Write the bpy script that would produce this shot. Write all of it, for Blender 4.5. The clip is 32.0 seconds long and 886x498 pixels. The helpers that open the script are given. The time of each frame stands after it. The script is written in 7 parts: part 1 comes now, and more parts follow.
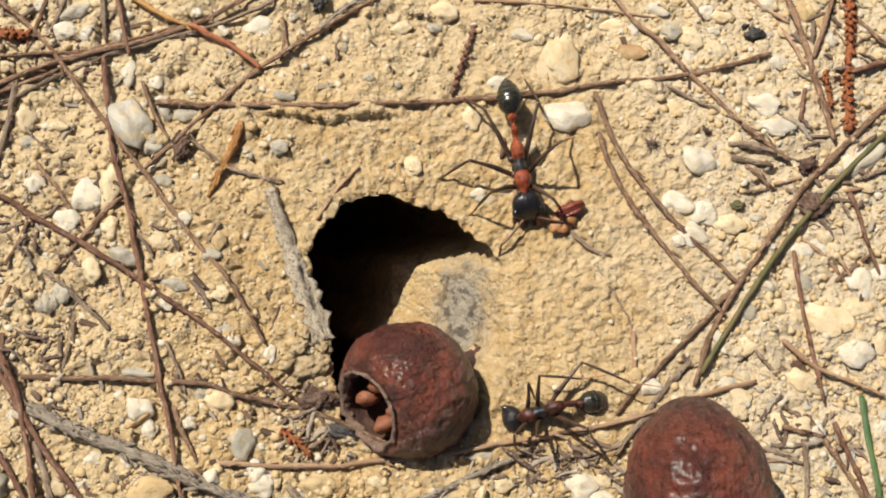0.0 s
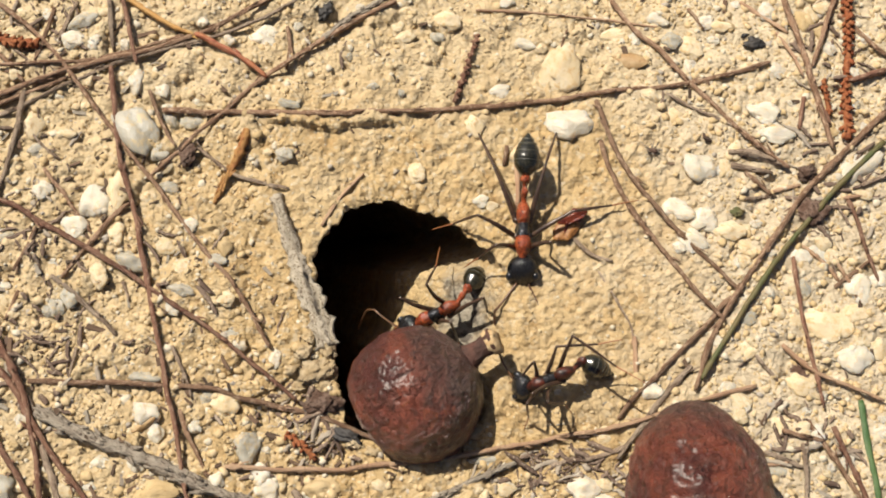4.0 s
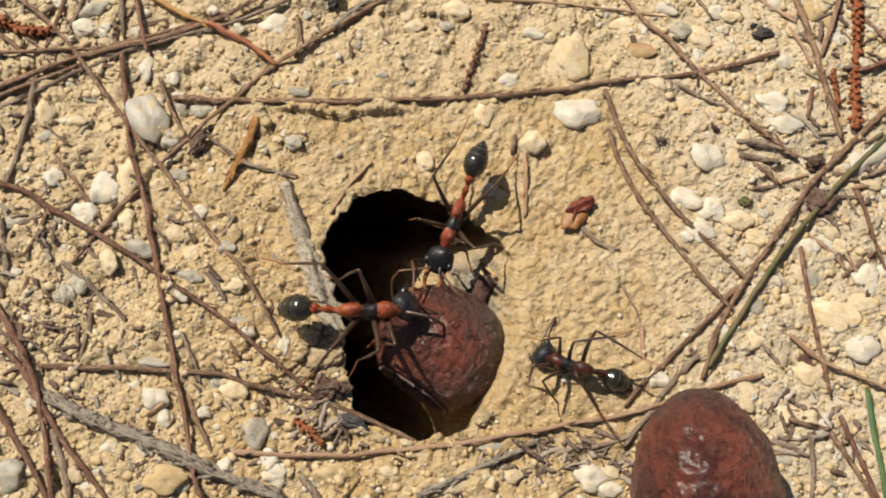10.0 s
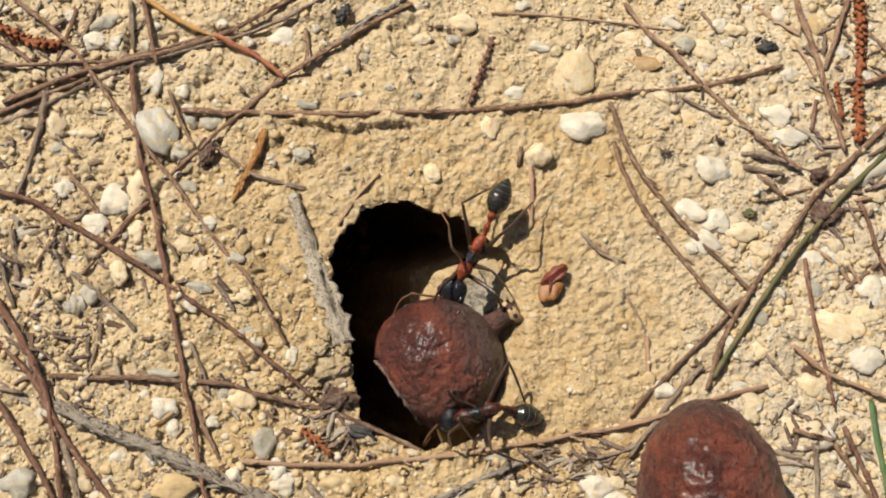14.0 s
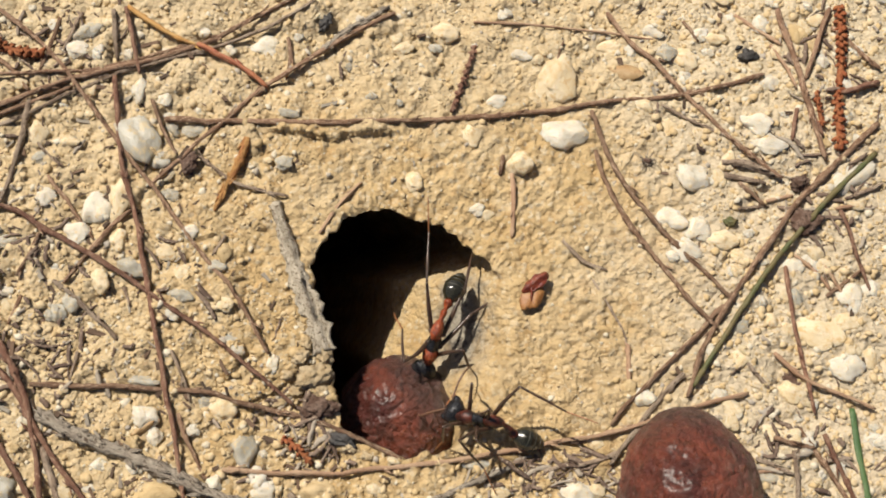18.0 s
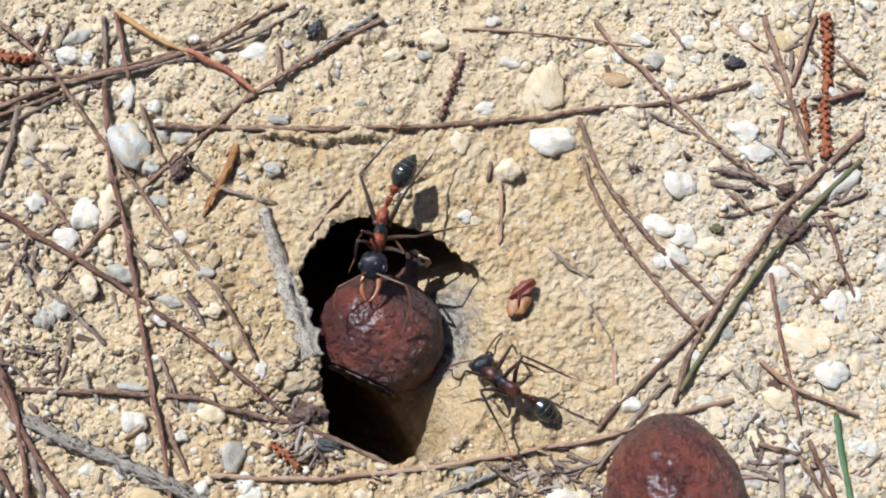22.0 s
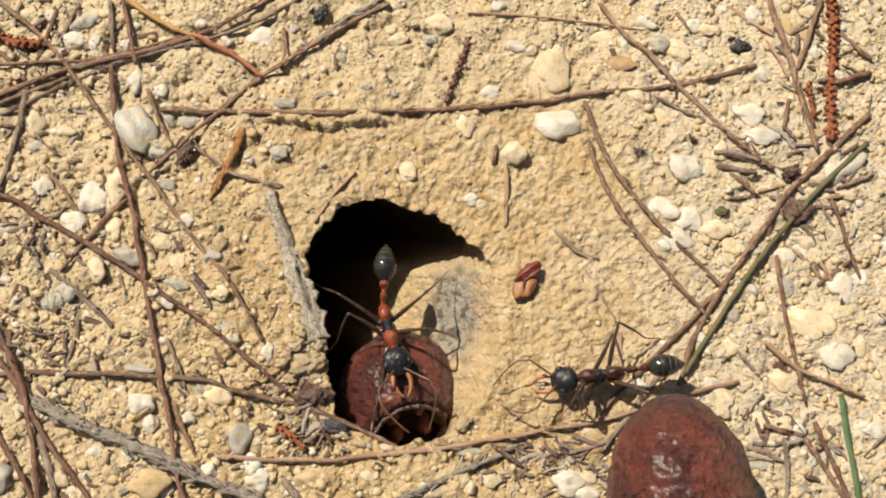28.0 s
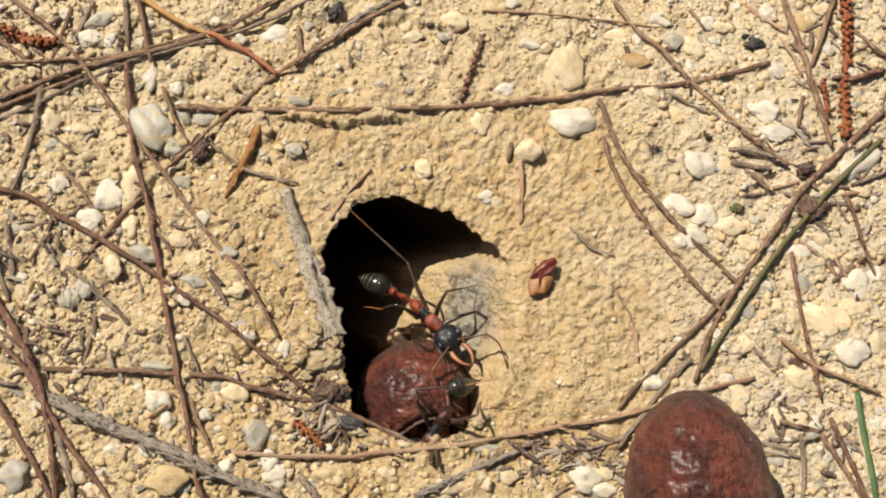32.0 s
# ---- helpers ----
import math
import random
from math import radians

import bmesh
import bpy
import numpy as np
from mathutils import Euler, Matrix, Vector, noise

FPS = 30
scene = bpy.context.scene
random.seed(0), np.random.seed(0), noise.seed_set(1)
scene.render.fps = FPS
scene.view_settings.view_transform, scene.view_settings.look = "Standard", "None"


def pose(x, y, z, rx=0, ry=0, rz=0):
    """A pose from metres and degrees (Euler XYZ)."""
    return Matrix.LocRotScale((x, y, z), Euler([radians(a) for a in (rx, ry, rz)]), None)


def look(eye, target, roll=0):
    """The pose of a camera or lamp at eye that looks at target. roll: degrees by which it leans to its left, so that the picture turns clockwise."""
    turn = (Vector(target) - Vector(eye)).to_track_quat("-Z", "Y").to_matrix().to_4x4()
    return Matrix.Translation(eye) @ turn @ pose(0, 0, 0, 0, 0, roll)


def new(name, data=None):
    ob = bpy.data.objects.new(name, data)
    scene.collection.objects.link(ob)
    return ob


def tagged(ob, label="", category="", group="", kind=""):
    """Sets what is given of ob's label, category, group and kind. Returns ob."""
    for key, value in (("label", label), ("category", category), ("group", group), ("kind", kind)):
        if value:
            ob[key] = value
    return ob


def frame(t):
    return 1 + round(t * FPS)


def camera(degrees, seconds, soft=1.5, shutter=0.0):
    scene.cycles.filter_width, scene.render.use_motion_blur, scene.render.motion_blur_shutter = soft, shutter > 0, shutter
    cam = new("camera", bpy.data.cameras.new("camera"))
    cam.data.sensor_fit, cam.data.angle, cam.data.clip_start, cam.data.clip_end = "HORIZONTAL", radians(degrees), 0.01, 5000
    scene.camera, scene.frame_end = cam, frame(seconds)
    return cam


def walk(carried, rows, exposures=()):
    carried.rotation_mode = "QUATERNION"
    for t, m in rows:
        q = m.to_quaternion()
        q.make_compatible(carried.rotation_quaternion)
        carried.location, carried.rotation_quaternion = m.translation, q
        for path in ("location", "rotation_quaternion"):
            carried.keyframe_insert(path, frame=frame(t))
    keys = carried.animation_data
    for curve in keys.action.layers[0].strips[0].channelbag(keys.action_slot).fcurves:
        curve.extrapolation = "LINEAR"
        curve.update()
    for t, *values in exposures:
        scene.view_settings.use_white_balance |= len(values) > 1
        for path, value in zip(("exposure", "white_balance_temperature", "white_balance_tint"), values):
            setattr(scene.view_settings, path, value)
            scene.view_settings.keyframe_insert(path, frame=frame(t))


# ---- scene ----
cam = camera(45, 32.0, soft=1.9)
PATH = [
    (0, pose(0.00179, -0.03557, 0.11894, 16.695, -0.132, -0.312)),
    (0.5, pose(0.00118, -0.03605, 0.11976, 16.902, 0.002, -0.265)),
    (1, pose(0.00140, -0.03572, 0.11982, 16.921, -0.158, -0.307)),
    (1.5, pose(0.00140, -0.03511, 0.12001, 16.684, -0.043, -0.200)),
    (2, pose(0.00161, -0.03532, 0.12009, 16.701, 0.014, -0.201)),
    (2.5, pose(0.00166, -0.03602, 0.11949, 16.829, -0.156, -0.230)),
    (3, pose(0.00205, -0.03620, 0.11939, 17.029, -0.149, -0.229)),
    (3.5, pose(0.00156, -0.03668, 0.11984, 17.372, -0.192, -0.284)),
    (5.5, pose(0.00118, -0.03648, 0.12030, 17.173, 0.252, -0.096)),
    (6, pose(0.00109, -0.03612, 0.12093, 17.097, 0.422, -0.000)),
    (6.5, pose(0.00022, -0.03796, 0.12000, 17.734, 0.221, -0.081)),
    (7, pose(0.00078, -0.03759, 0.11990, 17.079, 0.279, -0.032)),
    (7.5, pose(0.00105, -0.03775, 0.11962, 16.830, 0.363, 0.018)),
    (8, pose(0.00079, -0.03759, 0.11990, 16.912, 0.257, 0.012)),
    (8.5, pose(0.00042, -0.03749, 0.12012, 17.135, 0.066, -0.054)),
    (9, pose(0.00000, -0.03692, 0.12075, 17.000, -0.000, 0.000)),
    (9.5, pose(0.00098, -0.03728, 0.12032, 17.110, 0.183, 0.043)),
    (10, pose(0.00136, -0.03760, 0.12022, 17.092, 0.177, 0.096)),
    (10.5, pose(0.00113, -0.03714, 0.12062, 16.932, 0.120, 0.065)),
    (11, pose(0.00037, -0.03761, 0.12064, 17.415, 0.236, 0.043)),
    (11.5, pose(0.00031, -0.03714, 0.12123, 17.183, 0.281, 0.169)),
    (12, pose(0.00116, -0.03800, 0.12054, 17.395, 0.168, 0.081)),
    (12.5, pose(0.00136, -0.03804, 0.12003, 17.175, 0.101, 0.065)),
    (13, pose(0.00148, -0.03819, 0.12059, 17.355, 0.124, 0.106)),
    (13.5, pose(0.00112, -0.03731, 0.12134, 17.203, 0.323, 0.221)),
    (14, pose(0.00111, -0.03757, 0.12142, 17.531, 0.385, 0.238)),
    (14.5, pose(0.00188, -0.03760, 0.12131, 17.725, 0.177, 0.176)),
    (15, pose(0.00319, -0.03723, 0.12132, 17.752, 0.063, 0.172)),
    (15.5, pose(0.00356, -0.03734, 0.12167, 18.207, 0.077, 0.121)),
    (17.5, pose(0.00262, -0.03801, 0.12126, 18.145, 0.211, 0.109)),
    (18, pose(0.00282, -0.03793, 0.12145, 18.115, 0.190, 0.143)),
    (18.5, pose(0.00200, -0.03701, 0.12234, 17.780, 0.276, 0.207)),
    (19, pose(0.00191, -0.03785, 0.12224, 18.240, 0.185, 0.123)),
    (19.5, pose(0.00256, -0.03757, 0.12197, 17.805, 0.212, 0.186)),
    (20, pose(0.00278, -0.03842, 0.12146, 17.892, 0.180, 0.133)),
    (20.5, pose(0.00319, -0.03775, 0.12179, 17.744, 0.105, 0.171)),
    (21, pose(0.00416, -0.03693, 0.12233, 17.669, 0.124, 0.257)),
    (21.5, pose(0.00407, -0.03700, 0.12271, 17.945, -0.090, 0.166)),
    (22, pose(0.00367, -0.03722, 0.12234, 18.034, -0.097, 0.143)),
    (22.5, pose(0.00450, -0.03760, 0.12183, 18.018, -0.132, 0.101)),
    (23, pose(0.00466, -0.03777, 0.12219, 18.286, -0.052, 0.113)),
    (23.5, pose(0.00385, -0.03758, 0.12266, 18.445, 0.108, 0.194)),
    (24, pose(0.00415, -0.03658, 0.12354, 18.036, 0.284, 0.315)),
    (24.5, pose(0.00436, -0.03865, 0.12195, 18.784, 0.184, 0.157)),
    (26.5, pose(0.00432, -0.03799, 0.12290, 18.482, 0.333, 0.262)),
    (27, pose(0.00462, -0.03833, 0.12227, 18.100, 0.212, 0.247)),
    (27.5, pose(0.00433, -0.03852, 0.12200, 17.752, 0.123, 0.194)),
    (28, pose(0.00392, -0.03888, 0.12214, 17.849, 0.311, 0.221)),
    (28.5, pose(0.00261, -0.03823, 0.12275, 17.518, 0.399, 0.267)),
    (29, pose(0.00128, -0.03906, 0.12251, 17.672, 0.530, 0.246)),
    (29.5, pose(0.00174, -0.03966, 0.12179, 17.763, 0.387, 0.154)),
    (30, pose(0.00229, -0.03921, 0.12167, 17.525, 0.202, 0.126)),
    (30.5, pose(0.00285, -0.03911, 0.12204, 17.595, 0.288, 0.155)),
    (31, pose(0.00259, -0.03917, 0.12229, 17.843, 0.461, 0.218)),
    (31.5, pose(0.00190, -0.03886, 0.12259, 17.761, 0.363, 0.171)),
    (32, pose(0.00198, -0.03936, 0.12223, 17.877, 0.301, 0.152)),
]
walk(cam, PATH, [(0, 0.44, 6330, 10), (3.5, 0.49, 6330, 10), (6, 0.59, 6310, 10), (7, 0.53, 6330, 10), (8, 0.37, 6330, 10), (10, 0.30, 6300, 10), (12, 0.34, 6300, 10), (15, 0.38, 6230, 10), (19.5, 0.40, 6230, 10), (20.2, 0.41, 5740, 10), (21, 0.50, 5060, 11), (23.9, 0.58, 5020, 11), (24.5, 0.46, 6050, 10), (26, 0.45, 6330, 10), (32, 0.43, 6330, 10)])

# World, sun and exposure: bright midday sun from the upper left, clear sky
SUN_AZ, SUN_EL = 136.0, 54.0  # degrees from +x, above the ground
world = bpy.data.worlds.new("sky")
scene.world = world
world.use_nodes = True
wt = world.node_tree
sky = wt.nodes.new("ShaderNodeTexSky")
sky.sky_type, sky.sun_disc = "NISHITA", False
sky.air_density, sky.dust_density, sky.ozone_density = 0.6, 2.6, 0.2
sky.sun_elevation, sky.sun_rotation = radians(SUN_EL), radians(90 - SUN_AZ)
wt.links.new(sky.outputs[0], wt.nodes["Background"].inputs[0])
wt.nodes["Background"].inputs[1].default_value = 0.05
sun = new("sun", bpy.data.lights.new("sun", "SUN"))
sun.data.energy, sun.data.angle, sun.data.color = 5.0, radians(0.55), (1.0, 0.90, 0.75)
sx, sy = math.cos(radians(SUN_AZ)) * math.cos(radians(SUN_EL)), math.sin(radians(SUN_AZ)) * math.cos(radians(SUN_EL))
sun.matrix_world = look((sx, sy, math.sin(radians(SUN_EL))), (0, 0, 0))

MM = 0.001

# Plan in mm: z = 0 is the sand, x to the right, y away from the camera
HOLE = (-1.57, -8.82)  # middle of the burrow's mouth
MOUTH = [11.8, 12.2, 13.1, 13.0, 13.1, 14.4, 14.4, 16.0, 16.4, 15.6, 13.4, 11.5, 10.3, 9.6, 9.6, 11.6, 13.3, 13.7, 14.2, 13.9, 13.3, 12.5, 11.9, 11.7]  # its radius all round
RAMP = (-1.0, 0.40)  # how far the ramp into the burrow runs sideways for each mm down
APRON = (7.12, 2.88)
DARK_OVAL = (0.0130, -0.0135, 0.0)  # middle of a darker oval of sand beside the burrow
LITTER = [(18.65, -23.98, 5, 1.6, 70), (14.17, -25.84, 4, 1.2, 25), (-10.71, -21.48, 3.2, 1.6, 55), (-14.3, -18.62, 2.5, 1.5, 25), (41.62, -21.16, 4, 3, 40), (47.96, 7.88, 3, 3, 35), (52.32, 28.32, 4, 4, 40), (-48.46, 1.47, 3, 5, 45), (-43.7, -12.14, 4, 4, 40), (-47.2, 28.32, 6, 3, 40)]  # heaps of slivers: middle, spread, count
CRUST = (-18.32, -1.67, 16.96)
STAIN = (0.0043, -0.0059, -0.006)



# ---- materials ----
class Nodes:
    """A principled material and short ways to add nodes to it."""

    def __init__(self, name):
        self.mat = bpy.data.materials.new(name)
        self.mat.use_nodes = True
        self.tree = self.mat.node_tree
        self.out = self.tree.nodes["Principled BSDF"]

    def add(self, kind, **inputs):
        node = self.tree.nodes.new("ShaderNode" + kind)
        for key, value in inputs.items():
            self.put(node, key, value)
        return node

    def put(self, node, key, value):
        socket = node.inputs[int(key[1:]) if key[0] == "i" and key[1:].isdigit() else key.replace("_", " ")]
        if isinstance(value, bpy.types.NodeSocket):
            self.tree.links.new(value, socket)
        else:
            socket.default_value = value

    def noise(self, vec, size, detail=4.0, rough=0.55, warp=0.0):
        n = self.add("TexNoise", Vector=vec, Scale=1 / size, Detail=detail, Roughness=rough, Distortion=warp)
        return n.outputs["Fac"]

    def band(self, value, low, high):
        n = self.add("MapRange", Value=value, i1=low, i2=high)
        n.interpolation_type = "SMOOTHSTEP"
        return n.outputs[0]

    def mix(self, fac, a, b):
        n = self.add("Mix")
        n.data_type = "RGBA"
        for i, v in ((0, fac), (6, a), (7, b)):
            if isinstance(v, bpy.types.NodeSocket):
                self.tree.links.new(v, n.inputs[i])
            else:
                n.inputs[i].default_value = (*v, 1) if isinstance(v, tuple) else v
        return n.outputs[2]

    def math(self, op, a, b=0.0):
        n = self.add("Math", i0=a, i1=b)
        n.operation = op
        return n.outputs[0]

    def bump(self, height, distance, strength=1.0):
        n = self.add("Bump", Height=height, Distance=distance, Strength=strength)
        self.tree.links.new(n.outputs[0], self.out.inputs["Normal"])

    def place(self, world_space=False):
        """Coordinates in metres, shifted by each object's own random number."""
        if world_space:
            return self.add("NewGeometry").outputs["Position"]
        shift = self.math("MULTIPLY", self.add("ObjectInfo").outputs["Random"], 3.0)
        node = self.add("VectorMath", i0=self.add("TexCoord").outputs["Object"], i1=shift)
        return node.outputs[0]


def surface(name, c1, c2, c3, big, fine, rough, bump, spots=(0.55, 0.7), coat=0.0, spec=0.5, stretch=None, inner=0.0, vary=0.0, fibre=False):
    """Two tones in patches of size big (mm), a third in specks of size fine, and relief of depth bump (mm)."""
    n = Nodes(name)
    vec = n.place()
    if fibre:
        shift = n.math("MULTIPLY", n.add("ObjectInfo").outputs["Random"], 0.3)
        vec = n.add("VectorMath", i0=n.add("TexCoord").outputs["UV"], i1=shift).outputs[0]
        stretch = (1.0, 0.4, 1.0)
    if stretch:
        vec = n.add("VectorMath", i0=vec, i1=stretch)
        vec.operation = "MULTIPLY"
        vec = vec.outputs[0]
    a, b = n.noise(vec, big * MM), n.noise(vec, fine * MM, 5.0, 0.65)
    col = n.mix(n.band(a, 0.36, 0.64), c1, c2)
    col = n.mix(n.band(b, *spots), col, c3)
    if vary:
        tone = n.add("HueSaturation", Color=col, Value=n.math("MULTIPLY_ADD", n.add("ObjectInfo").outputs["Random"], vary))
        tone.inputs["Value"].links[0].from_node.inputs[2].default_value = 1 - vary / 2
        col = tone.outputs[0]
    n.put(n.out, "Base Color", col)
    n.put(n.out, "Roughness", n.math("MULTIPLY_ADD", b, 0.3))
    n.out.inputs["Roughness"].links[0].from_node.inputs[2].default_value = rough - 0.15
    n.out.inputs["Specular IOR Level"].default_value = spec
    n.out.inputs["Coat Weight"].default_value, n.out.inputs["Coat Roughness"].default_value = coat, 0.22
    if inner:
        n.out.inputs["Subsurface Weight"].default_value = inner
        n.out.inputs["Subsurface Radius"].default_value = (1.0, 0.85, 0.65)
        n.out.inputs["Subsurface Scale"].default_value = 0.001
    c = n.noise(vec, fine * 0.3 * MM, 3.0)
    n.bump(n.math("ADD", n.math("ADD", b, n.math("MULTIPLY", c, 0.45)), n.math("MULTIPLY", a, 0.6)), bump * MM)
    return n.mat


def sand_material():
    n = Nodes("sand")
    vec = n.place(True)
    broad, mid, small = n.noise(vec, 0.013, 3.0), n.noise(vec, 0.0022, 5.0, 0.6), n.noise(vec, 0.0006, 6.0, 0.7)
    grain = n.add("TexVoronoi", Vector=vec, Scale=1 / 0.00048, Randomness=1.0)
    tone = n.add("SeparateColor", i0=grain.outputs["Color"])
    col = n.mix(n.band(broad, 0.35, 0.65), (0.439, 0.313, 0.151), (0.482, 0.364, 0.2))
    col = n.mix(n.band(mid, 0.5, 0.72), col, (0.389, 0.256, 0.112))
    col = n.mix(n.math("MULTIPLY", n.band(tone.outputs[0], 0.75, 0.95), 0.4), col, (0.547, 0.504, 0.403))
    col = n.mix(n.math("MULTIPLY", n.band(tone.outputs[1], 0.93, 0.98), 0.35), col, (0.144, 0.094, 0.05))
    patch2 = n.noise(vec, 0.005, 3.0)
    col = n.mix(n.math("MULTIPLY", n.band(patch2, 0.5, 0.66), 0.55), col, (0.504, 0.4, 0.245))
    # paler, gravelly soil away from the trodden apron
    east = n.add("SeparateXYZ", Vector=vec)
    away = n.add("VectorMath", i0=vec)
    away.operation = "LENGTH"
    around = n.band(away.outputs["Value"], 0.16, 0.07)
    pale = n.band(n.math("ADD", east.outputs[0], n.math("MULTIPLY", broad, 0.024)), 0.030, 0.048)
    pale = n.math("MULTIPLY", pale, around)
    col = n.mix(n.math("MULTIPLY", pale, 0.8), col, (0.54, 0.461, 0.335))
    north = n.math("MULTIPLY", n.band(n.math("ADD", east.outputs[1], n.math("MULTIPLY", broad, 0.014)), 0.018, 0.034), around)
    col = n.mix(n.math("MULTIPLY", north, 0.5), col, (0.56, 0.465, 0.31))
    west = n.math("MULTIPLY", n.band(n.math("ADD", east.outputs[0], n.math("MULTIPLY", broad, 0.02)), -0.012, -0.030), around)
    col = n.mix(n.math("MULTIPLY", west, 0.5), col, (0.56, 0.455, 0.29))
    speck = n.noise(vec, 0.0010, 3.0, 0.6, 0.8)
    col = n.mix(n.math("MULTIPLY", n.band(speck, 0.66, 0.72), 0.55), col, (0.216, 0.137, 0.065))
    # darker yellow-brown oval beside the burrow
    way = n.add("VectorMath", i0=vec, i1=DARK_OVAL)
    way.operation = "SUBTRACT"
    oval = n.add("VectorMath", i0=way.outputs[0], i1=(55.0, 75.0, 0.0))
    oval.operation = "MULTIPLY"
    span = n.add("VectorMath", i0=oval.outputs[0])
    span.operation = "LENGTH"
    dark_part = n.band(n.math("ADD", span.outputs["Value"], n.math("MULTIPLY", n.math("SUBTRACT", patch2, 0.5), 1.4)), 1.15, 0.55)
    col = n.mix(n.math("MULTIPLY", dark_part, 0.28), col, (0.374, 0.263, 0.126))
    # grey clay stain in the mouth of the burrow
    off = n.add("VectorMath", i0=vec, i1=STAIN)
    off.operation = "SUBTRACT"
    flat = n.add("VectorMath", i0=off.outputs[0], i1=(230.0, 120.0, 60.0))
    flat.operation = "MULTIPLY"
    far = n.add("VectorMath", i0=flat.outputs[0])
    far.operation = "LENGTH"
    patch = n.math("MULTIPLY", n.band(n.math("ADD", far.outputs["Value"], n.math("MULTIPLY", n.noise(vec, 0.002), 1.2)), 1.75, 0.95), 0.9)
    col = n.mix(patch, col, n.mix(n.band(n.noise(vec, 0.0016), 0.5, 0.6), (0.259, 0.238, 0.194), (0.072, 0.068, 0.065)))
    n.put(n.out, "Base Color", col)
    n.out.inputs["Roughness"].default_value = 0.9
    n.out.inputs["Specular IOR Level"].default_value = 0.2
    warp = n.add("VectorMath", i0=vec, i1=n.add("VectorMath", i0=n.add("TexNoise", Vector=vec, Scale=900.0).outputs["Color"], i1=(0.0006, 0.0006, 0.0006)).outputs[0])
    warp.inputs[1].links[0].from_node.operation = "MULTIPLY"
    lumps = n.add("TexVoronoi", Vector=warp.outputs[0], Scale=1 / 0.0010, Randomness=1.0)
    round_lump = n.math("SUBTRACT", 1.0, lumps.outputs["Distance"])
    edge = n.math("SUBTRACT", 1.0, grain.outputs["Distance"])
    height = n.math("ADD", n.math("MULTIPLY", small, 1.0), n.math("ADD", n.math("MULTIPLY", edge, 0.45), n.math("MULTIPLY", round_lump, 0.5)))
    n.bump(height, 0.00042, 1.0)
    shade = n.add("SeparateColor", i0=lumps.outputs["Color"])
    tone2 = n.add("HueSaturation", Color=col, Value=n.math("MULTIPLY_ADD", shade.outputs[0], 0.22))
    tone2.inputs["Value"].links[0].from_node.inputs[2].default_value = 0.90
    n.put(n.out, "Base Color", tone2.outputs[0])
    return n.mat


def grain_material():
    n = Nodes("grains")
    tint = n.add("NewGeometry").outputs["Random Per Island"]
    col = n.mix(n.band(tint, 0.0, 0.75), (0.455, 0.335, 0.172), (0.51, 0.40, 0.24))
    col = n.mix(n.band(tint, 0.80, 0.83), col, (0.526, 0.475, 0.367))
    col = n.mix(n.band(tint, 0.965, 0.975), col, (0.331, 0.295, 0.245))
    vec = n.place(True)
    rub = n.noise(vec, 0.0005, 5.0)
    n.put(n.out, "Base Color", n.mix(n.math("MULTIPLY", n.band(rub, 0.5, 0.7), 0.5), col, (0.446, 0.353, 0.216)))
    n.out.inputs["Roughness"].default_value = 0.75
    n.out.inputs["Specular IOR Level"].default_value = 0.3
    n.bump(rub, 0.00015)
    return n.mat


GRAIN = grain_material()
QUARTZ = surface("white_quartz", (0.50, 0.455, 0.360), (0.60, 0.56, 0.47), (0.55, 0.44, 0.28), 0.8, 0.4, 0.5, 0.16, (0.50, 0.66), spec=0.4, inner=0.7, vary=0.2)
CREAM = surface("cream_stone", (0.524, 0.421, 0.260), (0.592, 0.501, 0.344), (0.491, 0.347, 0.176), 0.9, 0.4, 0.75, 0.16, (0.50, 0.66), spec=0.3, inner=0.4, vary=0.2)
GREY = surface("grey_quartz", (0.30, 0.28, 0.225), (0.375, 0.355, 0.295), (0.42, 0.335, 0.20), 0.7, 0.4, 0.42, 0.16, (0.50, 0.66), spec=0.45, inner=0.7, vary=0.2)
OCHRE = surface("ochre_stone", (0.403, 0.295, 0.148), (0.461, 0.353, 0.198), (0.324, 0.223, 0.101), 1.4, 0.5, 0.75, 0.2, (0.56, 0.7), spec=0.3, vary=0.15)
BROWN = surface("dry_needle", (0.160, 0.088, 0.050), (0.255, 0.158, 0.098), (0.385, 0.275, 0.185), 1.0, 0.3, 0.75, 0.32, (0.51, 0.63), spec=0.3, vary=0.4, fibre=True)
RUSSET = surface("russet_needle", (0.138, 0.060, 0.036), (0.22, 0.118, 0.074), (0.32, 0.215, 0.142), 1.0, 0.3, 0.7, 0.3, (0.53, 0.65), spec=0.35, vary=0.35, fibre=True)
GREYTWIG = surface("weathered_twig", (0.235, 0.172, 0.122), (0.373, 0.294, 0.218), (0.105, 0.066, 0.043), 0.8, 0.3, 0.88, 0.42, (0.54, 0.66), spec=0.2, vary=0.3, fibre=True)
TAN = surface("tan_needle", (0.313, 0.190, 0.114), (0.394, 0.268, 0.169), (0.198, 0.109, 0.062), 1.8, 0.28, 0.7, 0.18, (0.56, 0.71), spec=0.35, vary=0.2, fibre=True)
ORANGE = surface("orange_needle", (0.331, 0.122, 0.05), (0.259, 0.076, 0.043), (0.403, 0.245, 0.137), 1.6, 0.35, 0.6, 0.18, (0.55, 0.7), spec=0.4, fibre=True)
AMBER = surface("amber_needle", (0.403, 0.209, 0.054), (0.446, 0.281, 0.101), (0.274, 0.108, 0.043), 1.8, 0.35, 0.6, 0.18, (0.57, 0.71), spec=0.4, fibre=True)
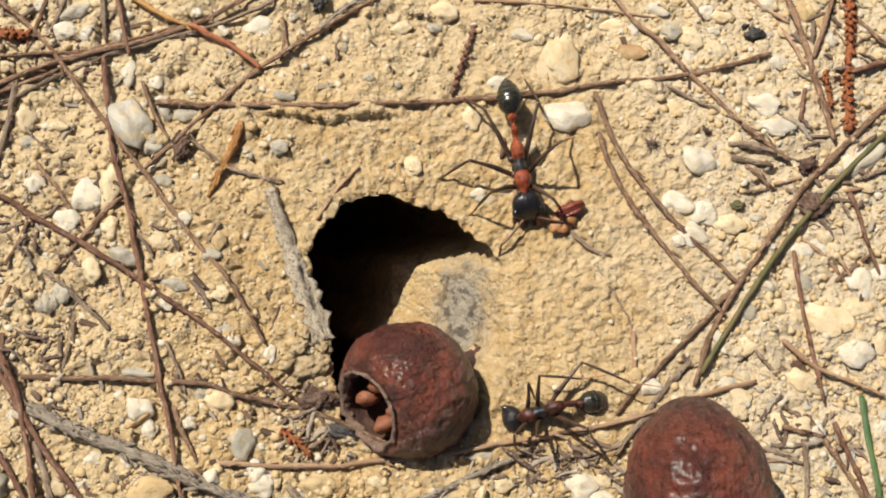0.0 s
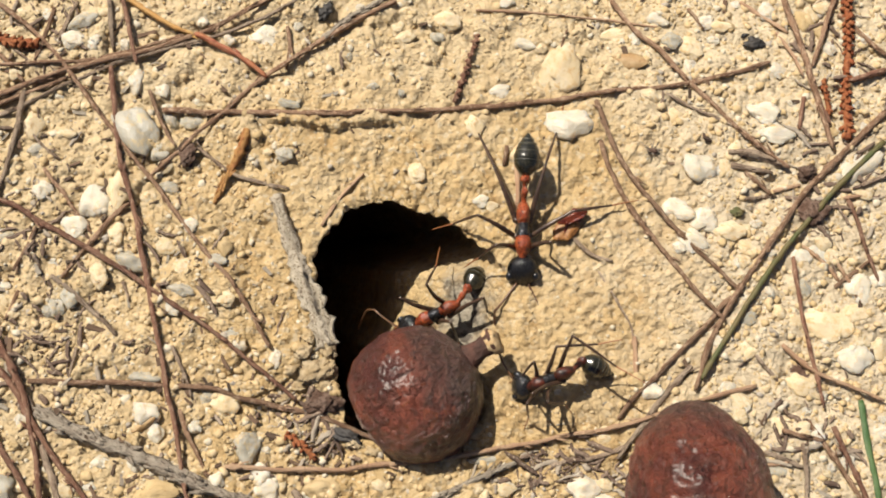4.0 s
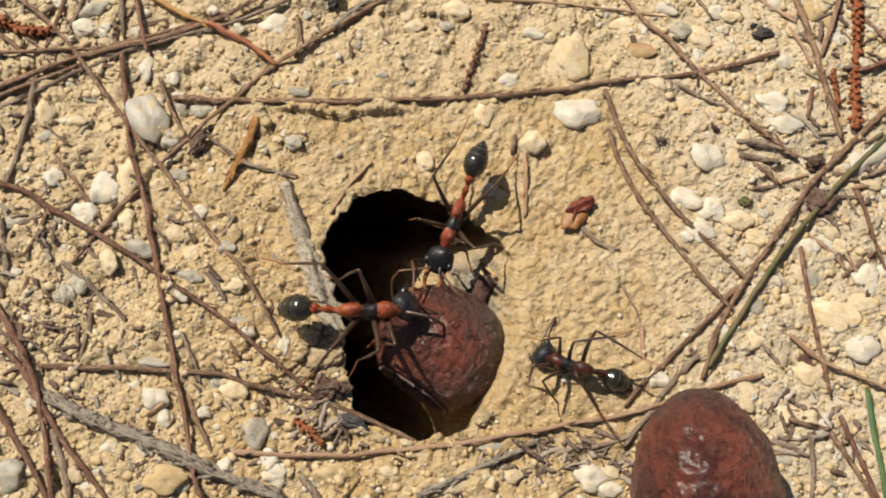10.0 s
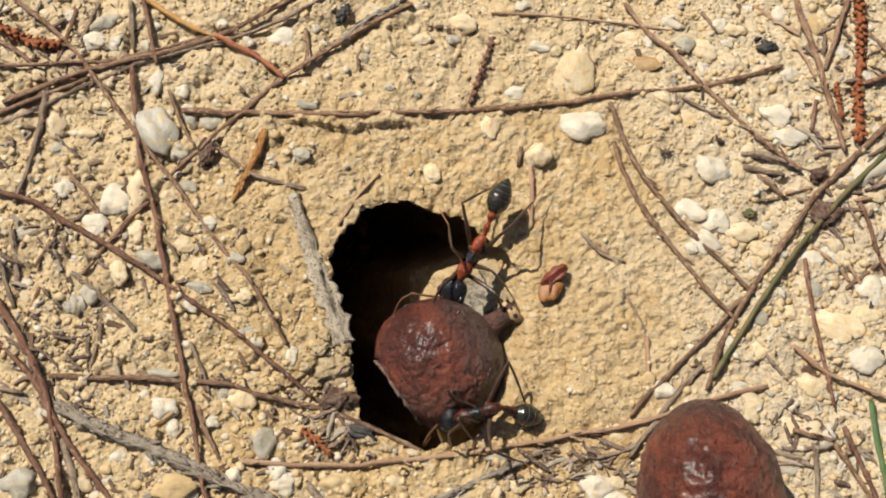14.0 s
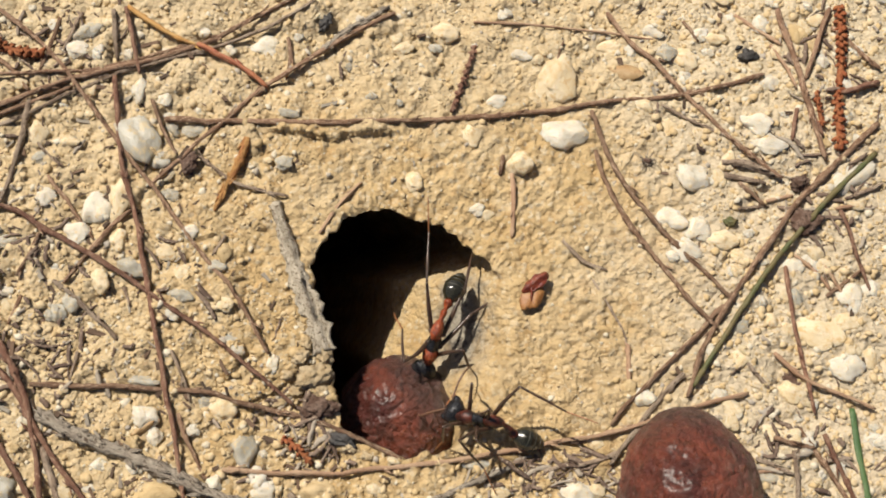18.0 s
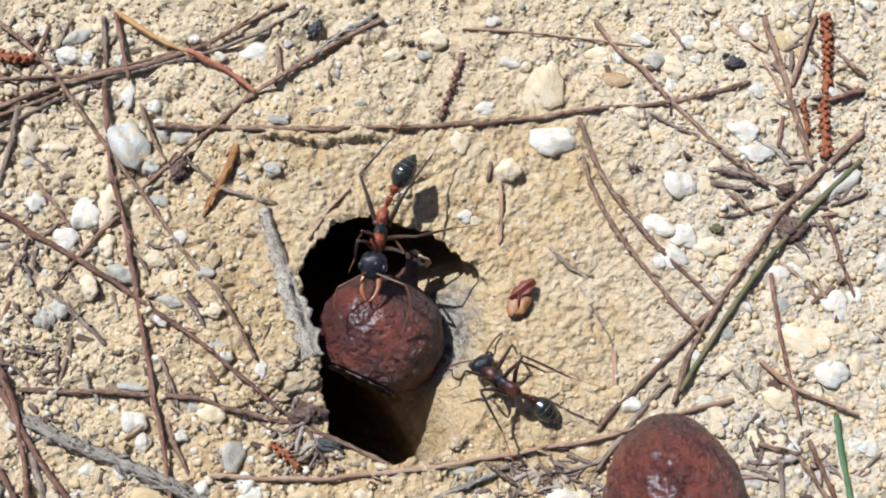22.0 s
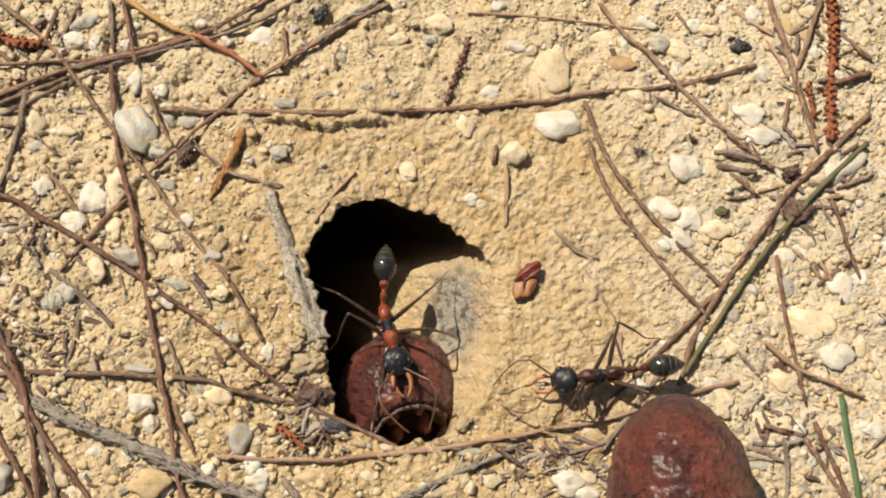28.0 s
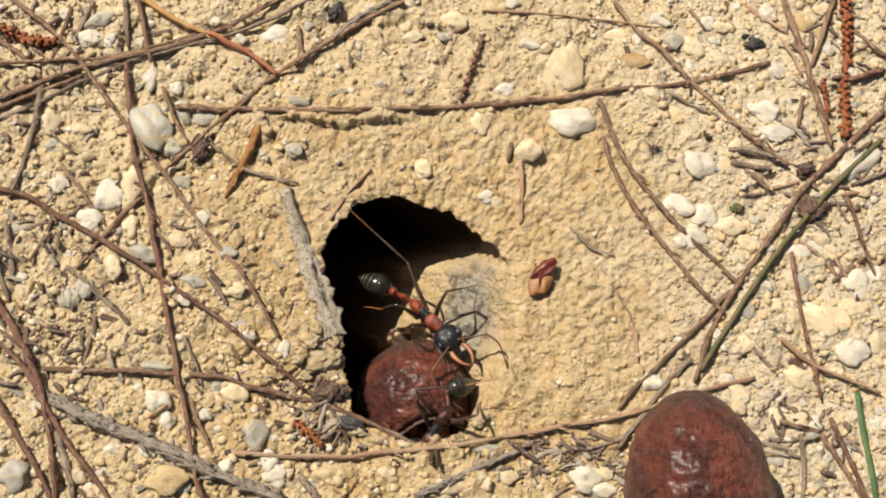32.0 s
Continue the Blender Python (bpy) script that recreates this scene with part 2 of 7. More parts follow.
SLIVER = surface("orange_bark", (0.446, 0.245, 0.086), (0.331, 0.137, 0.05), (0.158, 0.072, 0.036), 0.9, 0.3, 0.85, 0.4, (0.54, 0.67), spec=0.25, fibre=True)
SOIL = surface("soil_clod", (0.403, 0.302, 0.169), (0.468, 0.374, 0.238), (0.302, 0.209, 0.108), 1.2, 0.4, 0.9, 0.35, (0.54, 0.7), spec=0.2, vary=0.2)
RUST = surface("rust_catkin", (0.216, 0.061, 0.022), (0.274, 0.108, 0.043), (0.108, 0.036, 0.022), 1.0, 0.4, 0.8, 0.15, (0.52, 0.68), spec=0.25)
OLIVE = surface("olive_stem", (0.068, 0.076, 0.022), (0.115, 0.09, 0.032), (0.158, 0.108, 0.058), 2.0, 0.4, 0.55, 0.12, (0.56, 0.7), spec=0.45)
GREEN = surface("green_blade", (0.036, 0.086, 0.022), (0.061, 0.112, 0.032), (0.122, 0.144, 0.058), 1.6, 0.3, 0.5, 0.1, (0.56, 0.7), spec=0.45, fibre=True)
BARK = surface("pale_bark", (0.56, 0.495, 0.385), (0.43, 0.37, 0.285), (0.158, 0.116, 0.078), 0.9, 0.35, 0.9, 0.45, (0.53, 0.63), spec=0.2)
ASHBARK = surface("ash_bark", (0.389, 0.338, 0.266), (0.274, 0.23, 0.18), (0.115, 0.083, 0.058), 0.9, 0.35, 0.9, 0.5, (0.53, 0.63), spec=0.2, fibre=True)
SOOT = surface("black_crumb", (0.014, 0.013, 0.012), (0.036, 0.032, 0.029), (0.086, 0.072, 0.058), 1.0, 0.4, 0.6, 0.1)
BARKCRUMB = surface("bark_crumb", (0.094, 0.054, 0.037), (0.173, 0.119, 0.09), (0.043, 0.025, 0.018), 1.0, 0.35, 0.85, 0.3, (0.53, 0.66), spec=0.25, vary=0.3)
LEAF = surface("brown_leaf", (0.317, 0.194, 0.083), (0.374, 0.259, 0.126), (0.187, 0.101, 0.043), 1.4, 0.4, 0.6, 0.06)


def shell_material(name, join):
    """Waxy red-brown bark of the capsules, wrinkled, darker where the stalk joins."""
    n = Nodes(name)
    vec = n.add("TexCoord").outputs["Object"]
    broad, mid, fine = n.noise(vec, 0.0052, 3.0, 0.5, 0.6), n.noise(vec, 0.0017, 5.0, 0.6, 0.8), n.noise(vec, 0.0005, 5.0, 0.65)
    col = n.mix(n.band(broad, 0.36, 0.62), (0.072, 0.0150, 0.0095), (0.172, 0.041, 0.0200))
    col = n.mix(n.math("MULTIPLY", n.band(mid, 0.50, 0.64), 0.6), col, (0.060, 0.022, 0.013))
    col = n.mix(n.math("MULTIPLY", n.band(mid, 0.42, 0.30), 0.7), col, (0.21, 0.072, 0.034))
    high = n.add("SeparateXYZ", Vector=vec).outputs[2]
    scar = n.band(n.math("ADD", high, n.math("MULTIPLY", n.math("ADD", broad, n.math("MULTIPLY", mid, 0.6)), 0.007)), join, join + 0.004)
    col = n.mix(n.math("MULTIPLY", scar, 0.8), col, n.mix(n.band(fine, 0.45, 0.6), (0.045, 0.026, 0.022), (0.115, 0.062, 0.045)))
    col = n.mix(n.math("MULTIPLY", n.band(fine, 0.62, 0.72), 0.5), col, (0.36, 0.22, 0.15))
    n.put(n.out, "Base Color", col)
    n.put(n.out, "Roughness", n.add("MapRange", Value=mid, i1=0.3, i2=0.7, i3=0.23, i4=0.46).outputs[0])
    n.out.inputs["Specular IOR Level"].default_value = 0.6
    n.out.inputs["Coat Weight"].default_value, n.out.inputs["Coat Roughness"].default_value = 0.25, 0.34
    ridge = n.math("ABSOLUTE", n.math("SUBTRACT", mid, 0.5))
    warts = n.math("SUBTRACT", 1.0, n.add("TexVoronoi", Vector=vec, Scale=1 / 0.0011, Randomness=1.0).outputs["Distance"])
    height = n.math("ADD", n.math("MULTIPLY", ridge, 1.3), n.math("ADD", mid, n.math("MULTIPLY", fine, 0.8)))
    n.bump(n.math("ADD", height, n.math("MULTIPLY", warts, 0.45)), 0.0011)
    return n.mat


SHELL, SHELL_LONG = shell_material("nut_shell", 0.0072), shell_material("long_nut_shell", 0.0142)
SHELL_DARK = surface("nut_base", (0.06, 0.03, 0.022), (0.10, 0.045, 0.032), (0.035, 0.02, 0.016), 1.6, 0.6, 0.55, 0.35, (0.53, 0.68), spec=0.35)
RIM = surface("nut_rim", (0.12, 0.075, 0.056), (0.20, 0.14, 0.11), (0.06, 0.036, 0.026), 1.0, 0.35, 0.8, 0.18, (0.53, 0.68), spec=0.3)
PITH = surface("pale_pith", (0.418, 0.288, 0.144), (0.475, 0.36, 0.209), (0.245, 0.13, 0.058), 0.9, 0.3, 0.8, 0.1, (0.56, 0.7), spec=0.2)
VALVE = surface("orange_valve", (0.24, 0.085, 0.036), (0.18, 0.06, 0.028), (0.16, 0.06, 0.035), 1.2, 0.4, 0.6, 0.1)
DARKWOOD = surface("nut_inside", (0.06, 0.028, 0.02), (0.10, 0.05, 0.035), (0.03, 0.015, 0.01), 1.0, 0.4, 0.8, 0.12)
BLACK = surface("black_cuticle", (0.008, 0.008, 0.009), (0.014, 0.014, 0.015), (0.022, 0.022, 0.024), 0.8, 0.16, 0.14, 0.05, (0.5, 0.7), spec=0.42)
GASTER = surface("dark_gaster", (0.010, 0.010, 0.006), (0.018, 0.017, 0.010), (0.085, 0.075, 0.045), 0.8, 0.12, 0.17, 0.014, (0.54, 0.70), coat=0.4, spec=0.55)
RED = surface("red_cuticle", (0.18, 0.033, 0.011), (0.30, 0.066, 0.020), (0.05, 0.016, 0.009), 0.7, 0.26, 0.20, 0.13, (0.52, 0.64), spec=0.55)
# third ant: dark red, with the shade from its legs mixed into the colour
DARKRED_SHADED = surface("dark_red_cuticle_shaded", (0.016, 0.008, 0.007), (0.10, 0.022, 0.010), (0.025, 0.012, 0.010), 0.9, 0.2, 0.32, 0.05, (0.54, 0.70), spec=0.5)
LEG = surface("dark_leg", (0.034, 0.021, 0.015), (0.068, 0.038, 0.023), (0.12, 0.068, 0.038), 0.9, 0.2, 0.32, 0.02, (0.56, 0.74), spec=0.6)
FOOT = surface("amber_foot", (0.22, 0.085, 0.03), (0.30, 0.13, 0.05), (0.12, 0.05, 0.025), 0.9, 0.2, 0.42, 0.015)
FEELER = surface("brown_antenna", (0.085, 0.042, 0.022), (0.14, 0.07, 0.034), (0.05, 0.028, 0.018), 0.9, 0.2, 0.4, 0.015)
JAW = surface("orange_jaw", (0.26, 0.095, 0.03), (0.32, 0.13, 0.045), (0.18, 0.06, 0.025), 0.9, 0.25, 0.35, 0.02, spec=0.55)
BAND = surface("silvery_segment_edge", (0.028, 0.027, 0.019), (0.055, 0.052, 0.037), (0.014, 0.013, 0.010), 0.5, 0.12, 0.35, 0.03, (0.5, 0.65), spec=0.5)
EYE = surface("black_eye", (0.008, 0.008, 0.010), (0.012, 0.012, 0.014), (0.02, 0.02, 0.02), 0.4, 0.1, 0.22, 0.006, spec=0.7)
WING = surface("papery_husk", (0.22, 0.09, 0.022), (0.30, 0.14, 0.04), (0.12, 0.045, 0.018), 1.0, 0.3, 0.5, 0.05, inner=0.15)
SEED = surface("red_seed", (0.10, 0.016, 0.009), (0.17, 0.036, 0.015), (0.06, 0.016, 0.01), 0.7, 0.25, 0.22, 0.08, spec=0.6)


# ---- ground relief ----
def hashed(ix, iy, seed):
    h = (ix.astype(np.int64) * 374761393 + iy.astype(np.int64) * 668265263 + seed * 974634777) & 0x7FFFFFFF
    h = ((h ^ (h >> 13)) * 1274126177) & 0x7FFFFFFF
    h = ((h ^ (h >> 16)) * 668265263) & 0x7FFFFFFF
    return ((h ^ (h >> 15)) & 0xFFFFF) / 1048575.0


def smooth_noise(x, y, size, seed):
    x, y = np.asarray(x, float) / size, np.asarray(y, float) / size
    ix, iy = np.floor(x), np.floor(y)
    fx, fy = x - ix, y - iy
    fx, fy = fx * fx * (3 - 2 * fx), fy * fy * (3 - 2 * fy)
    a, b = hashed(ix, iy, seed), hashed(ix + 1, iy, seed)
    c, d = hashed(ix, iy + 1, seed), hashed(ix + 1, iy + 1, seed)
    return (a * (1 - fx) + b * fx) * (1 - fy) + (c * (1 - fx) + d * fx) * fy - 0.5


def clods(x, y, size, seed):
    """Rounded lumps: high in the middle of each cell, low in the joints between cells."""
    x, y = np.asarray(x, float) / size, np.asarray(y, float) / size
    ix, iy = np.floor(x), np.floor(y)
    best = np.full(np.shape(x), 9.0)
    lift = np.zeros(np.shape(x))
    for dx in (-1, 0, 1):
        for dy in (-1, 0, 1):
            jx, jy = ix + dx, iy + dy
            d = np.hypot(jx + hashed(jx, jy, seed) - x, jy + hashed(jx, jy, seed + 1) - y)
            tall = hashed(jx, jy, seed + 2)
            near = d < best
            best, lift = np.where(near, d, best), np.where(near, tall, lift)
    return np.sqrt(np.clip(1 - best * best, 0, 1)) * (0.35 + 0.65 * lift)


def pits(x, y, size, seed):
    """Small hollows in some cells of a loose grid, stretched each its own way."""
    x, y = np.asarray(x, float) / size, np.asarray(y, float) / size
    ix, iy = np.floor(x), np.floor(y)
    deep = np.zeros(np.shape(x))
    for dx in (-1, 0, 1):
        for dy in (-1, 0, 1):
            jx, jy = ix + dx, iy + dy
            ox, oy = x - jx - hashed(jx, jy, seed), y - jy - hashed(jx, jy, seed + 1)
            a = 6.28 * hashed(jx, jy, seed + 2)
            u, v = ox * np.cos(a) + oy * np.sin(a), oy * np.cos(a) - ox * np.sin(a)
            v = v + 0.12 * np.sin(u * 9 + a)
            strong = np.clip(hashed(jx, jy, seed + 3) * 2.2 - 0.9, 0, 1)
            deep = np.maximum(deep, strong * np.exp(-((u / 0.26) ** 2) - (v / 0.10) ** 2))
    return deep


def steep(x, low, high):
    t = np.clip((x - low) / (high - low), 0, 1)
    return t * t * (3 - 2 * t)


def gritty(x, y):
    """0 on the trodden apron round the burrow, 1 in the gravelly litter."""
    return steep(np.hypot((x - APRON[0]) / 23, (y - APRON[1]) / 19), 0.75, 1.5)


def relief(x, y):
    """Height of the ground in mm at a place in mm."""
    x, y = np.asarray(x, float), np.asarray(y, float)
    g = gritty(x, y)
    flat = 1 - 0.75 * steep(x, 2, 26)
    h = 1.2 * smooth_noise(x, y, 17, 3) + (0.5 + 0.5 * g) * smooth_noise(x, y, 6, 4)
    h = h + (0.5 + 0.3 * g) * smooth_noise(x, y, 2.3, 5) + (0.52 - 0.16 * g) * smooth_noise(x, y, 0.9, 6) + (0.42 - 0.18 * g) * smooth_noise(x, y, 0.5, 8)
    h = h + (0.2 + 0.30 * g * flat) * (clods(x, y, 1.9, 11) - 0.5) + (0.12 + 0.08 * g * flat) * (clods(x, y, 0.8, 21) - 0.5)
    h = h + g * flat * (1.15 * (clods(x, y, 3.4, 71) - 0.5) + 0.7 * (clods(x, y, 5.6, 76) - 0.5))
    crack = np.abs(smooth_noise(x, y, 4.2, 51) + 0.35 * smooth_noise(x, y, 1.5, 52))
    h = h - 0.4 * g * np.exp(-((crack / 0.035) ** 2)) * steep(smooth_noise(x, y, 7, 53), -0.05, 0.2)
    h = h - 0.22 * pits(x, y, 2.6, 81)
    # a thin crust that breaks off in a ledge behind the burrow
    ledge = CRUST[2] - 1.3 * np.abs(smooth_noise(x, y, 1.6, 31)) - 0.25 * np.abs(smooth_noise(x, y, 0.6, 33)) - 0.7 * np.exp(-(((x - CRUST[0] - 6) / 2.6) ** 2))
    wide = steep(x, CRUST[0] - 2, CRUST[0] + 1) * (1 - steep(x, CRUST[1] - 5, CRUST[1]))
    h = h + 1.05 * wide * steep(y, ledge - 0.12, ledge + 0.12) * (1 - steep(y, ledge + 1.5, ledge + 7))
    return h


def rim_radius(a):
    """Radius in mm of the burrow's mouth round its middle."""
    turn = np.linspace(0, 2 * np.pi, len(MOUTH) + 1)
    r = np.interp(np.mod(a, 2 * np.pi), turn, MOUTH + MOUTH[:1])
    return r


def mesh_object(name, verts, faces, mat, smooth=True):
    """An object from arrays of corners and of triangles or quads."""
    me = bpy.data.meshes.new(name)
    verts, faces = np.asarray(verts, np.float32), np.asarray(faces, np.int32)
    me.vertices.add(len(verts))
    me.vertices.foreach_set("co", verts.ravel())
    k = faces.shape[1]
    me.loops.add(faces.size)
    me.loops.foreach_set("vertex_index", faces.ravel())
    me.polygons.add(len(faces))
    me.polygons.foreach_set("loop_start", np.arange(0, faces.size, k, dtype=np.int32))
    me.update(calc_edges=True)
    me.materials.append(mat)
    me.polygons.foreach_set("use_smooth", np.full(len(faces), smooth))
    return new(name, me)


def make_ground():
    n = 1260
    a = np.linspace(0, 2 * np.pi, n, endpoint=False)
    ca, sa = np.cos(a), np.sin(a)
    base = rim_radius(a)
    xs, ys, zs = [], [], []
    # down the burrow: a ramp from the lower right, undercut walls elsewhere
    deg = (np.degrees(a) + 180) % 360 - 180
    ramp = steep(deg, -68, -30) * (1 - steep(deg, 22, 50))
    ragged = 1.5 * smooth_noise(ca * 9, sa * 9, 1.1, 41) + 0.7 * smooth_noise(ca * 11, sa * 11, 0.45, 42)
    ragged = ragged * (1 - 0.8 * ramp)
    rim = base + 0.8 * ragged
    side_x = RAMP[0] * ramp - (0.3 - 0.35 * ca) * (1 - ramp)
    side_y = RAMP[1] * ramp + (0.15 + 0.45 * sa) * (1 - ramp)
    for d in np.concatenate([np.linspace(95, 15, 40), np.linspace(14.6, 0.3, 56)]):
        bend = min(d, 14.5)
        sx, sy = -0.30 * (d - bend), 0.36 * (d - bend)
        shrink = 1 - 0.004 * (d - bend)
        wall = 1.3 * smooth_noise(a * 12 + 50, np.full(n, d), 3.1, 44) * min(1.0, d / 3) * (1 - ramp)
        r = (base + 0.8 * ragged * math.exp(-d / 1.3) + wall) * shrink
        x, y = HOLE[0] + sx + r * ca + side_x * bend, HOLE[1] + sy + r * sa + side_y * bend
        top = relief(HOLE[0] + (rim + 0.4) * ca, HOLE[1] + (rim + 0.4) * sa)
        soil = 0.9 * smooth_noise(x, y, 3.0, 61) + 0.5 * (clods(x, y, 1.6, 62) - 0.5) + 0.35 * smooth_noise(x, y, 0.8, 64) + 0.2 * smooth_noise(x, y, 0.45, 65)
        xs.append(x), ys.append(y), zs.append(top * math.exp(-d / 2) - d + soil * min(1.0, d / 1.5))
    xs.insert(0, xs[0] * 0 + xs[0].mean()), ys.insert(0, ys[0] * 0 + ys[0].mean()), zs.insert(0, zs[0] * 0 - 97)
    # outwards over the litter, then on to the horizon
    t = np.concatenate([np.arange(0.12, 66, 0.24), 66 * 1.16 ** np.arange(1, 92)])
    for s in t:
        blend = min(1.0, s / 30)
        r = (rim + s) * (1 - blend) + (base.mean() + s) * blend
        x, y = HOLE[0] + r * ca, HOLE[1] + r * sa
        fade = 1.0 if s < 70 else 70 / s
        z = relief(x, y) * fade - 0.35 * math.exp(-s / 0.5)
        if s > 400:
            z = z * 0
        xs.append(x), ys.append(y), zs.append(z)
    v = np.stack([np.array(xs), np.array(ys), np.array(zs)], -1) * MM
    rows = len(xs)
    i = (np.arange(rows - 1)[:, None] * n + np.arange(n)[None]).ravel()
    j = (np.arange(rows - 1)[:, None] * n + (np.arange(n)[None] + 1) % n).ravel()
    faces = np.stack([i, i + n, j + n, j], -1)
    ob = mesh_object("ground", v.reshape(-1, 3), faces, sand_material())
    return tagged(ob, "pale yellow sandy soil with a burrow hole", "ground", kind="structure")


make_ground()


def level(x, y):
    return float(relief(x, y))


# ---- helpers for things ----
def ball(bm_div, seed, lump, flat=1.0):
    """A lumpy stone about the origin with radius 1."""
    bm = bmesh.new()
    bmesh.ops.create_icosphere(bm, subdivisions=bm_div, radius=1.0)
    for v in bm.verts:
        p = v.co.copy()
        k = 1 + lump * noise.noise(p * 1.1 + Vector((seed * 7.1, 0, 0))) + 0.4 * lump * noise.noise(p * 2.6 + Vector((0, seed * 5.3, 0)))
        if lump > 0.4:
            for j in range(5):
                cut = Vector((math.sin(seed * 3.1 + j * 2.4), math.cos(seed * 1.7 + j * 1.9), math.sin(j * 1.3 + seed))).normalized()
                k = k - 0.6 * max(0.0, k - 0.9 / max(0.3, p.dot(cut)))
        v.co = p * k
        v.co.z *= flat
    return bm


def part(name, bm, material, parent=None, label=""):
    me = bpy.data.meshes.new(name)
    for f in bm.faces:
        f.smooth = True
    bm.to_mesh(me)
    bm.free()
    me.materials.append(material)
    ob = new(name, me)
    if parent:
        ob.parent = parent
    return tagged(ob, label)


def curve_points(pts, step):
    """Points along a smooth curve through pts."""
    pts = [Vector(p) for p in pts]
    ends = [2 * pts[0] - pts[1]] + pts + [2 * pts[-1] - pts[-2]]
    out = []
    for a, b, c, d in zip(ends, ends[1:], ends[2:], ends[3:]):
        count = max(2, int((c - b).length / step))
        for i in range(count):
            t = i / count
            out.append(0.5 * (2 * b + (c - a) * t + (2 * a - 5 * b + 4 * c - d) * t * t + (3 * b - a - 3 * c + d) * t**3))
    return out + [pts[-1]]


def tube(bm, pts, radii, sides=7, flat=1.0, seed=0.0, rough=0.0):
    """A closed tube along pts (mm) with a radius (mm) at each, written in metres."""
    rings = []
    uv = bm.loops.layers.uv.verify()
    step = (pts[1] - pts[0]).length
    for i, p in enumerate(pts):
        ahead = (pts[min(i + 1, len(pts) - 1)] - pts[max(i - 1, 0)]).normalized()
        ref = Vector((0, 0, 1)) if abs(ahead.z) < 0.95 else Vector((1, 0, 0))
        side = ahead.cross(ref).normalized()
        up = side.cross(ahead)
        ring = []
        for k in range(sides):
            a = 2 * math.pi * k / sides
            w = 1 + rough * (0.7 * noise.noise(Vector((i * 0.09 + seed * 13, k * 1.37, seed))) + 0.4 * noise.noise(Vector((i * 0.8 + seed * 13, math.cos(a) * 1.5, math.sin(a) * 1.5))))
            ring.append(bm.verts.new((p + (side * math.cos(a) + up * math.sin(a) * flat) * radii[i] * w) * MM))
        rings.append(ring)
    girth = 2 * math.pi * max(radii) / sides
    for i, (a, b) in enumerate(zip(rings, rings[1:])):
        for k in range(sides):
            face = bm.faces.new((a[k], a[(k + 1) % sides], b[(k + 1) % sides], b[k]))
            for loop, (u, v) in zip(face.loops, ((k, i), (k + 1, i), (k + 1, i + 1), (k, i + 1))):
                loop[uv].uv = (u * girth * MM, v * step * MM)
    bm.faces.new(rings[0][::-1])
    bm.faces.new(rings[-1])
    return bm


def settle(name, bm, mat, label, category, group=""):
    """Links a mesh made at its place in the world, with its origin in its middle."""
    mid = sum((v.co for v in bm.verts), Vector()) / len(bm.verts)
    bmesh.ops.translate(bm, verts=bm.verts, vec=-mid)
    ob = part(name, bm, mat)
    ob.location = mid
    return tagged(ob, label, category, group)


TWIG_COUNT = [0]


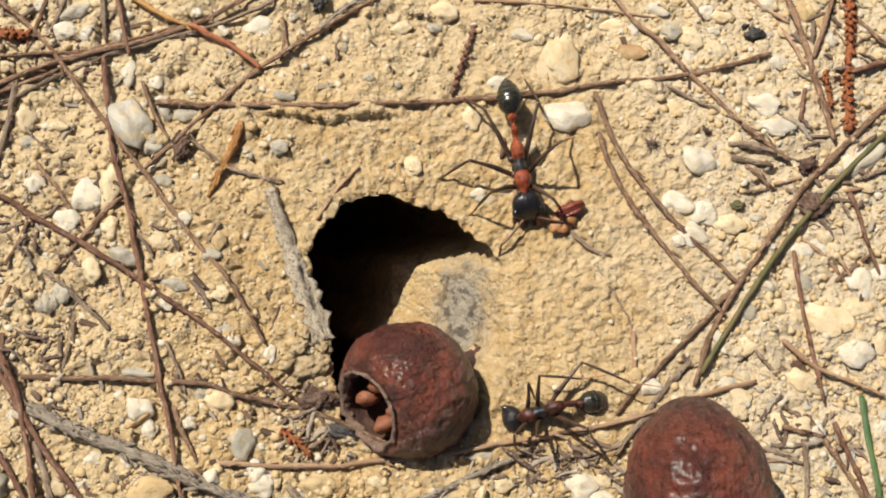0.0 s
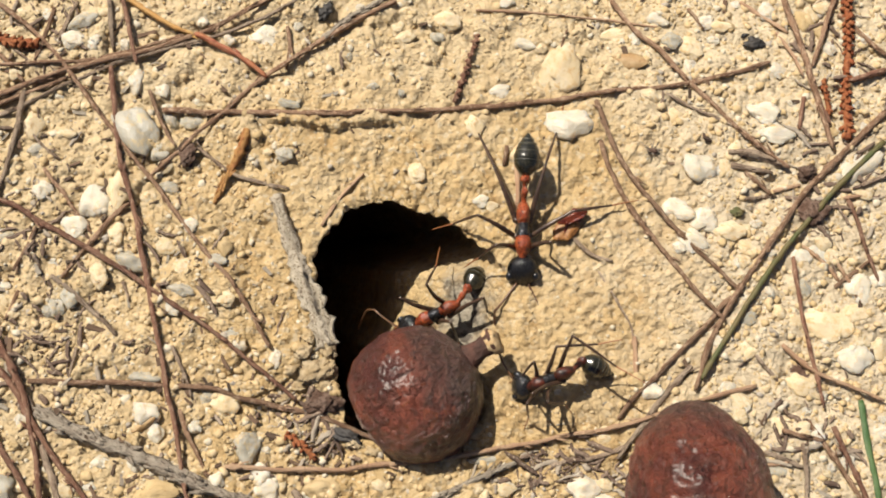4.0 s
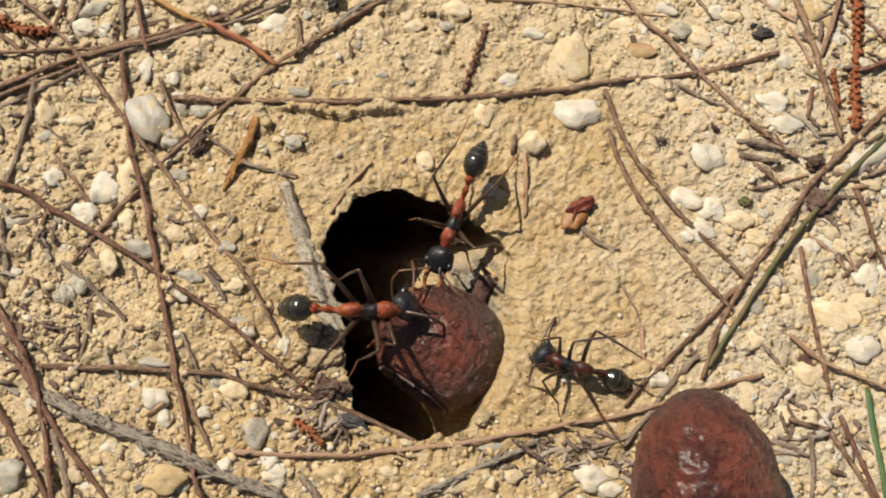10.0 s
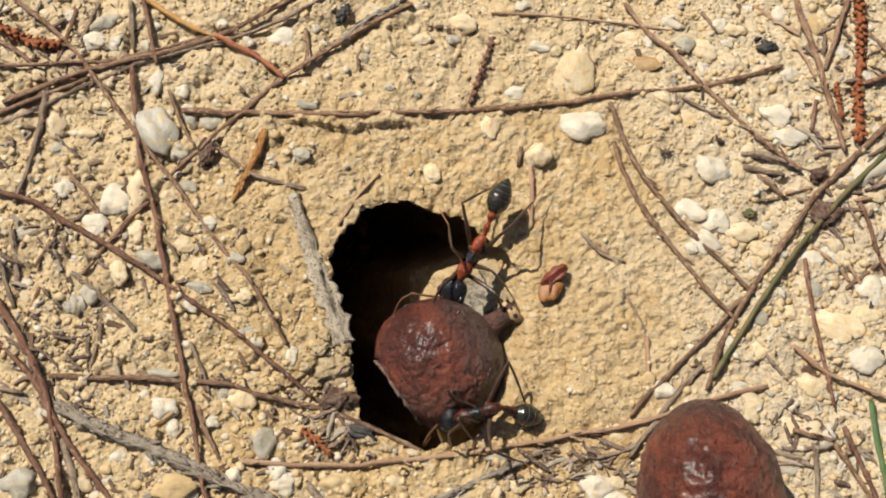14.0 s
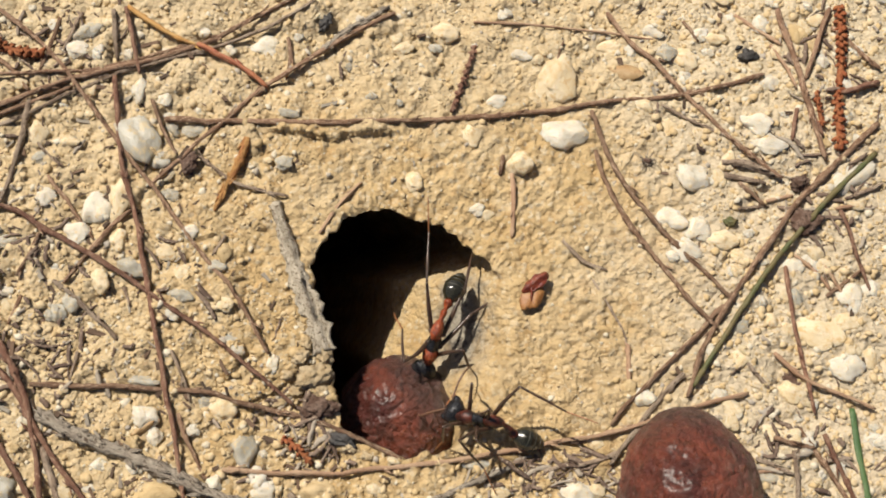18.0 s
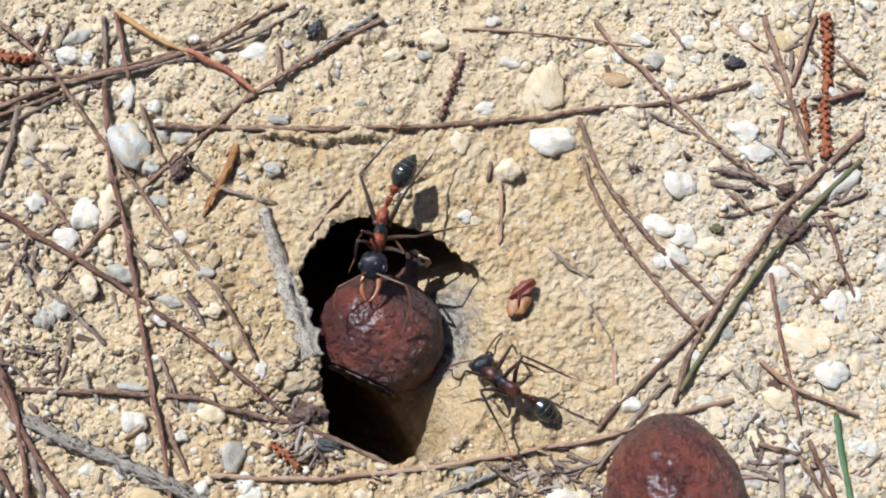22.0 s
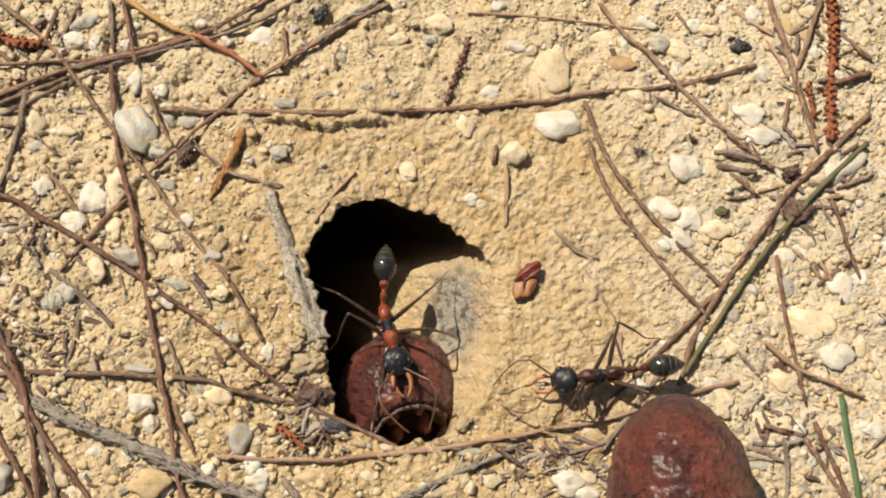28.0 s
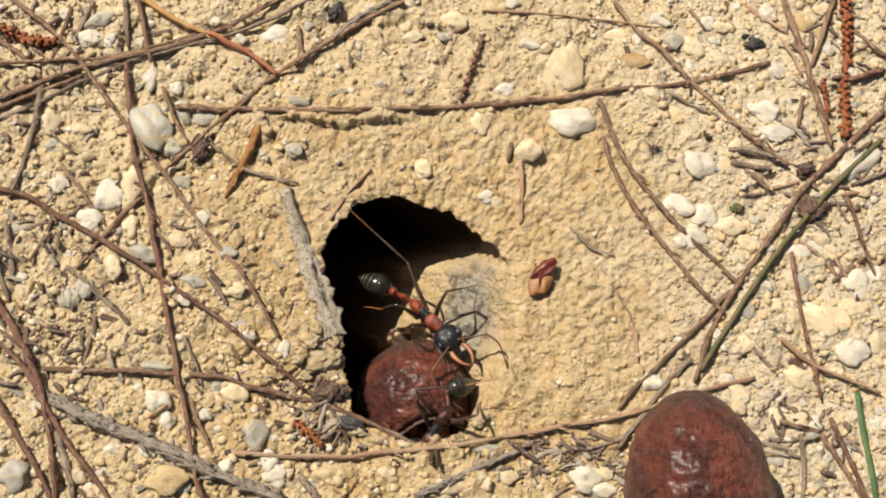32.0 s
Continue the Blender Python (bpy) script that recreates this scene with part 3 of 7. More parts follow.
def twig(pts, width, mat, lift=0.0, label="", rough=0.32, knots=True, name="needle_twig", category="twig", taper=0.75, flat=1.0, shred=0.15):
    """A dry twig through pts (mm) that lies on the ground, lift mm above it."""
    TWIG_COUNT[0] += 1
    seed = TWIG_COUNT[0]
    line = curve_points([(x, y, 0) for x, y in pts], 0.6)
    ground = [level(p.x, p.y) for p in line]
    for i, p in enumerate(line):
        near = math.hypot(p.x - HOLE[0], p.y - HOLE[1])
        if near < rim_radius(math.atan2(p.y - HOLE[1], p.x - HOLE[0])) + 0.6:
            ground[i] = 0.0
    x = np.linspace(-1, 1, len(line))
    slope, base = np.polyfit(x, ground, 1)
    rest = np.array(ground) - slope * x - base
    soft = np.convolve(np.pad(rest, 6, mode="edge"), np.ones(13) / 13, "valid")
    over = np.percentile(rest - 0.6 * soft, 72)
    r = width / 2
    out, radii = [], []
    for i, p in enumerate(line):
        wob = Vector((noise.noise(Vector((i * 0.16, seed * 3.1, 0))), noise.noise(Vector((i * 0.16, seed * 3.1, 9))), 0)) * min(width, 0.6) * 0.34
        wob += Vector((noise.noise(Vector((i * 0.55, seed * 1.7, 2))), noise.noise(Vector((i * 0.55, seed * 1.7, 6))), noise.noise(Vector((i * 0.3, seed, 8))))) * min(width, 0.6) * 0.12
        out.append(Vector((p.x, p.y, slope * x[i] + base + 0.6 * soft[i] + over + r * 0.4 + 0.5 * lift)) + wob)
        w = r * (1 - (1 - taper) * i / len(line)) * (1 + 0.20 * noise.noise(Vector((i * 0.35, seed, 4))))
        w *= 1 + 0.16 * noise.noise(Vector((i * 1.9, seed * 0.7, 1)))
        if knots and (i * 7 + seed * 5) % 19 == 0:
            w *= 1.3
        radii.append(w)
    radii[0] *= 0.8
    radii[-1] *= 0.6
    bm = tube(bmesh.new(), out, radii, 12, flat, seed, rough * 1.7)
    thing = settle(name, bm, mat, label or "thin dry brown needle twig lying on sand", category, "fallen twigs")
    mid = thing.location / MM
    rng = random.Random(seed)
    for _ in range(int(len(out) * shred) if knots and rough > 0.2 else 0):
        i = rng.randrange(1, len(out) - 1)
        ahead = (out[i + 1] - out[i - 1]).normalized() * rng.choice((-1, 1))
        aside = Vector((-ahead.y, ahead.x, 0)) * rng.uniform(-0.5, 0.5) + Vector((0, 0, rng.uniform(0.05, 0.4)))
        far = (ahead + aside).normalized() * rng.uniform(0.5, 1.7)
        start = out[i] + aside.normalized() * r * 0.75 - mid
        bm = tube(bmesh.new(), [start, start + far * 0.5, start + far + Vector((0, 0, -0.15))], [r * 0.36, r * 0.32, r * 0.1], 6, 0.6, seed + i, 0.4)
        part("bark_shred", bm, mat, thing)
    return thing


STONES = {}


def pebble(x, y, rx, ry, turn, mat, label, seed=0, sink=0.5, tall=0.9, name="pebble", point=0.0):
    """A stone of half-widths rx, ry (mm), partly sunk into the sand."""
    key = (mat.name, seed % 7, point)
    if key not in STONES:
        bm = ball(3, seed % 7 + 1, 0.5)
        for v in bm.verts:
            v.co.x *= 1 - point * v.co.y
            v.co *= 1 + 0.06 * noise.noise(v.co * 4.0)
        bmesh.ops.scale(bm, verts=bm.verts, vec=(MM, MM, MM))
        me = bpy.data.meshes.new(name)
        for f in bm.faces:
            f.smooth = True
        bm.to_mesh(me)
        bm.free()
        me.materials.append(mat)
        STONES[key] = me
    ob = new(name, STONES[key])
    h = min(rx, ry) * tall * (0.76 - 0.18 * steep(x, 12, 30))
    ob.matrix_world = pose(x * MM, y * MM, (level(x, y) + h * (1 - 2 * sink)) * MM, 0, 0, turn) @ Matrix.Diagonal((rx, ry, h, 1))
    return tagged(ob, label, "pebble", "pebbles in the sand")

def lathe(profile, sides, seed, lump, pits=0.0):
    """A turned shape round z from (radius, height) pairs in mm."""
    bm = bmesh.new()
    rings = []
    for r, z in profile:
        ring = []
        for k in range(sides):
            a = 2 * math.pi * k / sides
            q = Vector((math.cos(a), math.sin(a), 0)) * max(r, 0.01) + Vector((0, 0, z))
            w = 1 + lump * noise.noise(q * 0.16 + Vector((seed * 9, 0, 0))) + 0.35 * lump * noise.noise(q * 0.7 + Vector((0, seed * 9, 0)))
            if pits:
                w += pits / 8 * (noise.noise(q * 0.75 + Vector((3, seed, 0))) - 0.8 * abs(noise.noise(q * 1.5 + Vector((seed, 1, 7)))) + 0.30 * noise.noise(q * 2.7) + 0.20 * noise.noise(q * 5.2 + Vector((seed, 0, 0))))
            ring.append(bm.verts.new(Vector((q.x * w, q.y * w, q.z * (1 + 0.4 * (w - 1)))) * MM))
        rings.append(ring)
    for a, b in zip(rings, rings[1:]):
        for k in range(sides):
            bm.faces.new((a[k], a[(k + 1) % sides], b[(k + 1) % sides], b[k]))
    bmesh.ops.remove_doubles(bm, verts=bm.verts, dist=0.00004)
    bmesh.ops.recalc_face_normals(bm, faces=bm.faces)
    return bm


def arc(r, long_up, long_down, low, count, blunt=1.0):
    """A half oval from its top pole down to the height low."""
    out = []
    end = math.acos(low / long_down) if low < 0 else math.acos(low / long_up)
    for i in range(count + 1):
        a = end * i / count
        out.append((r * math.sin(a) ** (blunt if a < math.pi / 2 else 1.0), (long_up if a < math.pi / 2 else long_down) * math.cos(a)))
    return out


def gumnut(label, r, up, down, low, mouth, seed, stalked=True, blunt=1.0):
    """A woody seed capsule: globe with a stalk on top (+z) and an open, thick-rimmed mouth below."""
    nut = tagged(new("gumnut"), label, "seed capsule")
    prof = arc(r, up, down, low, 130, blunt)
    wide = prof[-1][0]
    lip = [(wide - 0.9, low + 0.4), (wide - 0.75, low - 0.2), (wide - 0.4, low - 0.25), (wide - 0.38, low - 0.4), (wide - 0.6, low - 0.55), (mouth + 0.2, low - 0.5), (mouth, low - 0.35), (mouth - 0.1, low + 0.4)]
    prof.append((wide - 0.95, low + 0.05))
    part("shell", lathe(prof, 250, seed, 0.055, 0.22), SHELL if stalked else SHELL_LONG, nut, "glossy dark red-brown pitted shell")
    part("rim", lathe(lip, 110, seed + 1, 0.07, 0.9), RIM, nut, "rough dark greyish brown rim")
    cup = [(mouth + 0.05, low + 0.25), (mouth + 0.5, low + 1.6), (mouth + 0.6, low + 3.4), (mouth - 0.4, low + 4.6), (0.0, low + 5.0)]
    part("lining", lathe(cup, 48, seed + 2, 0.06), DARKWOOD, nut, "dark hollow inside")
    for k in range(4):
        a = math.pi / 2 * k + 0.4
        bm = ball(2, k + 3, 0.3)
        bmesh.ops.scale(bm, verts=bm.verts, vec=(1.5 * MM, 1.0 * MM, 1.6 * MM))
        bmesh.ops.translate(bm, verts=bm.verts, vec=(0.6 * mouth * math.cos(a) * MM, 0.6 * mouth * math.sin(a) * MM, (low + 2.0) * MM))
        part("valve", bm, VALVE, nut, "orange-brown inner valve")
    if not stalked:
        return nut
    pts = curve_points([(0, 0, up - 0.9), (0.05, 0, up + 0.3), (0.2, 0.05, up + 1.8), (0.5, 0.1, up + 3.4)], 0.22)
    radii = [1.04 + 1.15 * math.exp(-5.0 * i / (len(pts) - 1)) + 0.45 * (i / (len(pts) - 1)) ** 4 for i in range(len(pts))]
    stalk = part("stalk", tube(bmesh.new(), pts, radii, 18, 0.9, seed, 0.3), SHELL_DARK, nut, "stubby dark red stalk")
    tip = curve_points([(0.36, 0.08, up + 2.6), (0.46, 0.1, up + 3.2), (0.57, 0.12, up + 3.75)], 0.2)
    bm = tube(bmesh.new(), tip, [1.42] * (len(tip) - 1) + [1.2], 14, 0.9, seed, 0.5)
    for v in bm.verts:
        v.co.z += 0.5 * MM * noise.noise(v.co * 1600)
    part("stalk_tip", bm, PITH, stalk, "pale splintered broken end")
    return nut


def loft(sections, sides=18):
    """A body through cross-sections (x, height, half-width, half-height) in mm."""
    bm = bmesh.new()
    rings = []
    for x, z, ry, rz in sections:
        rings.append([bm.verts.new(Vector((x, ry * math.cos(2 * math.pi * k / sides), z + rz * math.sin(2 * math.pi * k / sides))) * MM) for k in range(sides)])
    for a, b in zip(rings, rings[1:]):
        for k in range(sides):
            bm.faces.new((a[k], b[k], b[(k + 1) % sides], a[(k + 1) % sides]))
    bm.faces.new(rings[0])
    bm.faces.new(rings[-1][::-1])
    bmesh.ops.recalc_face_normals(bm, faces=bm.faces)
    return bm


def limb(pts, r0, r1, swell=0.0, sides=8):
    line = curve_points(pts, 0.25)
    n = len(line) - 1
    radii = [r0 + (r1 - r0) * i / n + swell * math.sin(math.pi * min(1, 1.25 * i / n)) ** 2 for i in range(n + 1)]
    return tube(bmesh.new(), line, radii, sides)


def smooth_profile(points, count):
    """Fills a list of cross-sections in with a smooth curve."""
    steps = []
    for i in range(len(points) - 1):
        a, b, c, d = (points[max(0, min(len(points) - 1, i + o))] for o in (-1, 0, 1, 2))
        for j in range(count):
            t = j / count
            steps.append(tuple(max(0.02, v) if q > 1 else v for q, v in enumerate(
                0.5 * (2 * b[k] + (c[k] - a[k]) * t + (2 * a[k] - 5 * b[k] + 4 * c[k] - d[k]) * t * t + (3 * b[k] - a[k] - 3 * c[k] + d[k]) * t**3) for k in range(4))))
    return steps + [points[-1]]


NECK, HIP, TAIL = (3.1, 0, 2.75), (-3.0, 0, 2.5), (-3.15, 0, 0.15)
LEGS = {  # hip, knee, ankle, tip for the ant's left side, in mm
    "front": ((2.0, 0.7, 1.9), (4.6, 4.0, 4.1), (6.6, 6.6, 0.9), (8.2, 8.2, 0.1)),
    "mid": ((0.6, 0.8, 1.8), (0.25, 5.6, 4.5), (0.9, 9.4, 1.2), (1.7, 12.2, 0.1)),
    "hind": ((-1.2, 0.8, 1.8), (-5.3, 4.5, 5.0), (-9.8, 7.0, 1.2), (-13.3, 9.0, 0.1)),
}


def ant(label, size, red):
    """A bull ant, head towards +x, in rigid parts; returns the thing and its parts that move."""
    root = tagged(new("ant"), label, "ant", "ants at the burrow")
    root.scale = (size, size, size)
    moved = {}
    # thorax: red behind, dark saddle, red in front
    shape = smooth_profile([(-3.15, 2.35, 0.42, 0.5), (-2.8, 2.5, 0.72, 0.9), (-2.0, 2.75, 0.92, 1.12), (-1.2, 2.75, 0.86, 1.05), (-0.75, 2.52, 0.72, 0.88), (-0.3, 2.55, 0.74, 0.88), (0.3, 2.7, 0.82, 0.95), (0.62, 2.72, 0.84, 0.93), (1.0, 2.9, 1.0, 1.02), (1.6, 2.98, 1.12, 1.1), (2.2, 2.95, 0.98, 0.96), (2.8, 2.85, 0.66, 0.62), (3.25, 2.8, 0.4, 0.4)], 4)
    shape = [(x, z, ry * 0.84, rz) for x, z, ry, rz in shape]
    thorax = part("thorax", loft(shape), red, root, "brick-red ridged thorax")
    saddle = [(x, z, ry + 0.05, rz + 0.05) for x, z, ry, rz in shape if -0.8 < x < 0.72]
    part("saddle", loft(saddle), BLACK, thorax, "black band across the waist of the thorax")
    for x, z, size_x, size_z in ((1.55, 2.25, 1.0, 0.6), (-0.05, 2.05, 0.95, 0.65), (-1.7, 2.15, 1.1, 0.65)):
        bm = ball(2, x, 0.15)
        bmesh.ops.scale(bm, verts=bm.verts, vec=(size_x * MM, 0.92 * MM, size_z * MM))
        bmesh.ops.translate(bm, verts=bm.verts, vec=(x * MM, 0, z * MM))
        part("underside", bm, BLACK, thorax, "black underside of the thorax")
    for key in LEGS:
        for side in (1, -1):
            hip = LEGS[key][0]
            bm = ball(2, side + hip[0], 0.1)
            bmesh.ops.scale(bm, verts=bm.verts, vec=(0.42 * MM, 0.5 * MM, 0.5 * MM))
            bmesh.ops.translate(bm, verts=bm.verts, vec=(hip[0] * MM, hip[1] * 0.85 * side * MM, (hip[2] + 0.12) * MM))
            part("hip", bm, LEG, thorax)
    # waist of two nodes, and the tail
    knot = smooth_profile([(0.15, 0, 0.35, 0.35), (-0.5, 0.05, 0.3, 0.35), (-1.3, 0.3, 0.42, 0.66), (-1.75, 0.12, 0.27, 0.36), (-2.1, 0.12, 0.32, 0.42), (-2.65, 0.3, 0.6, 0.74), (-3.2, 0.12, 0.4, 0.42)], 4)
    waist = part("petiole", loft(knot, 16), red, root, "red two-knotted waist")
    waist.location = Vector(HIP) * MM
    moved["petiole"] = waist
    tail = smooth_profile([(0.12, 0, 0.4, 0.4), (-0.35, 0.05, 0.95, 0.9), (-1.2, 0.12, 1.38, 1.32), (-2.2, 0.08, 1.42, 1.32), (-3.2, -0.1, 1.1, 1.0), (-4.1, -0.3, 0.58, 0.52), (-4.7, -0.42, 0.1, 0.1)], 5)
    tail = [(x, z, ry * k, rz * k) for x, z, ry, rz in tail for k in (1 + 0.035 * math.sin(5.7 * x + 0.6) ** 3,)]
    gaster = part("gaster", loft(tail, 22), GASTER, root, "glossy greenish black abdomen")
    gaster.location = (Vector(HIP) + Vector(TAIL)) * MM
    moved["gaster"] = gaster
    for x in (-1.5, -2.6, -3.35, -3.9):
        s = min(tail, key=lambda q: abs(q[0] - x))
        band = [(s[0] + o, s[1], s[2] + g, s[3] + g) for o, g in ((0.06, -0.03), (0.03, 0.03), (-0.06, 0.025), (-0.16, -0.07))]
        part("segment_edge", loft(band, 22), BAND, gaster, "thin silvery edge of a plate")
    # head
    skull = smooth_profile([(-0.25, 0, 0.3, 0.3), (0.0, 0.05, 0.95, 0.8), (0.4, 0.12, 1.38, 1.05), (1.0, 0.16, 1.6, 1.16), (1.7, 0.12, 1.64, 1.1), (2.3, 0.04, 1.5, 0.92), (2.8, -0.06, 1.2, 0.66), (3.15, -0.14, 0.85, 0.38), (3.3, -0.18, 0.4, 0.12)], 4)
    head = part("head", loft([(x, z, ry * 1.03, rz * 0.95) for x, z, ry, rz in skull], 24), BLACK, root, "broad black head")
    head.location = Vector(NECK) * MM
    moved["head"] = head
    for side in (1, -1):
        bm = ball(2, 1, 0.02)
        bmesh.ops.scale(bm, verts=bm.verts, vec=(0.6 * MM, 0.42 * MM, 0.55 * MM))
        bmesh.ops.translate(bm, verts=bm.verts, vec=(1.95 * MM, side * 1.42 * MM, 0.38 * MM))
        part("eye", bm, EYE, head, "large glossy black eye")
        jaw = curve_points([(2.7, side * 0.85, -0.2), (4.0, side * 1.0, -0.45), (5.1, side * 0.75, -0.7), (5.9, side * 0.15, -0.95)], 0.25)
        radii = [0.36 * (1 - 0.75 * (i / (len(jaw) - 1)) ** 1.4) for i in range(len(jaw))]
        part("mandible", tube(bmesh.new(), jaw, radii, 8, 0.6), JAW, head, "long orange toothed jaw")
        joint = Vector((2.75, side * 0.6, 0.4))
        feeler = [joint, joint + Vector((1.3, side * 1.9, 0.7)), joint + Vector((2.1, side * 3.2, 0.9))]
        lash = [feeler[-1], feeler[-1] + Vector((1.6, side * 0.5, -0.7)), feeler[-1] + Vector((3.6, -side * 0.1, -1.9)), feeler[-1] + Vector((5.2, -side * 0.9, -2.9))]
        bm = limb([p - joint for p in feeler], 0.13, 0.15, 0.0, 7)
        line = curve_points([p - joint for p in lash], 0.16)
        tube(bm, line, [(0.12 + 0.03 * (i % 3 == 0)) * (1 - 0.3 * i / len(line)) for i in range(len(line))], 7)
        ob = part("antenna", bm, FEELER, head, "elbowed brown antenna")
        ob.location = joint * MM
        moved["antenna_l" if side > 0 else "antenna_r"] = ob
    # legs
    for key, (hip, knee, ankle, tip) in LEGS.items():
        for side in (1, -1):
            a, b, c, d = (Vector((p[0], p[1] * side, p[2])) for p in (hip, knee, ankle, tip))
            leg = part("leg", limb([a * 0, (b - a) * 0.5 + Vector((0, 0, 0.35)), b - a], 0.30, 0.17, 0.05), LEG, root, "long dark brown leg")
            leg.location = a * MM
            shin = part("tibia", limb([b * 0, (c - b) * 0.5 + Vector((0, 0, 0.12)), c - b], 0.15, 0.12, 0.05), LEG, leg)
            shin.location = (b - a) * MM
            foot = part("tarsus", limb([c * 0, (d - c) * 0.5 + Vector((0, 0, 0.05)), d - c], 0.10, 0.06, 0.0, 6), FOOT, leg, "slender amber foot")
            foot.location = (c - a) * MM
            moved[f"{key}_{'l' if side > 0 else 'r'}"] = leg, shin, foot, (a, b, c, d)
    return root, moved


def seed_husk():
    """A ridged red seed with an empty papery amber pouch hanging from it."""
    husk = tagged(new("seed_husk"), "dark red seed on a papery amber pouch", "seed")
    bm = ball(4, 5, 0.2)
    for v in bm.verts:
        u = v.co.x
        v.co.y *= 1 + 0.12 * math.sin(u * 8)
        v.co.z += 0.22 * math.sin(v.co.y * 5 + 0.6) + 0.12 * noise.noise(v.co * 4)
    bmesh.ops.scale(bm, verts=bm.verts, vec=(1.95 * MM, 0.8 * MM, 0.5 * MM))
    bmesh.ops.rotate(bm, verts=bm.verts, cent=(0, 0, 0), matrix=Matrix.Rotation(radians(18), 3, "Z"))
    bmesh.ops.translate(bm, verts=bm.verts, vec=(0.55 * MM, 0.75 * MM, 0.25 * MM))
    part("seed", bm, SEED, husk, "glossy ridged dark red seed")
    for name, x, y, rx, ry, turn in (("pouch", -0.9, -0.5, 1.75, 0.85, 62), ("pouch", 0.0, -0.8, 1.6, 0.8, 48)):
        bm = ball(3, x * 3, 0.35)
        for v in bm.verts:
            v.co.z = v.co.z * (0.5 if v.co.z > 0 else 0.2) + 0.12 * noise.noise(v.co * 2.5)
        bmesh.ops.scale(bm, verts=bm.verts, vec=(rx * MM, ry * MM, 0.7 * MM))
        bmesh.ops.rotate(bm, verts=bm.verts, cent=(0, 0, 0), matrix=Matrix.Rotation(radians(turn), 3, "Z"))
        bmesh.ops.translate(bm, verts=bm.verts, vec=(x * MM, y * MM, -0.1 * MM))
        part(name, bm, WING, husk, "thin amber pouch")
    rib = curve_points([(-0.2, 0.5, 0.4), (-0.5, -0.5, 0.4), (-0.85, -1.4, 0.0)], 0.2)
    part("rib", tube(bmesh.new(), rib, [0.13] * len(rib), 7, 1, 2, 0.3), SEED, husk, "dark red rib")
    return husk


def scatter_grains():
    """Loose sand grains and crumbs of soil over the litter."""
    rng = np.random.default_rng(7)
    bm = ball(1, 2, 0.35)
    shape = np.array([v.co[:] for v in bm.verts])
    bm.verts.index_update()
    tris = np.array([[v.index for v in f.verts] for f in bm.faces])
    bm.free()
    low = np.array([[0, 0, 1.0], [0.94, 0, 0.33], [-0.47, 0.82, 0.33], [-0.47, -0.82, 0.33], [0.47, 0.82, -0.33], [-0.94, 0, -0.33], [0.47, -0.82, -0.33], [0, 0, -1.0]])
    low_tris = np.array([[0, 1, 4], [0, 4, 2], [0, 2, 5], [0, 5, 3], [0, 3, 6], [0, 6, 1], [7, 4, 1], [7, 2, 4], [7, 5, 2], [7, 3, 5], [7, 6, 3], [7, 1, 6]])
    for bare, name, label, count, lo, hi, base, faces in ((0.85, "sand_grains", "loose coarse yellow and white sand grains", 46000, 0.10, 0.30, low, low_tris), (0.22, "soil_crumbs", "crumbs of yellow soil and tiny gravel", 26000, 0.18, 0.62, shape, tris)):
        x, y = rng.uniform(-66, 66, count), rng.uniform(-44, 44, count)
        r, a = np.hypot(x - HOLE[0], y - HOLE[1]), np.arctan2(y - HOLE[1], x - HOLE[0])
        keep = (r > rim_radius(a) + 0.7) & (rng.random(count) < bare + (1 - bare) * gritty(x, y))
        x, y = x[keep], y[keep]
        keep = rng.random(len(x)) < 0.34 + 0.3 * steep(x, 15, 35) + 0.3 * (1 - steep(y, -12, 8)) * (1 - steep(x, -20, 0))
        x, y = x[keep], y[keep]
        size = (lo + (hi - lo) * rng.random(len(x)) ** 2.2) * (0.65 + 0.35 * gritty(x, y))
        z = relief(x, y) - size * 0.12 * gritty(x, y)
        turn = rng.uniform(0, 2 * np.pi, len(x))
        form = rng.uniform(0.7, 1.3, (len(x), 3))
        p = base[None] * form[:, None] * (1 + 0.38 * rng.uniform(-1, 1, (len(x), len(base), 1)))
        c, s = np.cos(turn)[:, None], np.sin(turn)[:, None]
        q = np.stack([p[..., 0] * c - p[..., 1] * s, p[..., 0] * s + p[..., 1] * c, p[..., 2] * 0.8], -1) * size[:, None, None]
        v = q + np.stack([x, y, z], -1)[:, None]
        f = faces[None] + (np.arange(len(x)) * len(base))[:, None, None]
        ob = mesh_object(name, v.reshape(-1, 3) * MM, f.reshape(-1, 3), GRAIN, smooth=len(base) > 8)
        tagged(ob, label, "sand", kind="stuff")


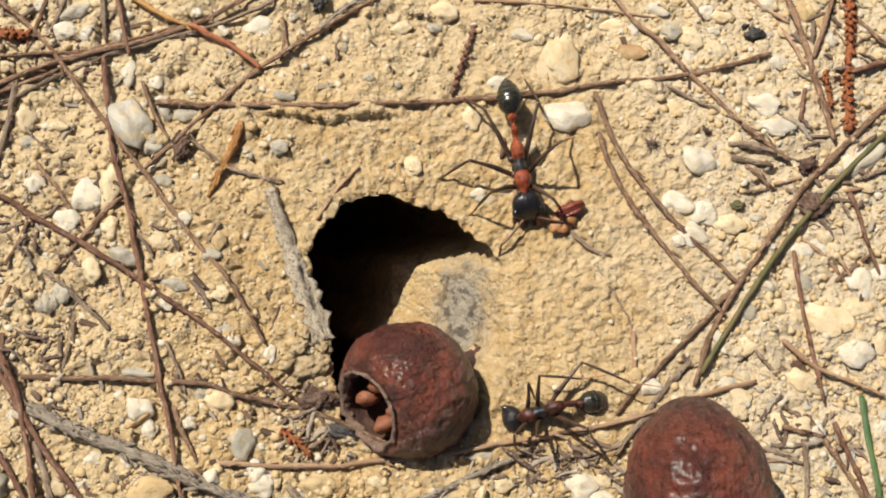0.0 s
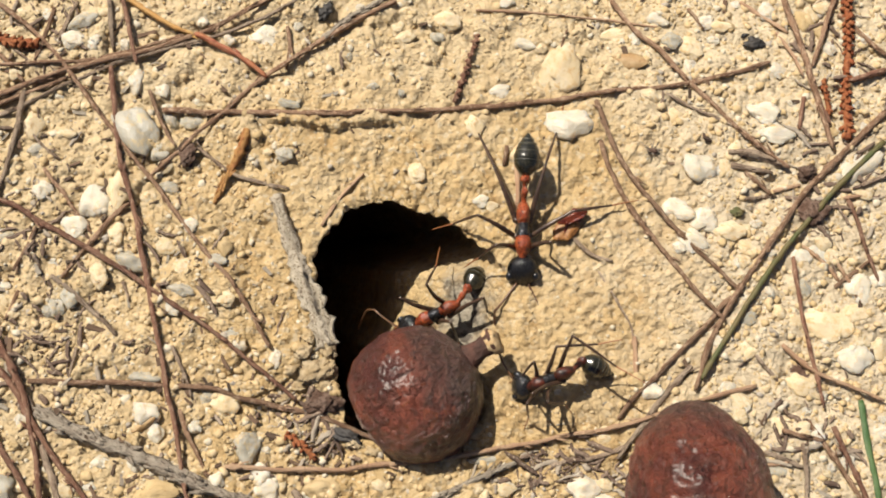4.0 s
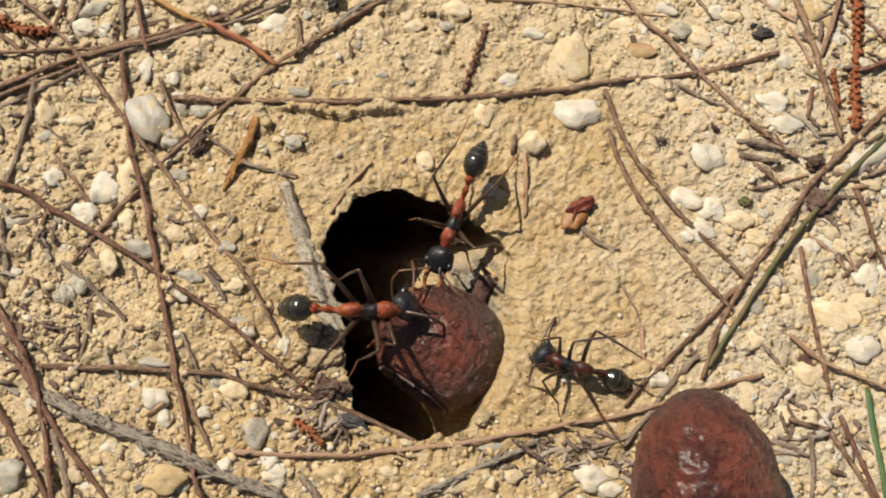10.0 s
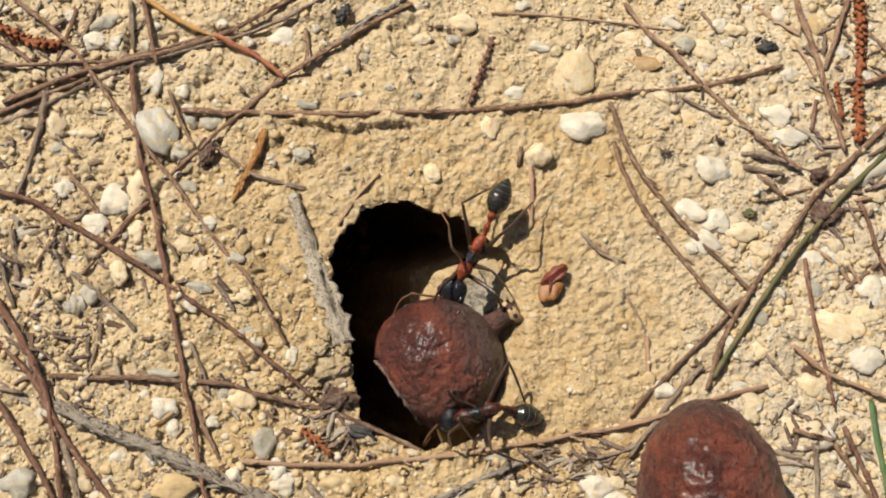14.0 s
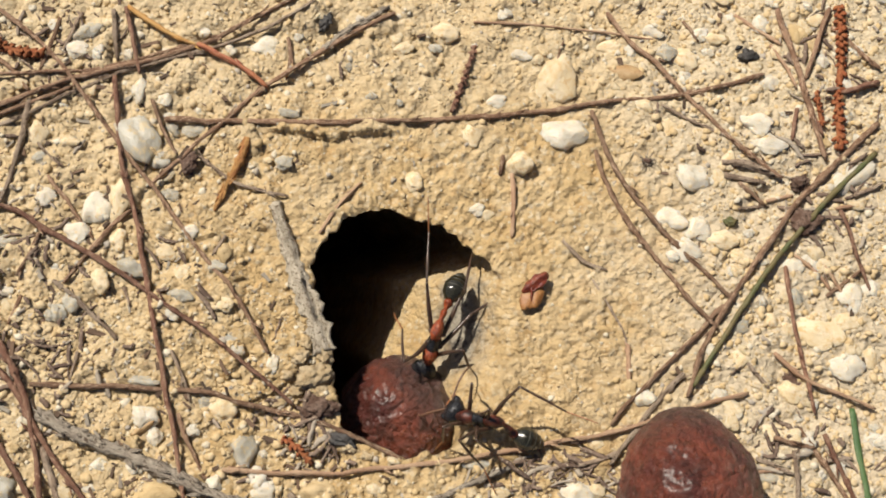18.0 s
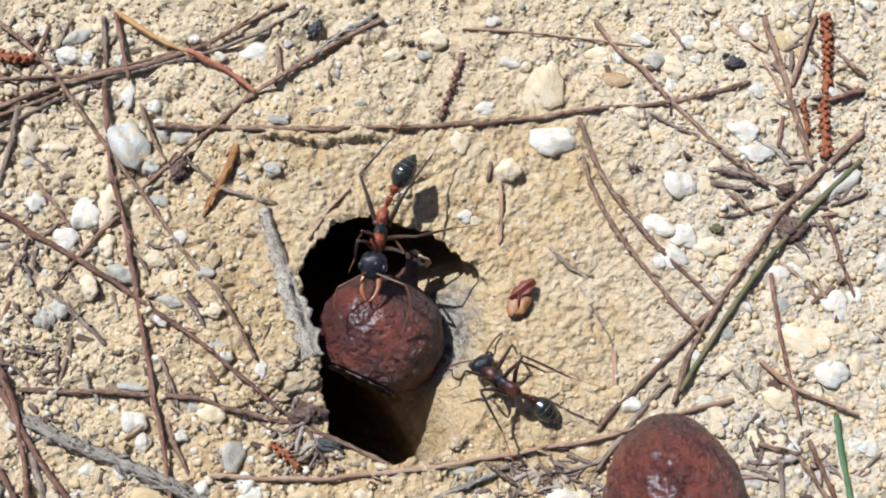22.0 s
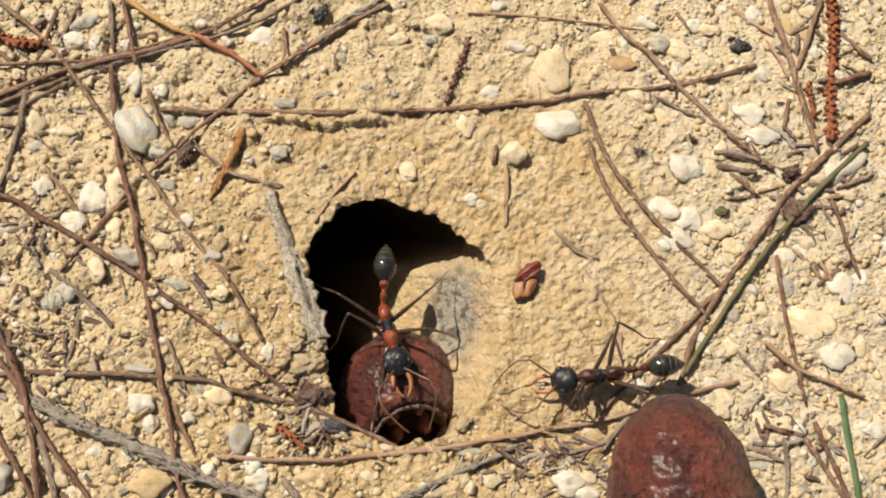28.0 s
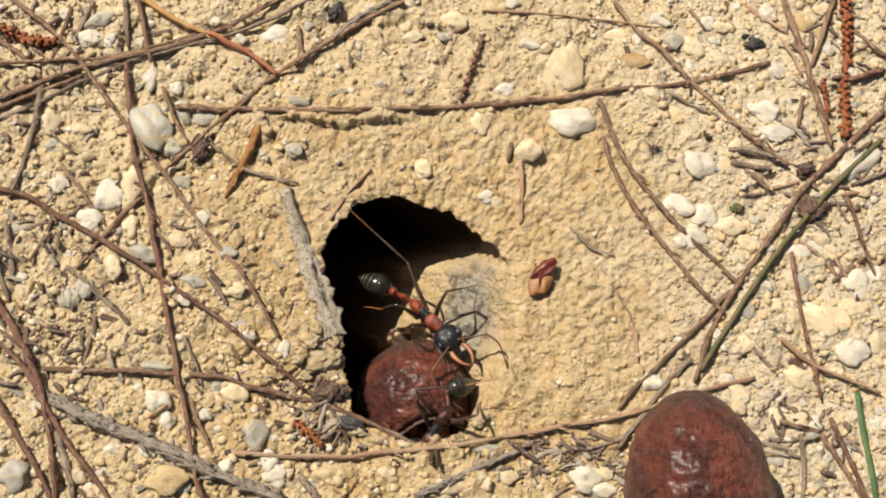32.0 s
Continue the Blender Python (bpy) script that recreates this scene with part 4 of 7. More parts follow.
def scatter_flakes():
    """Dark flakes of bark and rotted leaf between the twigs."""
    rng = np.random.default_rng(5)
    count = 3300
    x, y = rng.uniform(-62, 62, count), rng.uniform(-42, 42, count)
    left = 1 - steep(x + 0.5 * y, -34, -8)
    keep = (rng.random(count) < 0.09 + (0.04 + 0.62 * left) * (gritty(x, y) > 0.5)) & (np.hypot(x - HOLE[0], y - HOLE[1]) > rim_radius(np.arctan2(y - HOLE[1], x - HOLE[0])) + 0.8)
    x, y = x[keep], y[keep]
    m = len(x)
    size = (0.14 + 0.5 * rng.random(m) ** 2.2) * (0.5 + 0.5 * gritty(x, y))
    turn = rng.uniform(0, 2 * np.pi, m)
    long = rng.uniform(0.9, 1.9, m)
    base = np.array([[-1, -0.5, 0], [1, -0.4, 0.1], [1.1, 0.35, 0], [-0.9, 0.5, 0.15], [-0.9, -0.4, 0.4], [0.9, -0.35, 0.5], [1.0, 0.3, 0.4], [-0.8, 0.45, 0.55]])
    quads = np.array([[4, 5, 6, 7], [0, 1, 5, 4], [1, 2, 6, 5], [2, 3, 7, 6], [3, 0, 4, 7], [3, 2, 1, 0]])
    p = base[None] * np.stack([long, np.ones(m), np.full(m, 0.8)], -1)[:, None] * (1 + 0.3 * rng.uniform(-1, 1, (m, 8, 1)))
    c, s = np.cos(turn)[:, None], np.sin(turn)[:, None]
    q = np.stack([p[..., 0] * c - p[..., 1] * s, p[..., 0] * s + p[..., 1] * c, p[..., 2]], -1) * size[:, None, None]
    v = q + np.stack([x, y, relief(x, y)], -1)[:, None]
    f = quads[None] + (np.arange(m) * 8)[:, None, None]
    n = Nodes("flakes")
    tint = n.add("NewGeometry").outputs["Random Per Island"]
    col = n.mix(tint, (0.036, 0.022, 0.013), (0.144, 0.086, 0.05))
    n.put(n.out, "Base Color", n.mix(n.band(tint, 0.8, 0.85), col, (0.23, 0.202, 0.158)))
    n.out.inputs["Roughness"].default_value = 0.85
    n.bump(n.noise(n.place(True), 0.0004, 4.0), 0.0001)
    tagged(mesh_object("litter_flakes", v.reshape(-1, 3) * MM, f.reshape(-1, 4), n.mat, smooth=False), "small dark flakes of rotted bark and leaf", "litter", kind="stuff")


def scatter_shreds():
    """Short broken slivers of twig and bark in the litter."""
    rng = np.random.default_rng(31)
    count = 750
    x, y = rng.uniform(-64, 64, count), rng.uniform(-42, 40, count)
    left = 1 - steep(x + 0.6 * y, -40, -12)
    far_right = steep(x - 0.2 * y, 36, 50)
    keep = (rng.random(count) < 0.03 + 0.75 * left + 0.35 * far_right) & (gritty(x, y) > 0.6)
    x, y = x[keep], y[keep]
    for hx, hy, wide_x, wide_y, heap in LITTER:
        x, y = np.append(x, rng.normal(hx, wide_x, heap)), np.append(y, rng.normal(hy, wide_y, heap))
    away = np.hypot(x - HOLE[0], y - HOLE[1]) > rim_radius(np.arctan2(y - HOLE[1], x - HOLE[0])) + 1.5
    x, y = x[away], y[away]
    m, sides, rings = len(x), 6, 7
    long, wide = 0.9 + 3.6 * rng.random(m) ** 1.8, 0.10 + 0.22 * rng.random(m) ** 1.5
    a = rng.uniform(0, np.pi, m)
    s = np.linspace(-0.5, 0.5, rings)
    bow = rng.uniform(-0.12, 0.12, m)
    px = s[None] * long[:, None]
    py = bow[:, None] * long[:, None] * (1 - 4 * s[None] ** 2) + 0.05 * rng.normal(size=(m, rings))
    cx = x[:, None] + px * np.cos(a)[:, None] - py * np.sin(a)[:, None]
    cy = y[:, None] + px * np.sin(a)[:, None] + py * np.cos(a)[:, None]
    ends = (relief(cx[:, 0], cy[:, 0]), relief(cx[:, -1], cy[:, -1]))
    cz = ends[0][:, None] * (0.5 - s[None]) + ends[1][:, None] * (0.5 + s[None]) + wide[:, None] * 0.9
    k = np.linspace(0, 2 * np.pi, sides, endpoint=False)
    r = wide[:, None, None] * (1 + 0.3 * rng.uniform(-1, 1, (m, rings, sides))) * np.array([0.5, 0.95, 1, 1, 1, 0.9, 0.4])[None, :, None]
    v = np.stack([cx[..., None] - r * np.cos(k) * np.sin(a)[:, None, None], cy[..., None] + r * np.cos(k) * np.cos(a)[:, None, None], cz[..., None] + r * np.sin(k) * 0.8], -1)
    i, j = np.meshgrid(np.arange(rings - 1), np.arange(sides), indexing="ij")
    i, j = i.ravel(), j.ravel()
    quad = np.stack([i * sides + j, i * sides + (j + 1) % sides, (i + 1) * sides + (j + 1) % sides, (i + 1) * sides + j], -1)
    f = quad[None] + (np.arange(m) * rings * sides)[:, None, None]
    n = Nodes("shreds")
    tint = n.add("NewGeometry").outputs["Random Per Island"]
    vec = n.place(True)
    col = n.mix(tint, (0.072, 0.043, 0.029), (0.216, 0.155, 0.112))
    col = n.mix(n.band(tint, 0.72, 0.78), col, (0.302, 0.256, 0.198))
    rub = n.noise(vec, 0.0004, 4.0)
    n.put(n.out, "Base Color", n.mix(n.band(rub, 0.55, 0.68), col, (0.331, 0.266, 0.194)))
    n.out.inputs["Roughness"].default_value = 0.85
    n.bump(rub, 0.0002)
    tagged(mesh_object("litter_shreds", v.reshape(-1, 3) * MM, f.reshape(-1, 4), n.mat), "short broken slivers of brown and grey twig", "litter", kind="stuff")


def scatter_gravel():
    """Small gravel of the litter that is too dense to place one by one."""
    rng = np.random.default_rng(19)
    mats, names = (QUARTZ, CREAM, GREY, OCHRE), ("small white quartz pebble in sand", "small cream pebble in sand", "small grey quartz pebble in sand", "small ochre pebble in sand")
    done = 0
    while done < 250:
        x, y = rng.uniform(-58, 60), rng.uniform(-36, 38)
        right = steep(x, 18, 34)
        if gritty(x, y) < 0.75 or math.hypot(x - HOLE[0], y - HOLE[1]) < 19 or rng.random() > 0.4 + 0.6 * right:
            continue
        kind = int(rng.choice(4, p=(0.34, 0.56, 0.08, 0.02)))
        r = 0.5 + 0.8 * rng.random() ** 1.8
        pebble(x, y, r, r * rng.uniform(0.65, 1.1), rng.uniform(0, 180), mats[kind], names[kind], int(rng.integers(1, 7)), 0.52, rng.uniform(0.55, 0.9))
        done += 1


def catkin(pts, width, mat, label):
    """A spent flower stalk with rows of small scales."""
    thing = tagged(new("catkin"), label, "catkin")
    line = curve_points([(x, y, level(x, y) + width * 0.55) for x, y in pts], 0.5)
    mid = line[len(line) // 2].copy()
    thing.location = mid * MM
    part("stem", tube(bmesh.new(), [p - mid for p in line], [width * 0.34] * len(line), 7, 1, 3, 0.3), mat, thing)
    scale = None
    for i, p in enumerate(line[:-1]):
        ahead = (line[i + 1] - p).normalized()
        for k in range(3):
            a = 2 * math.pi * (k / 3 + i * 0.17)
            side = ahead.cross(Vector((0, 0, 1))).normalized()
            out = side * math.cos(a) + side.cross(ahead) * math.sin(a)
            if out.z < -0.5 or random.random() < 0.25:
                continue
            if scale is None:
                bm = ball(1, 4, 0.3)
                bmesh.ops.scale(bm, verts=bm.verts, vec=(0.42 * MM, 0.22 * MM, 0.26 * MM))
                ob = scale = part("scale", bm, mat, thing)
            else:
                ob = new("scale", scale.data)
                ob.parent = thing
            ob.location = (p - mid + out * width * 0.36) * MM
            ob.rotation_euler = (ahead + out * 0.9).to_track_quat("X", "Z").to_euler()
            k2 = random.uniform(0.9, 1.6)
            ob.scale = (k2 * width / 1.1, k2 * width / 1.1, k2 * width / 1.3)
            ob.rotation_euler.rotate_axis("X", random.uniform(-1, 1))
            ob.rotation_euler.rotate_axis("Z", random.uniform(-0.6, 0.6))
    return thing


def bark_strip(pts, width, label):
    """A curled sliver of grey bark with split fibres."""
    line = curve_points([(x, y, 0) for x, y in pts], 0.5)
    z = max(level(p.x, p.y) for p in line) - 0.1
    bm = bmesh.new()
    rows = []
    for i, p in enumerate(line):
        q = line[min(i + 1, len(line) - 1)] - line[max(i - 1, 0)]
        side = Vector((-q.y, q.x, 0)).normalized()
        s = i / (len(line) - 1)
        w = width * (0.58 + 0.3 * s + 0.12 * math.sin(math.pi * s)) * (1 + 0.4 * noise.noise(Vector((i * 0.3, 3, width))) + 0.45 * noise.noise(Vector((i * 1.3, 5, width))))
        row = []
        for k in range(9):
            u = k / 4 - 1
            h = 0.9 * (1 - u * u) + 0.35 * noise.noise(Vector((u * 9, i * 1.9, 1))) + 0.5 * noise.noise(Vector((u * 3.2, i * 0.12, 7))) + 0.8 * noise.noise(Vector((u * 7, i * 0.06, 2))) + 0.25 * noise.noise(Vector((u * 5, i * 0.7, 4)))
            row.append(bm.verts.new((p + side * (u * w / 2) + Vector((0, 0, z + h))) * MM))
        rows.append(row)
    for a, b in zip(rows, rows[1:]):
        for k in range(8):
            bm.faces.new((a[k], a[k + 1], b[k + 1], b[k]))
    bmesh.ops.recalc_face_normals(bm, faces=bm.faces)
    bmesh.ops.solidify(bm, geom=bm.faces[:], thickness=0.5 * MM)
    return settle("bark_strip", bm, BARK, label, "bark")


def crumb(x, y, rx, ry, turn, mat, label, name, category, tall=0.8):
    """A small lump on the sand."""
    bm = ball(4, x + y, 0.5)
    for v in bm.verts:
        q = v.co * 2.4 + Vector((x, y, 0))
        v.co *= 1 + 0.30 * noise.noise(q) + 0.20 * noise.noise(q * 2.3) + 0.12 * noise.noise(q * 5.1)
    bmesh.ops.scale(bm, verts=bm.verts, vec=(rx * MM, ry * MM, min(rx, ry) * tall * MM))
    bmesh.ops.rotate(bm, verts=bm.verts, cent=(0, 0, 0), matrix=Matrix.Rotation(radians(turn), 3, "Z"))
    bmesh.ops.translate(bm, verts=bm.verts, vec=(x * MM, y * MM, (level(x, y) + min(rx, ry) * tall * 0.5) * MM))
    return settle(name, bm, mat, label, category)


def leaf_scrap(x, y, long, wide, turn, label):
    """A small dry curled leaf."""
    bm = bmesh.new()
    bmesh.ops.create_grid(bm, x_segments=14, y_segments=8, size=1.0)
    for v in bm.verts:
        u, w = v.co.x, v.co.y
        k = max(0.03, 1 - abs(u) ** 2.2) * (1 + 0.15 * noise.noise(Vector((u * 3, w, 1))))
        v.co = Vector((u * long / 2, w * wide / 2 * k, 0.55 - 0.45 * w * w * k + 0.2 * u + 0.15 * noise.noise(Vector((u * 2, w * 2, 5))))) * MM
    bmesh.ops.solidify(bm, geom=bm.faces[:], thickness=0.12 * MM)
    bmesh.ops.rotate(bm, verts=bm.verts, cent=(0, 0, 0), matrix=Matrix.Rotation(radians(turn), 3, "Z"))
    bmesh.ops.translate(bm, verts=bm.verts, vec=(x * MM, y * MM, level(x, y) * MM))
    return settle("leaf", bm, LEAF, label, "leaf")


def burr(x, y, r, label):
    """A small fuzzy seed head: a core with stiff hairs all round."""
    thing = tagged(new("burr"), label, "burr")
    thing.location = Vector((x, y, level(x, y) + r * 0.35)) * MM
    bm = ball(3, 4, 0.5)
    bmesh.ops.scale(bm, verts=bm.verts, vec=(r * 0.5 * MM, r * 0.42 * MM, r * 0.4 * MM))
    part("core", bm, BARKCRUMB, thing)
    rng = random.Random(12)
    for k in range(14):
        a = 2 * math.pi * k / 14 + rng.uniform(-0.2, 0.2)
        far = Vector((math.cos(a), math.sin(a), rng.uniform(-0.1, 0.6))).normalized() * r * rng.uniform(0.8, 1.4)
        part("hair", tube(bmesh.new(), [far * 0.2, far * 0.65 + Vector((0, 0, 0.1)), far], [0.09, 0.07, 0.03], 5), ASHBARK, thing)
    return thing


# ---- litter: twigs ----

twig([(-54.68, 19.62), (-44.63, 23.85), (-34.29, 26.74), (-27.37, 29.51), (-22.52, 32.48), (-16.17, 35.56)], 0.78, BROWN, 0.7, "long dry brown twig crossing other twigs")
twig([(-56.66, 24.39), (-48.25, 24.78), (-41.25, 25.41), (-34.35, 27.53), (-30.18, 28.95)], 0.54, BROWN, 0.5)
twig([(-55.07, 17.12), (-50.42, 19.01), (-44.46, 22.07), (-38.38, 24.86)], 0.54, GREYTWIG, 0.1, "grey weathered twig on sand")
twig([(-39.09, 24.94), (-28, 28.16), (-22.42, 30.31), (-17.51, 32.72), (-14, 35.15)], 0.54, GREYTWIG, 0.3, "grey weathered twig on sand")
twig([(-55.9, 18.25), (-49.91, 20.69), (-44.19, 23)], 0.66, BROWN, 0.2)
twig([(-38.08, 34.09), (-34.67, 31.83), (-31.3, 29.75), (-28.37, 28.48)], 0.72, AMBER, 1, "orange dry needle twig crossing a brown one", name='orange_twig')
twig([(-28.89, 28.8), (-25.09, 26.9), (-22.15, 24.78), (-19.59, 22.69)], 0.72, ORANGE, 0.8, "reddish orange dry needle on brown twigs", name='orange_twig')
twig([(-55.38, 34.34), (-48.71, 29.11), (-43.89, 23.46), (-36.79, 14.12), (-33.01, 9.7), (-25.62, 0.07), (-22.09, -3.73), (-17.8, -11.34)], 0.60, BROWN, 0.5, "long straight brown needle twig on sand")
twig([(-3.88, 33.28), (-9.57, 30.31), (-14.12, 27.37), (-19.95, 22.84), (-24.61, 18.25), (-30.16, 12.86), (-33.15, 9.7)], 0.66, BROWN, 0.4, "long brown needle twig with bark shreds")
twig([(-13.07, 28.16), (-10.29, 30.71), (-6.75, 32.72), (-4.61, 34.09)], 0.84, ASHBARK, 0.5, "split grey bark shred lying on twig", shred=1.0, rough=0.5)
twig([(-35.21, 6.44), (-38.24, 3.23), (-42.36, -2.7)], 0.60, BROWN, 0.2)
twig([(-38.28, 33.93), (-36.96, 29.11), (-35.89, 24.55)], 0.60, RUSSET, 1.2, "reddish brown dry needle twig on the litter")
twig([(-38.9, 24.39), (-38.03, 19.01), (-37.04, 13.01), (-34.99, 7.16), (-33.35, 0.77), (-31.96, -4.42), (-29.67, -13.45), (-27.89, -20.53), (-26.18, -27.38), (-25.09, -29.81)], 0.66, RUSSET, 0.7, "long reddish brown needle twig on the litter")
twig([(-54.26, 7.74), (-49, 6.3), (-43.95, 3.23), (-35.49, -1.67), (-29.9, -5.44), (-23.74, -9.62), (-14.67, -17.02)], 0.66, RUSSET, 0.9, "long straight reddish brown needle twig on sand")
twig([(-45.05, -14.62), (-36.97, -14.95), (-29.21, -15.27), (-24.69, -15.53), (-19.48, -17.02), (-11.74, -18.94), (-5.32, -21.67), (-1.51, -23.48)], 0.66, BROWN, 0.5, "dark brown twig along the burrow rim")
twig([(-22.28, -24.35), (-11.57, -24.66), (-5.29, -24.23), (4.17, -23.11), (13.69, -21.54), (22.02, -19.9), (29.83, -17.47), (37.17, -15.53)], 0.60, TAN, 0.5, "pinkish tan dry needle twig on sand")
twig([(-52.3, -5.44), (-48.4, -10.68), (-45.35, -16.05), (-43.71, -21.16), (-42.62, -25.53), (-41.73, -29.81)], 0.78, RUSSET, 0.8, "reddish brown dry needle twig on the litter")
twig([(-52.05, -10.15), (-46.59, -15.27), (-43.49, -20.21), (-39.85, -24.91), (-35.34, -29.81)], 0.72, RUSSET, 0.5, "reddish brown dry needle twig on the litter")
twig([(-50.88, -17.02), (-47.05, -22.42), (-44.43, -26.15), (-42.17, -29.81)], 0.72, RUSSET, 0.4, "reddish brown dry needle twig on the litter")
twig([(-43.72, -18.11), (-37.05, -21.16), (-30.52, -23.67), (-24.04, -26.64), (-16.41, -29.51)], 1.60, ASHBARK, 0.1, "thick grey weathered twig with peeling bark", rough=0.6, shred=0.9, name='bark_twig')
twig([(-49.44, 21.45), (-49.95, 15.99), (-50.53, 10.8), (-51.57, 6.3)], 0.72, GREYTWIG, 0.1, "grey weathered twig on sand")
twig([(-45.99, 11.16), (-43.03, 7.52), (-39.54, 2.74)], 0.54, BROWN, 0.1)
twig([(-45.86, 3.45), (-46.91, 0.77), (-48.1, -1.74)], 0.54, BROWN, 0)
twig([(-47.03, -4.21), (-48.43, -7.61)], 0.60, BROWN, 0)
twig([(-43.52, -2.36), (-39.78, -5.44), (-35.35, -9.62)], 0.60, GREYTWIG, 0, "grey weathered twig on sand")
twig([(-47.12, 33.12), (-47.77, 28.32), (-48.41, 25.02)], 0.60, BROWN, 0.2)
twig([(-44.16, 33.77), (-45.76, 28.16)], 0.66, GREYTWIG, 0.1, "grey weathered twig on sand")
twig([(-39.99, 33.77), (-39.52, 29.91), (-39.12, 26.9)], 0.66, GREYTWIG, 0.2, "grey weathered twig on sand")
twig([(-34.02, 21.3), (-31.99, 16.36), (-30.21, 13.6)], 0.48, BROWN, 0.2)
twig([(-32.29, 18.63), (-25.3, 18.17), (-17.64, 17.79), (-10, 17.79), (-0.28, 18.32), (6.68, 18.78), (15.06, 19.62), (22.1, 20.84), (32.67, 21.99), (42.61, 24.86)], 0.72, BROWN, 0, "long straight greyish brown needle twig across the sand")
twig([(-21.71, 15.84), (-22.6, 12.86), (-24.24, 8.97), (-25.18, 6.3)], 0.84, SLIVER, 0.2, "short orange brown bark sliver", name='bark_sliver', rough=0.55, shred=0.7)
twig([(-27.81, 13.75), (-22.8, 10.07), (-16.45, 8.17)], 0.48, GREYTWIG, 0.1, "grey weathered twig on sand")
twig([(23.31, 33.93), (26.08, 29.51), (29.44, 26.27), (32, 22.46), (35.21, 18.63), (39.02, 14.49), (43.47, 10.65)], 0.66, BROWN, 0.3)
twig([(29.42, 20.53), (33.1, 18.25), (37.76, 15.84)], 0.42, GREYTWIG, 0.1, "grey weathered twig on sand")
twig([(20.64, 19.62), (22.44, 13.75), (25.54, 7.88), (30.52, 1.47), (36.32, -5.1)], 0.66, BROWN, 0.4, "straight brown needle twig ending at a crossing stem")
twig([(20.96, 14.49), (21.94, 10.65), (24.7, 5.01), (29.57, -2.7), (34.08, -8.35)], 0.66, BROWN, 0.2)
twig([(55.99, 17.87), (49.04, 11.53), (44.45, 6.8), (39.82, 0.63), (35.31, -5.44), (32.3, -10.28), (30.05, -16.18)], 0.78, BROWN, 0.5, "thick purplish brown stem across the litter")
twig([(55.14, 13.75), (49.4, 8.61), (44.05, 2.88), (38.78, -3.39), (35.03, -8.82), (30.79, -14.88)], 0.72, OLIVE, 0.7, "olive green thin stem beside a brown one", name='green_stem', category='stem', rough=0.08)
twig([(35.19, -5.31), (30.36, -10.15), (23.47, -16.7), (21.29, -19.26)], 0.60, BROWN, 0.1)
twig([(29.93, -13.32), (25.99, -17.47), (21.07, -23.55)], 0.66, GREYTWIG, 0.2, "grey weathered twig on sand")
twig([(45.04, 33.93), (46.47, 26.74), (47.32, 21.3), (48.84, 12.86)], 0.78, BROWN, 0.8)
twig([(51.66, 33.93), (49.56, 29.11), (47.44, 23.77)], 0.66, BROWN, 0.9)
twig([(46.82, 23.23), (47.86, 19.77), (48.99, 16.14)], 0.60, RUSSET, 0.6, "reddish brown dry needle twig on the litter")
twig([(43.86, 29.11), (45.29, 25.56), (46.18, 22.46)], 0.54, TAN, 0.4, "pinkish tan dry needle twig on sand")
twig([(46.2, 19.92), (44.92, 15.54)], 0.66, RUSSET, 0.1, "reddish brown dry needle twig on the litter")
twig([(51.59, 31.35), (54.09, 28.32), (56.9, 25.17)], 0.66, BROWN, 0.6)
twig([(56.69, 23.46), (51.73, 21.92)], 0.78, RUSSET, 0.5, "purplish brown broken twig in the litter")
twig([(49.98, 6.59), (51.1, 2.88), (52.6, -4.08)], 0.54, RUSSET, 0.3, "reddish brown dry needle twig on the litter")
twig([(42.71, -0.49), (43.07, -6.8), (43.43, -10.95), (44.2, -14.75), (44.61, -18.11)], 0.54, RUSSET, 0.4, "reddish brown dry needle twig on the litter")
twig([(40.38, -10.95), (43.04, -13.45), (46.1, -15.02), (51.62, -17.21)], 0.54, TAN, 0.9, "pale tan curved grass stalk on sand")
twig([(42.41, -19.58), (45.64, -24.91), (48.23, -29.51)], 0.60, BROWN, 0.4)
twig([(45.34, -20.21), (46.89, -24.91), (48.5, -29.81)], 0.66, RUSSET, 0.6, "reddish brown dry needle twig on the litter")
twig([(39.31, -20.78), (43.76, -21.92)], 0.66, BROWN, 0.3)
twig([(37.33, -22.92), (41.39, -24.66)], 0.60, GREYTWIG, 0.1, "grey weathered twig on sand")
twig([(41.52, -22.11), (41.68, -25.53), (41.11, -29.81)], 0.60, GREYTWIG, 0.2, "grey weathered twig on sand")
twig([(36.25, 12.64), (39.52, 12.27), (42.97, 11.09)], 0.90, GREYTWIG, 0.3, "short dark broken piece of bark", rough=0.6, name='bark_sliver')
twig([(36.54, 11.09), (41.37, 10.07)], 0.78, GREYTWIG, 0, "short dark broken piece of bark", rough=0.6, name='bark_sliver')
twig([(37.94, 9.92), (41.25, 7.31)], 0.54, BROWN, 0)
twig([(37.22, -12.14), (39.77, -15.27)], 0.48, GREYTWIG, 0, "grey weathered twig on sand")
twig([(-1.8, -29.2), (4.76, -26.15), (10.15, -23.79)], 0.72, ASHBARK, 0.1, "grey twig with frayed bark on sand", rough=0.5, shred=1.0)
twig([(-14.76, -26.89), (-12.36, -29.81)], 0.90, GREYTWIG, 0.1, "grey weathered twig on sand", rough=0.5)
twig([(-12.51, 3.59), (-10.44, 7.02), (-7.65, 10.36)], 0.42, TAN, -0.1, "short grey twig at the burrow rim", rough=0.4)
twig([(10.75, 11.38), (10.85, 7.16), (10.55, 3.23)], 0.60, TAN, 0.1, "short brown twig stub on sand", rough=0.35)
twig([(9.7, 13.6), (9.17, 11.16)], 0.60, BROWN, 0, "short dark twig stub on sand", rough=0.4)
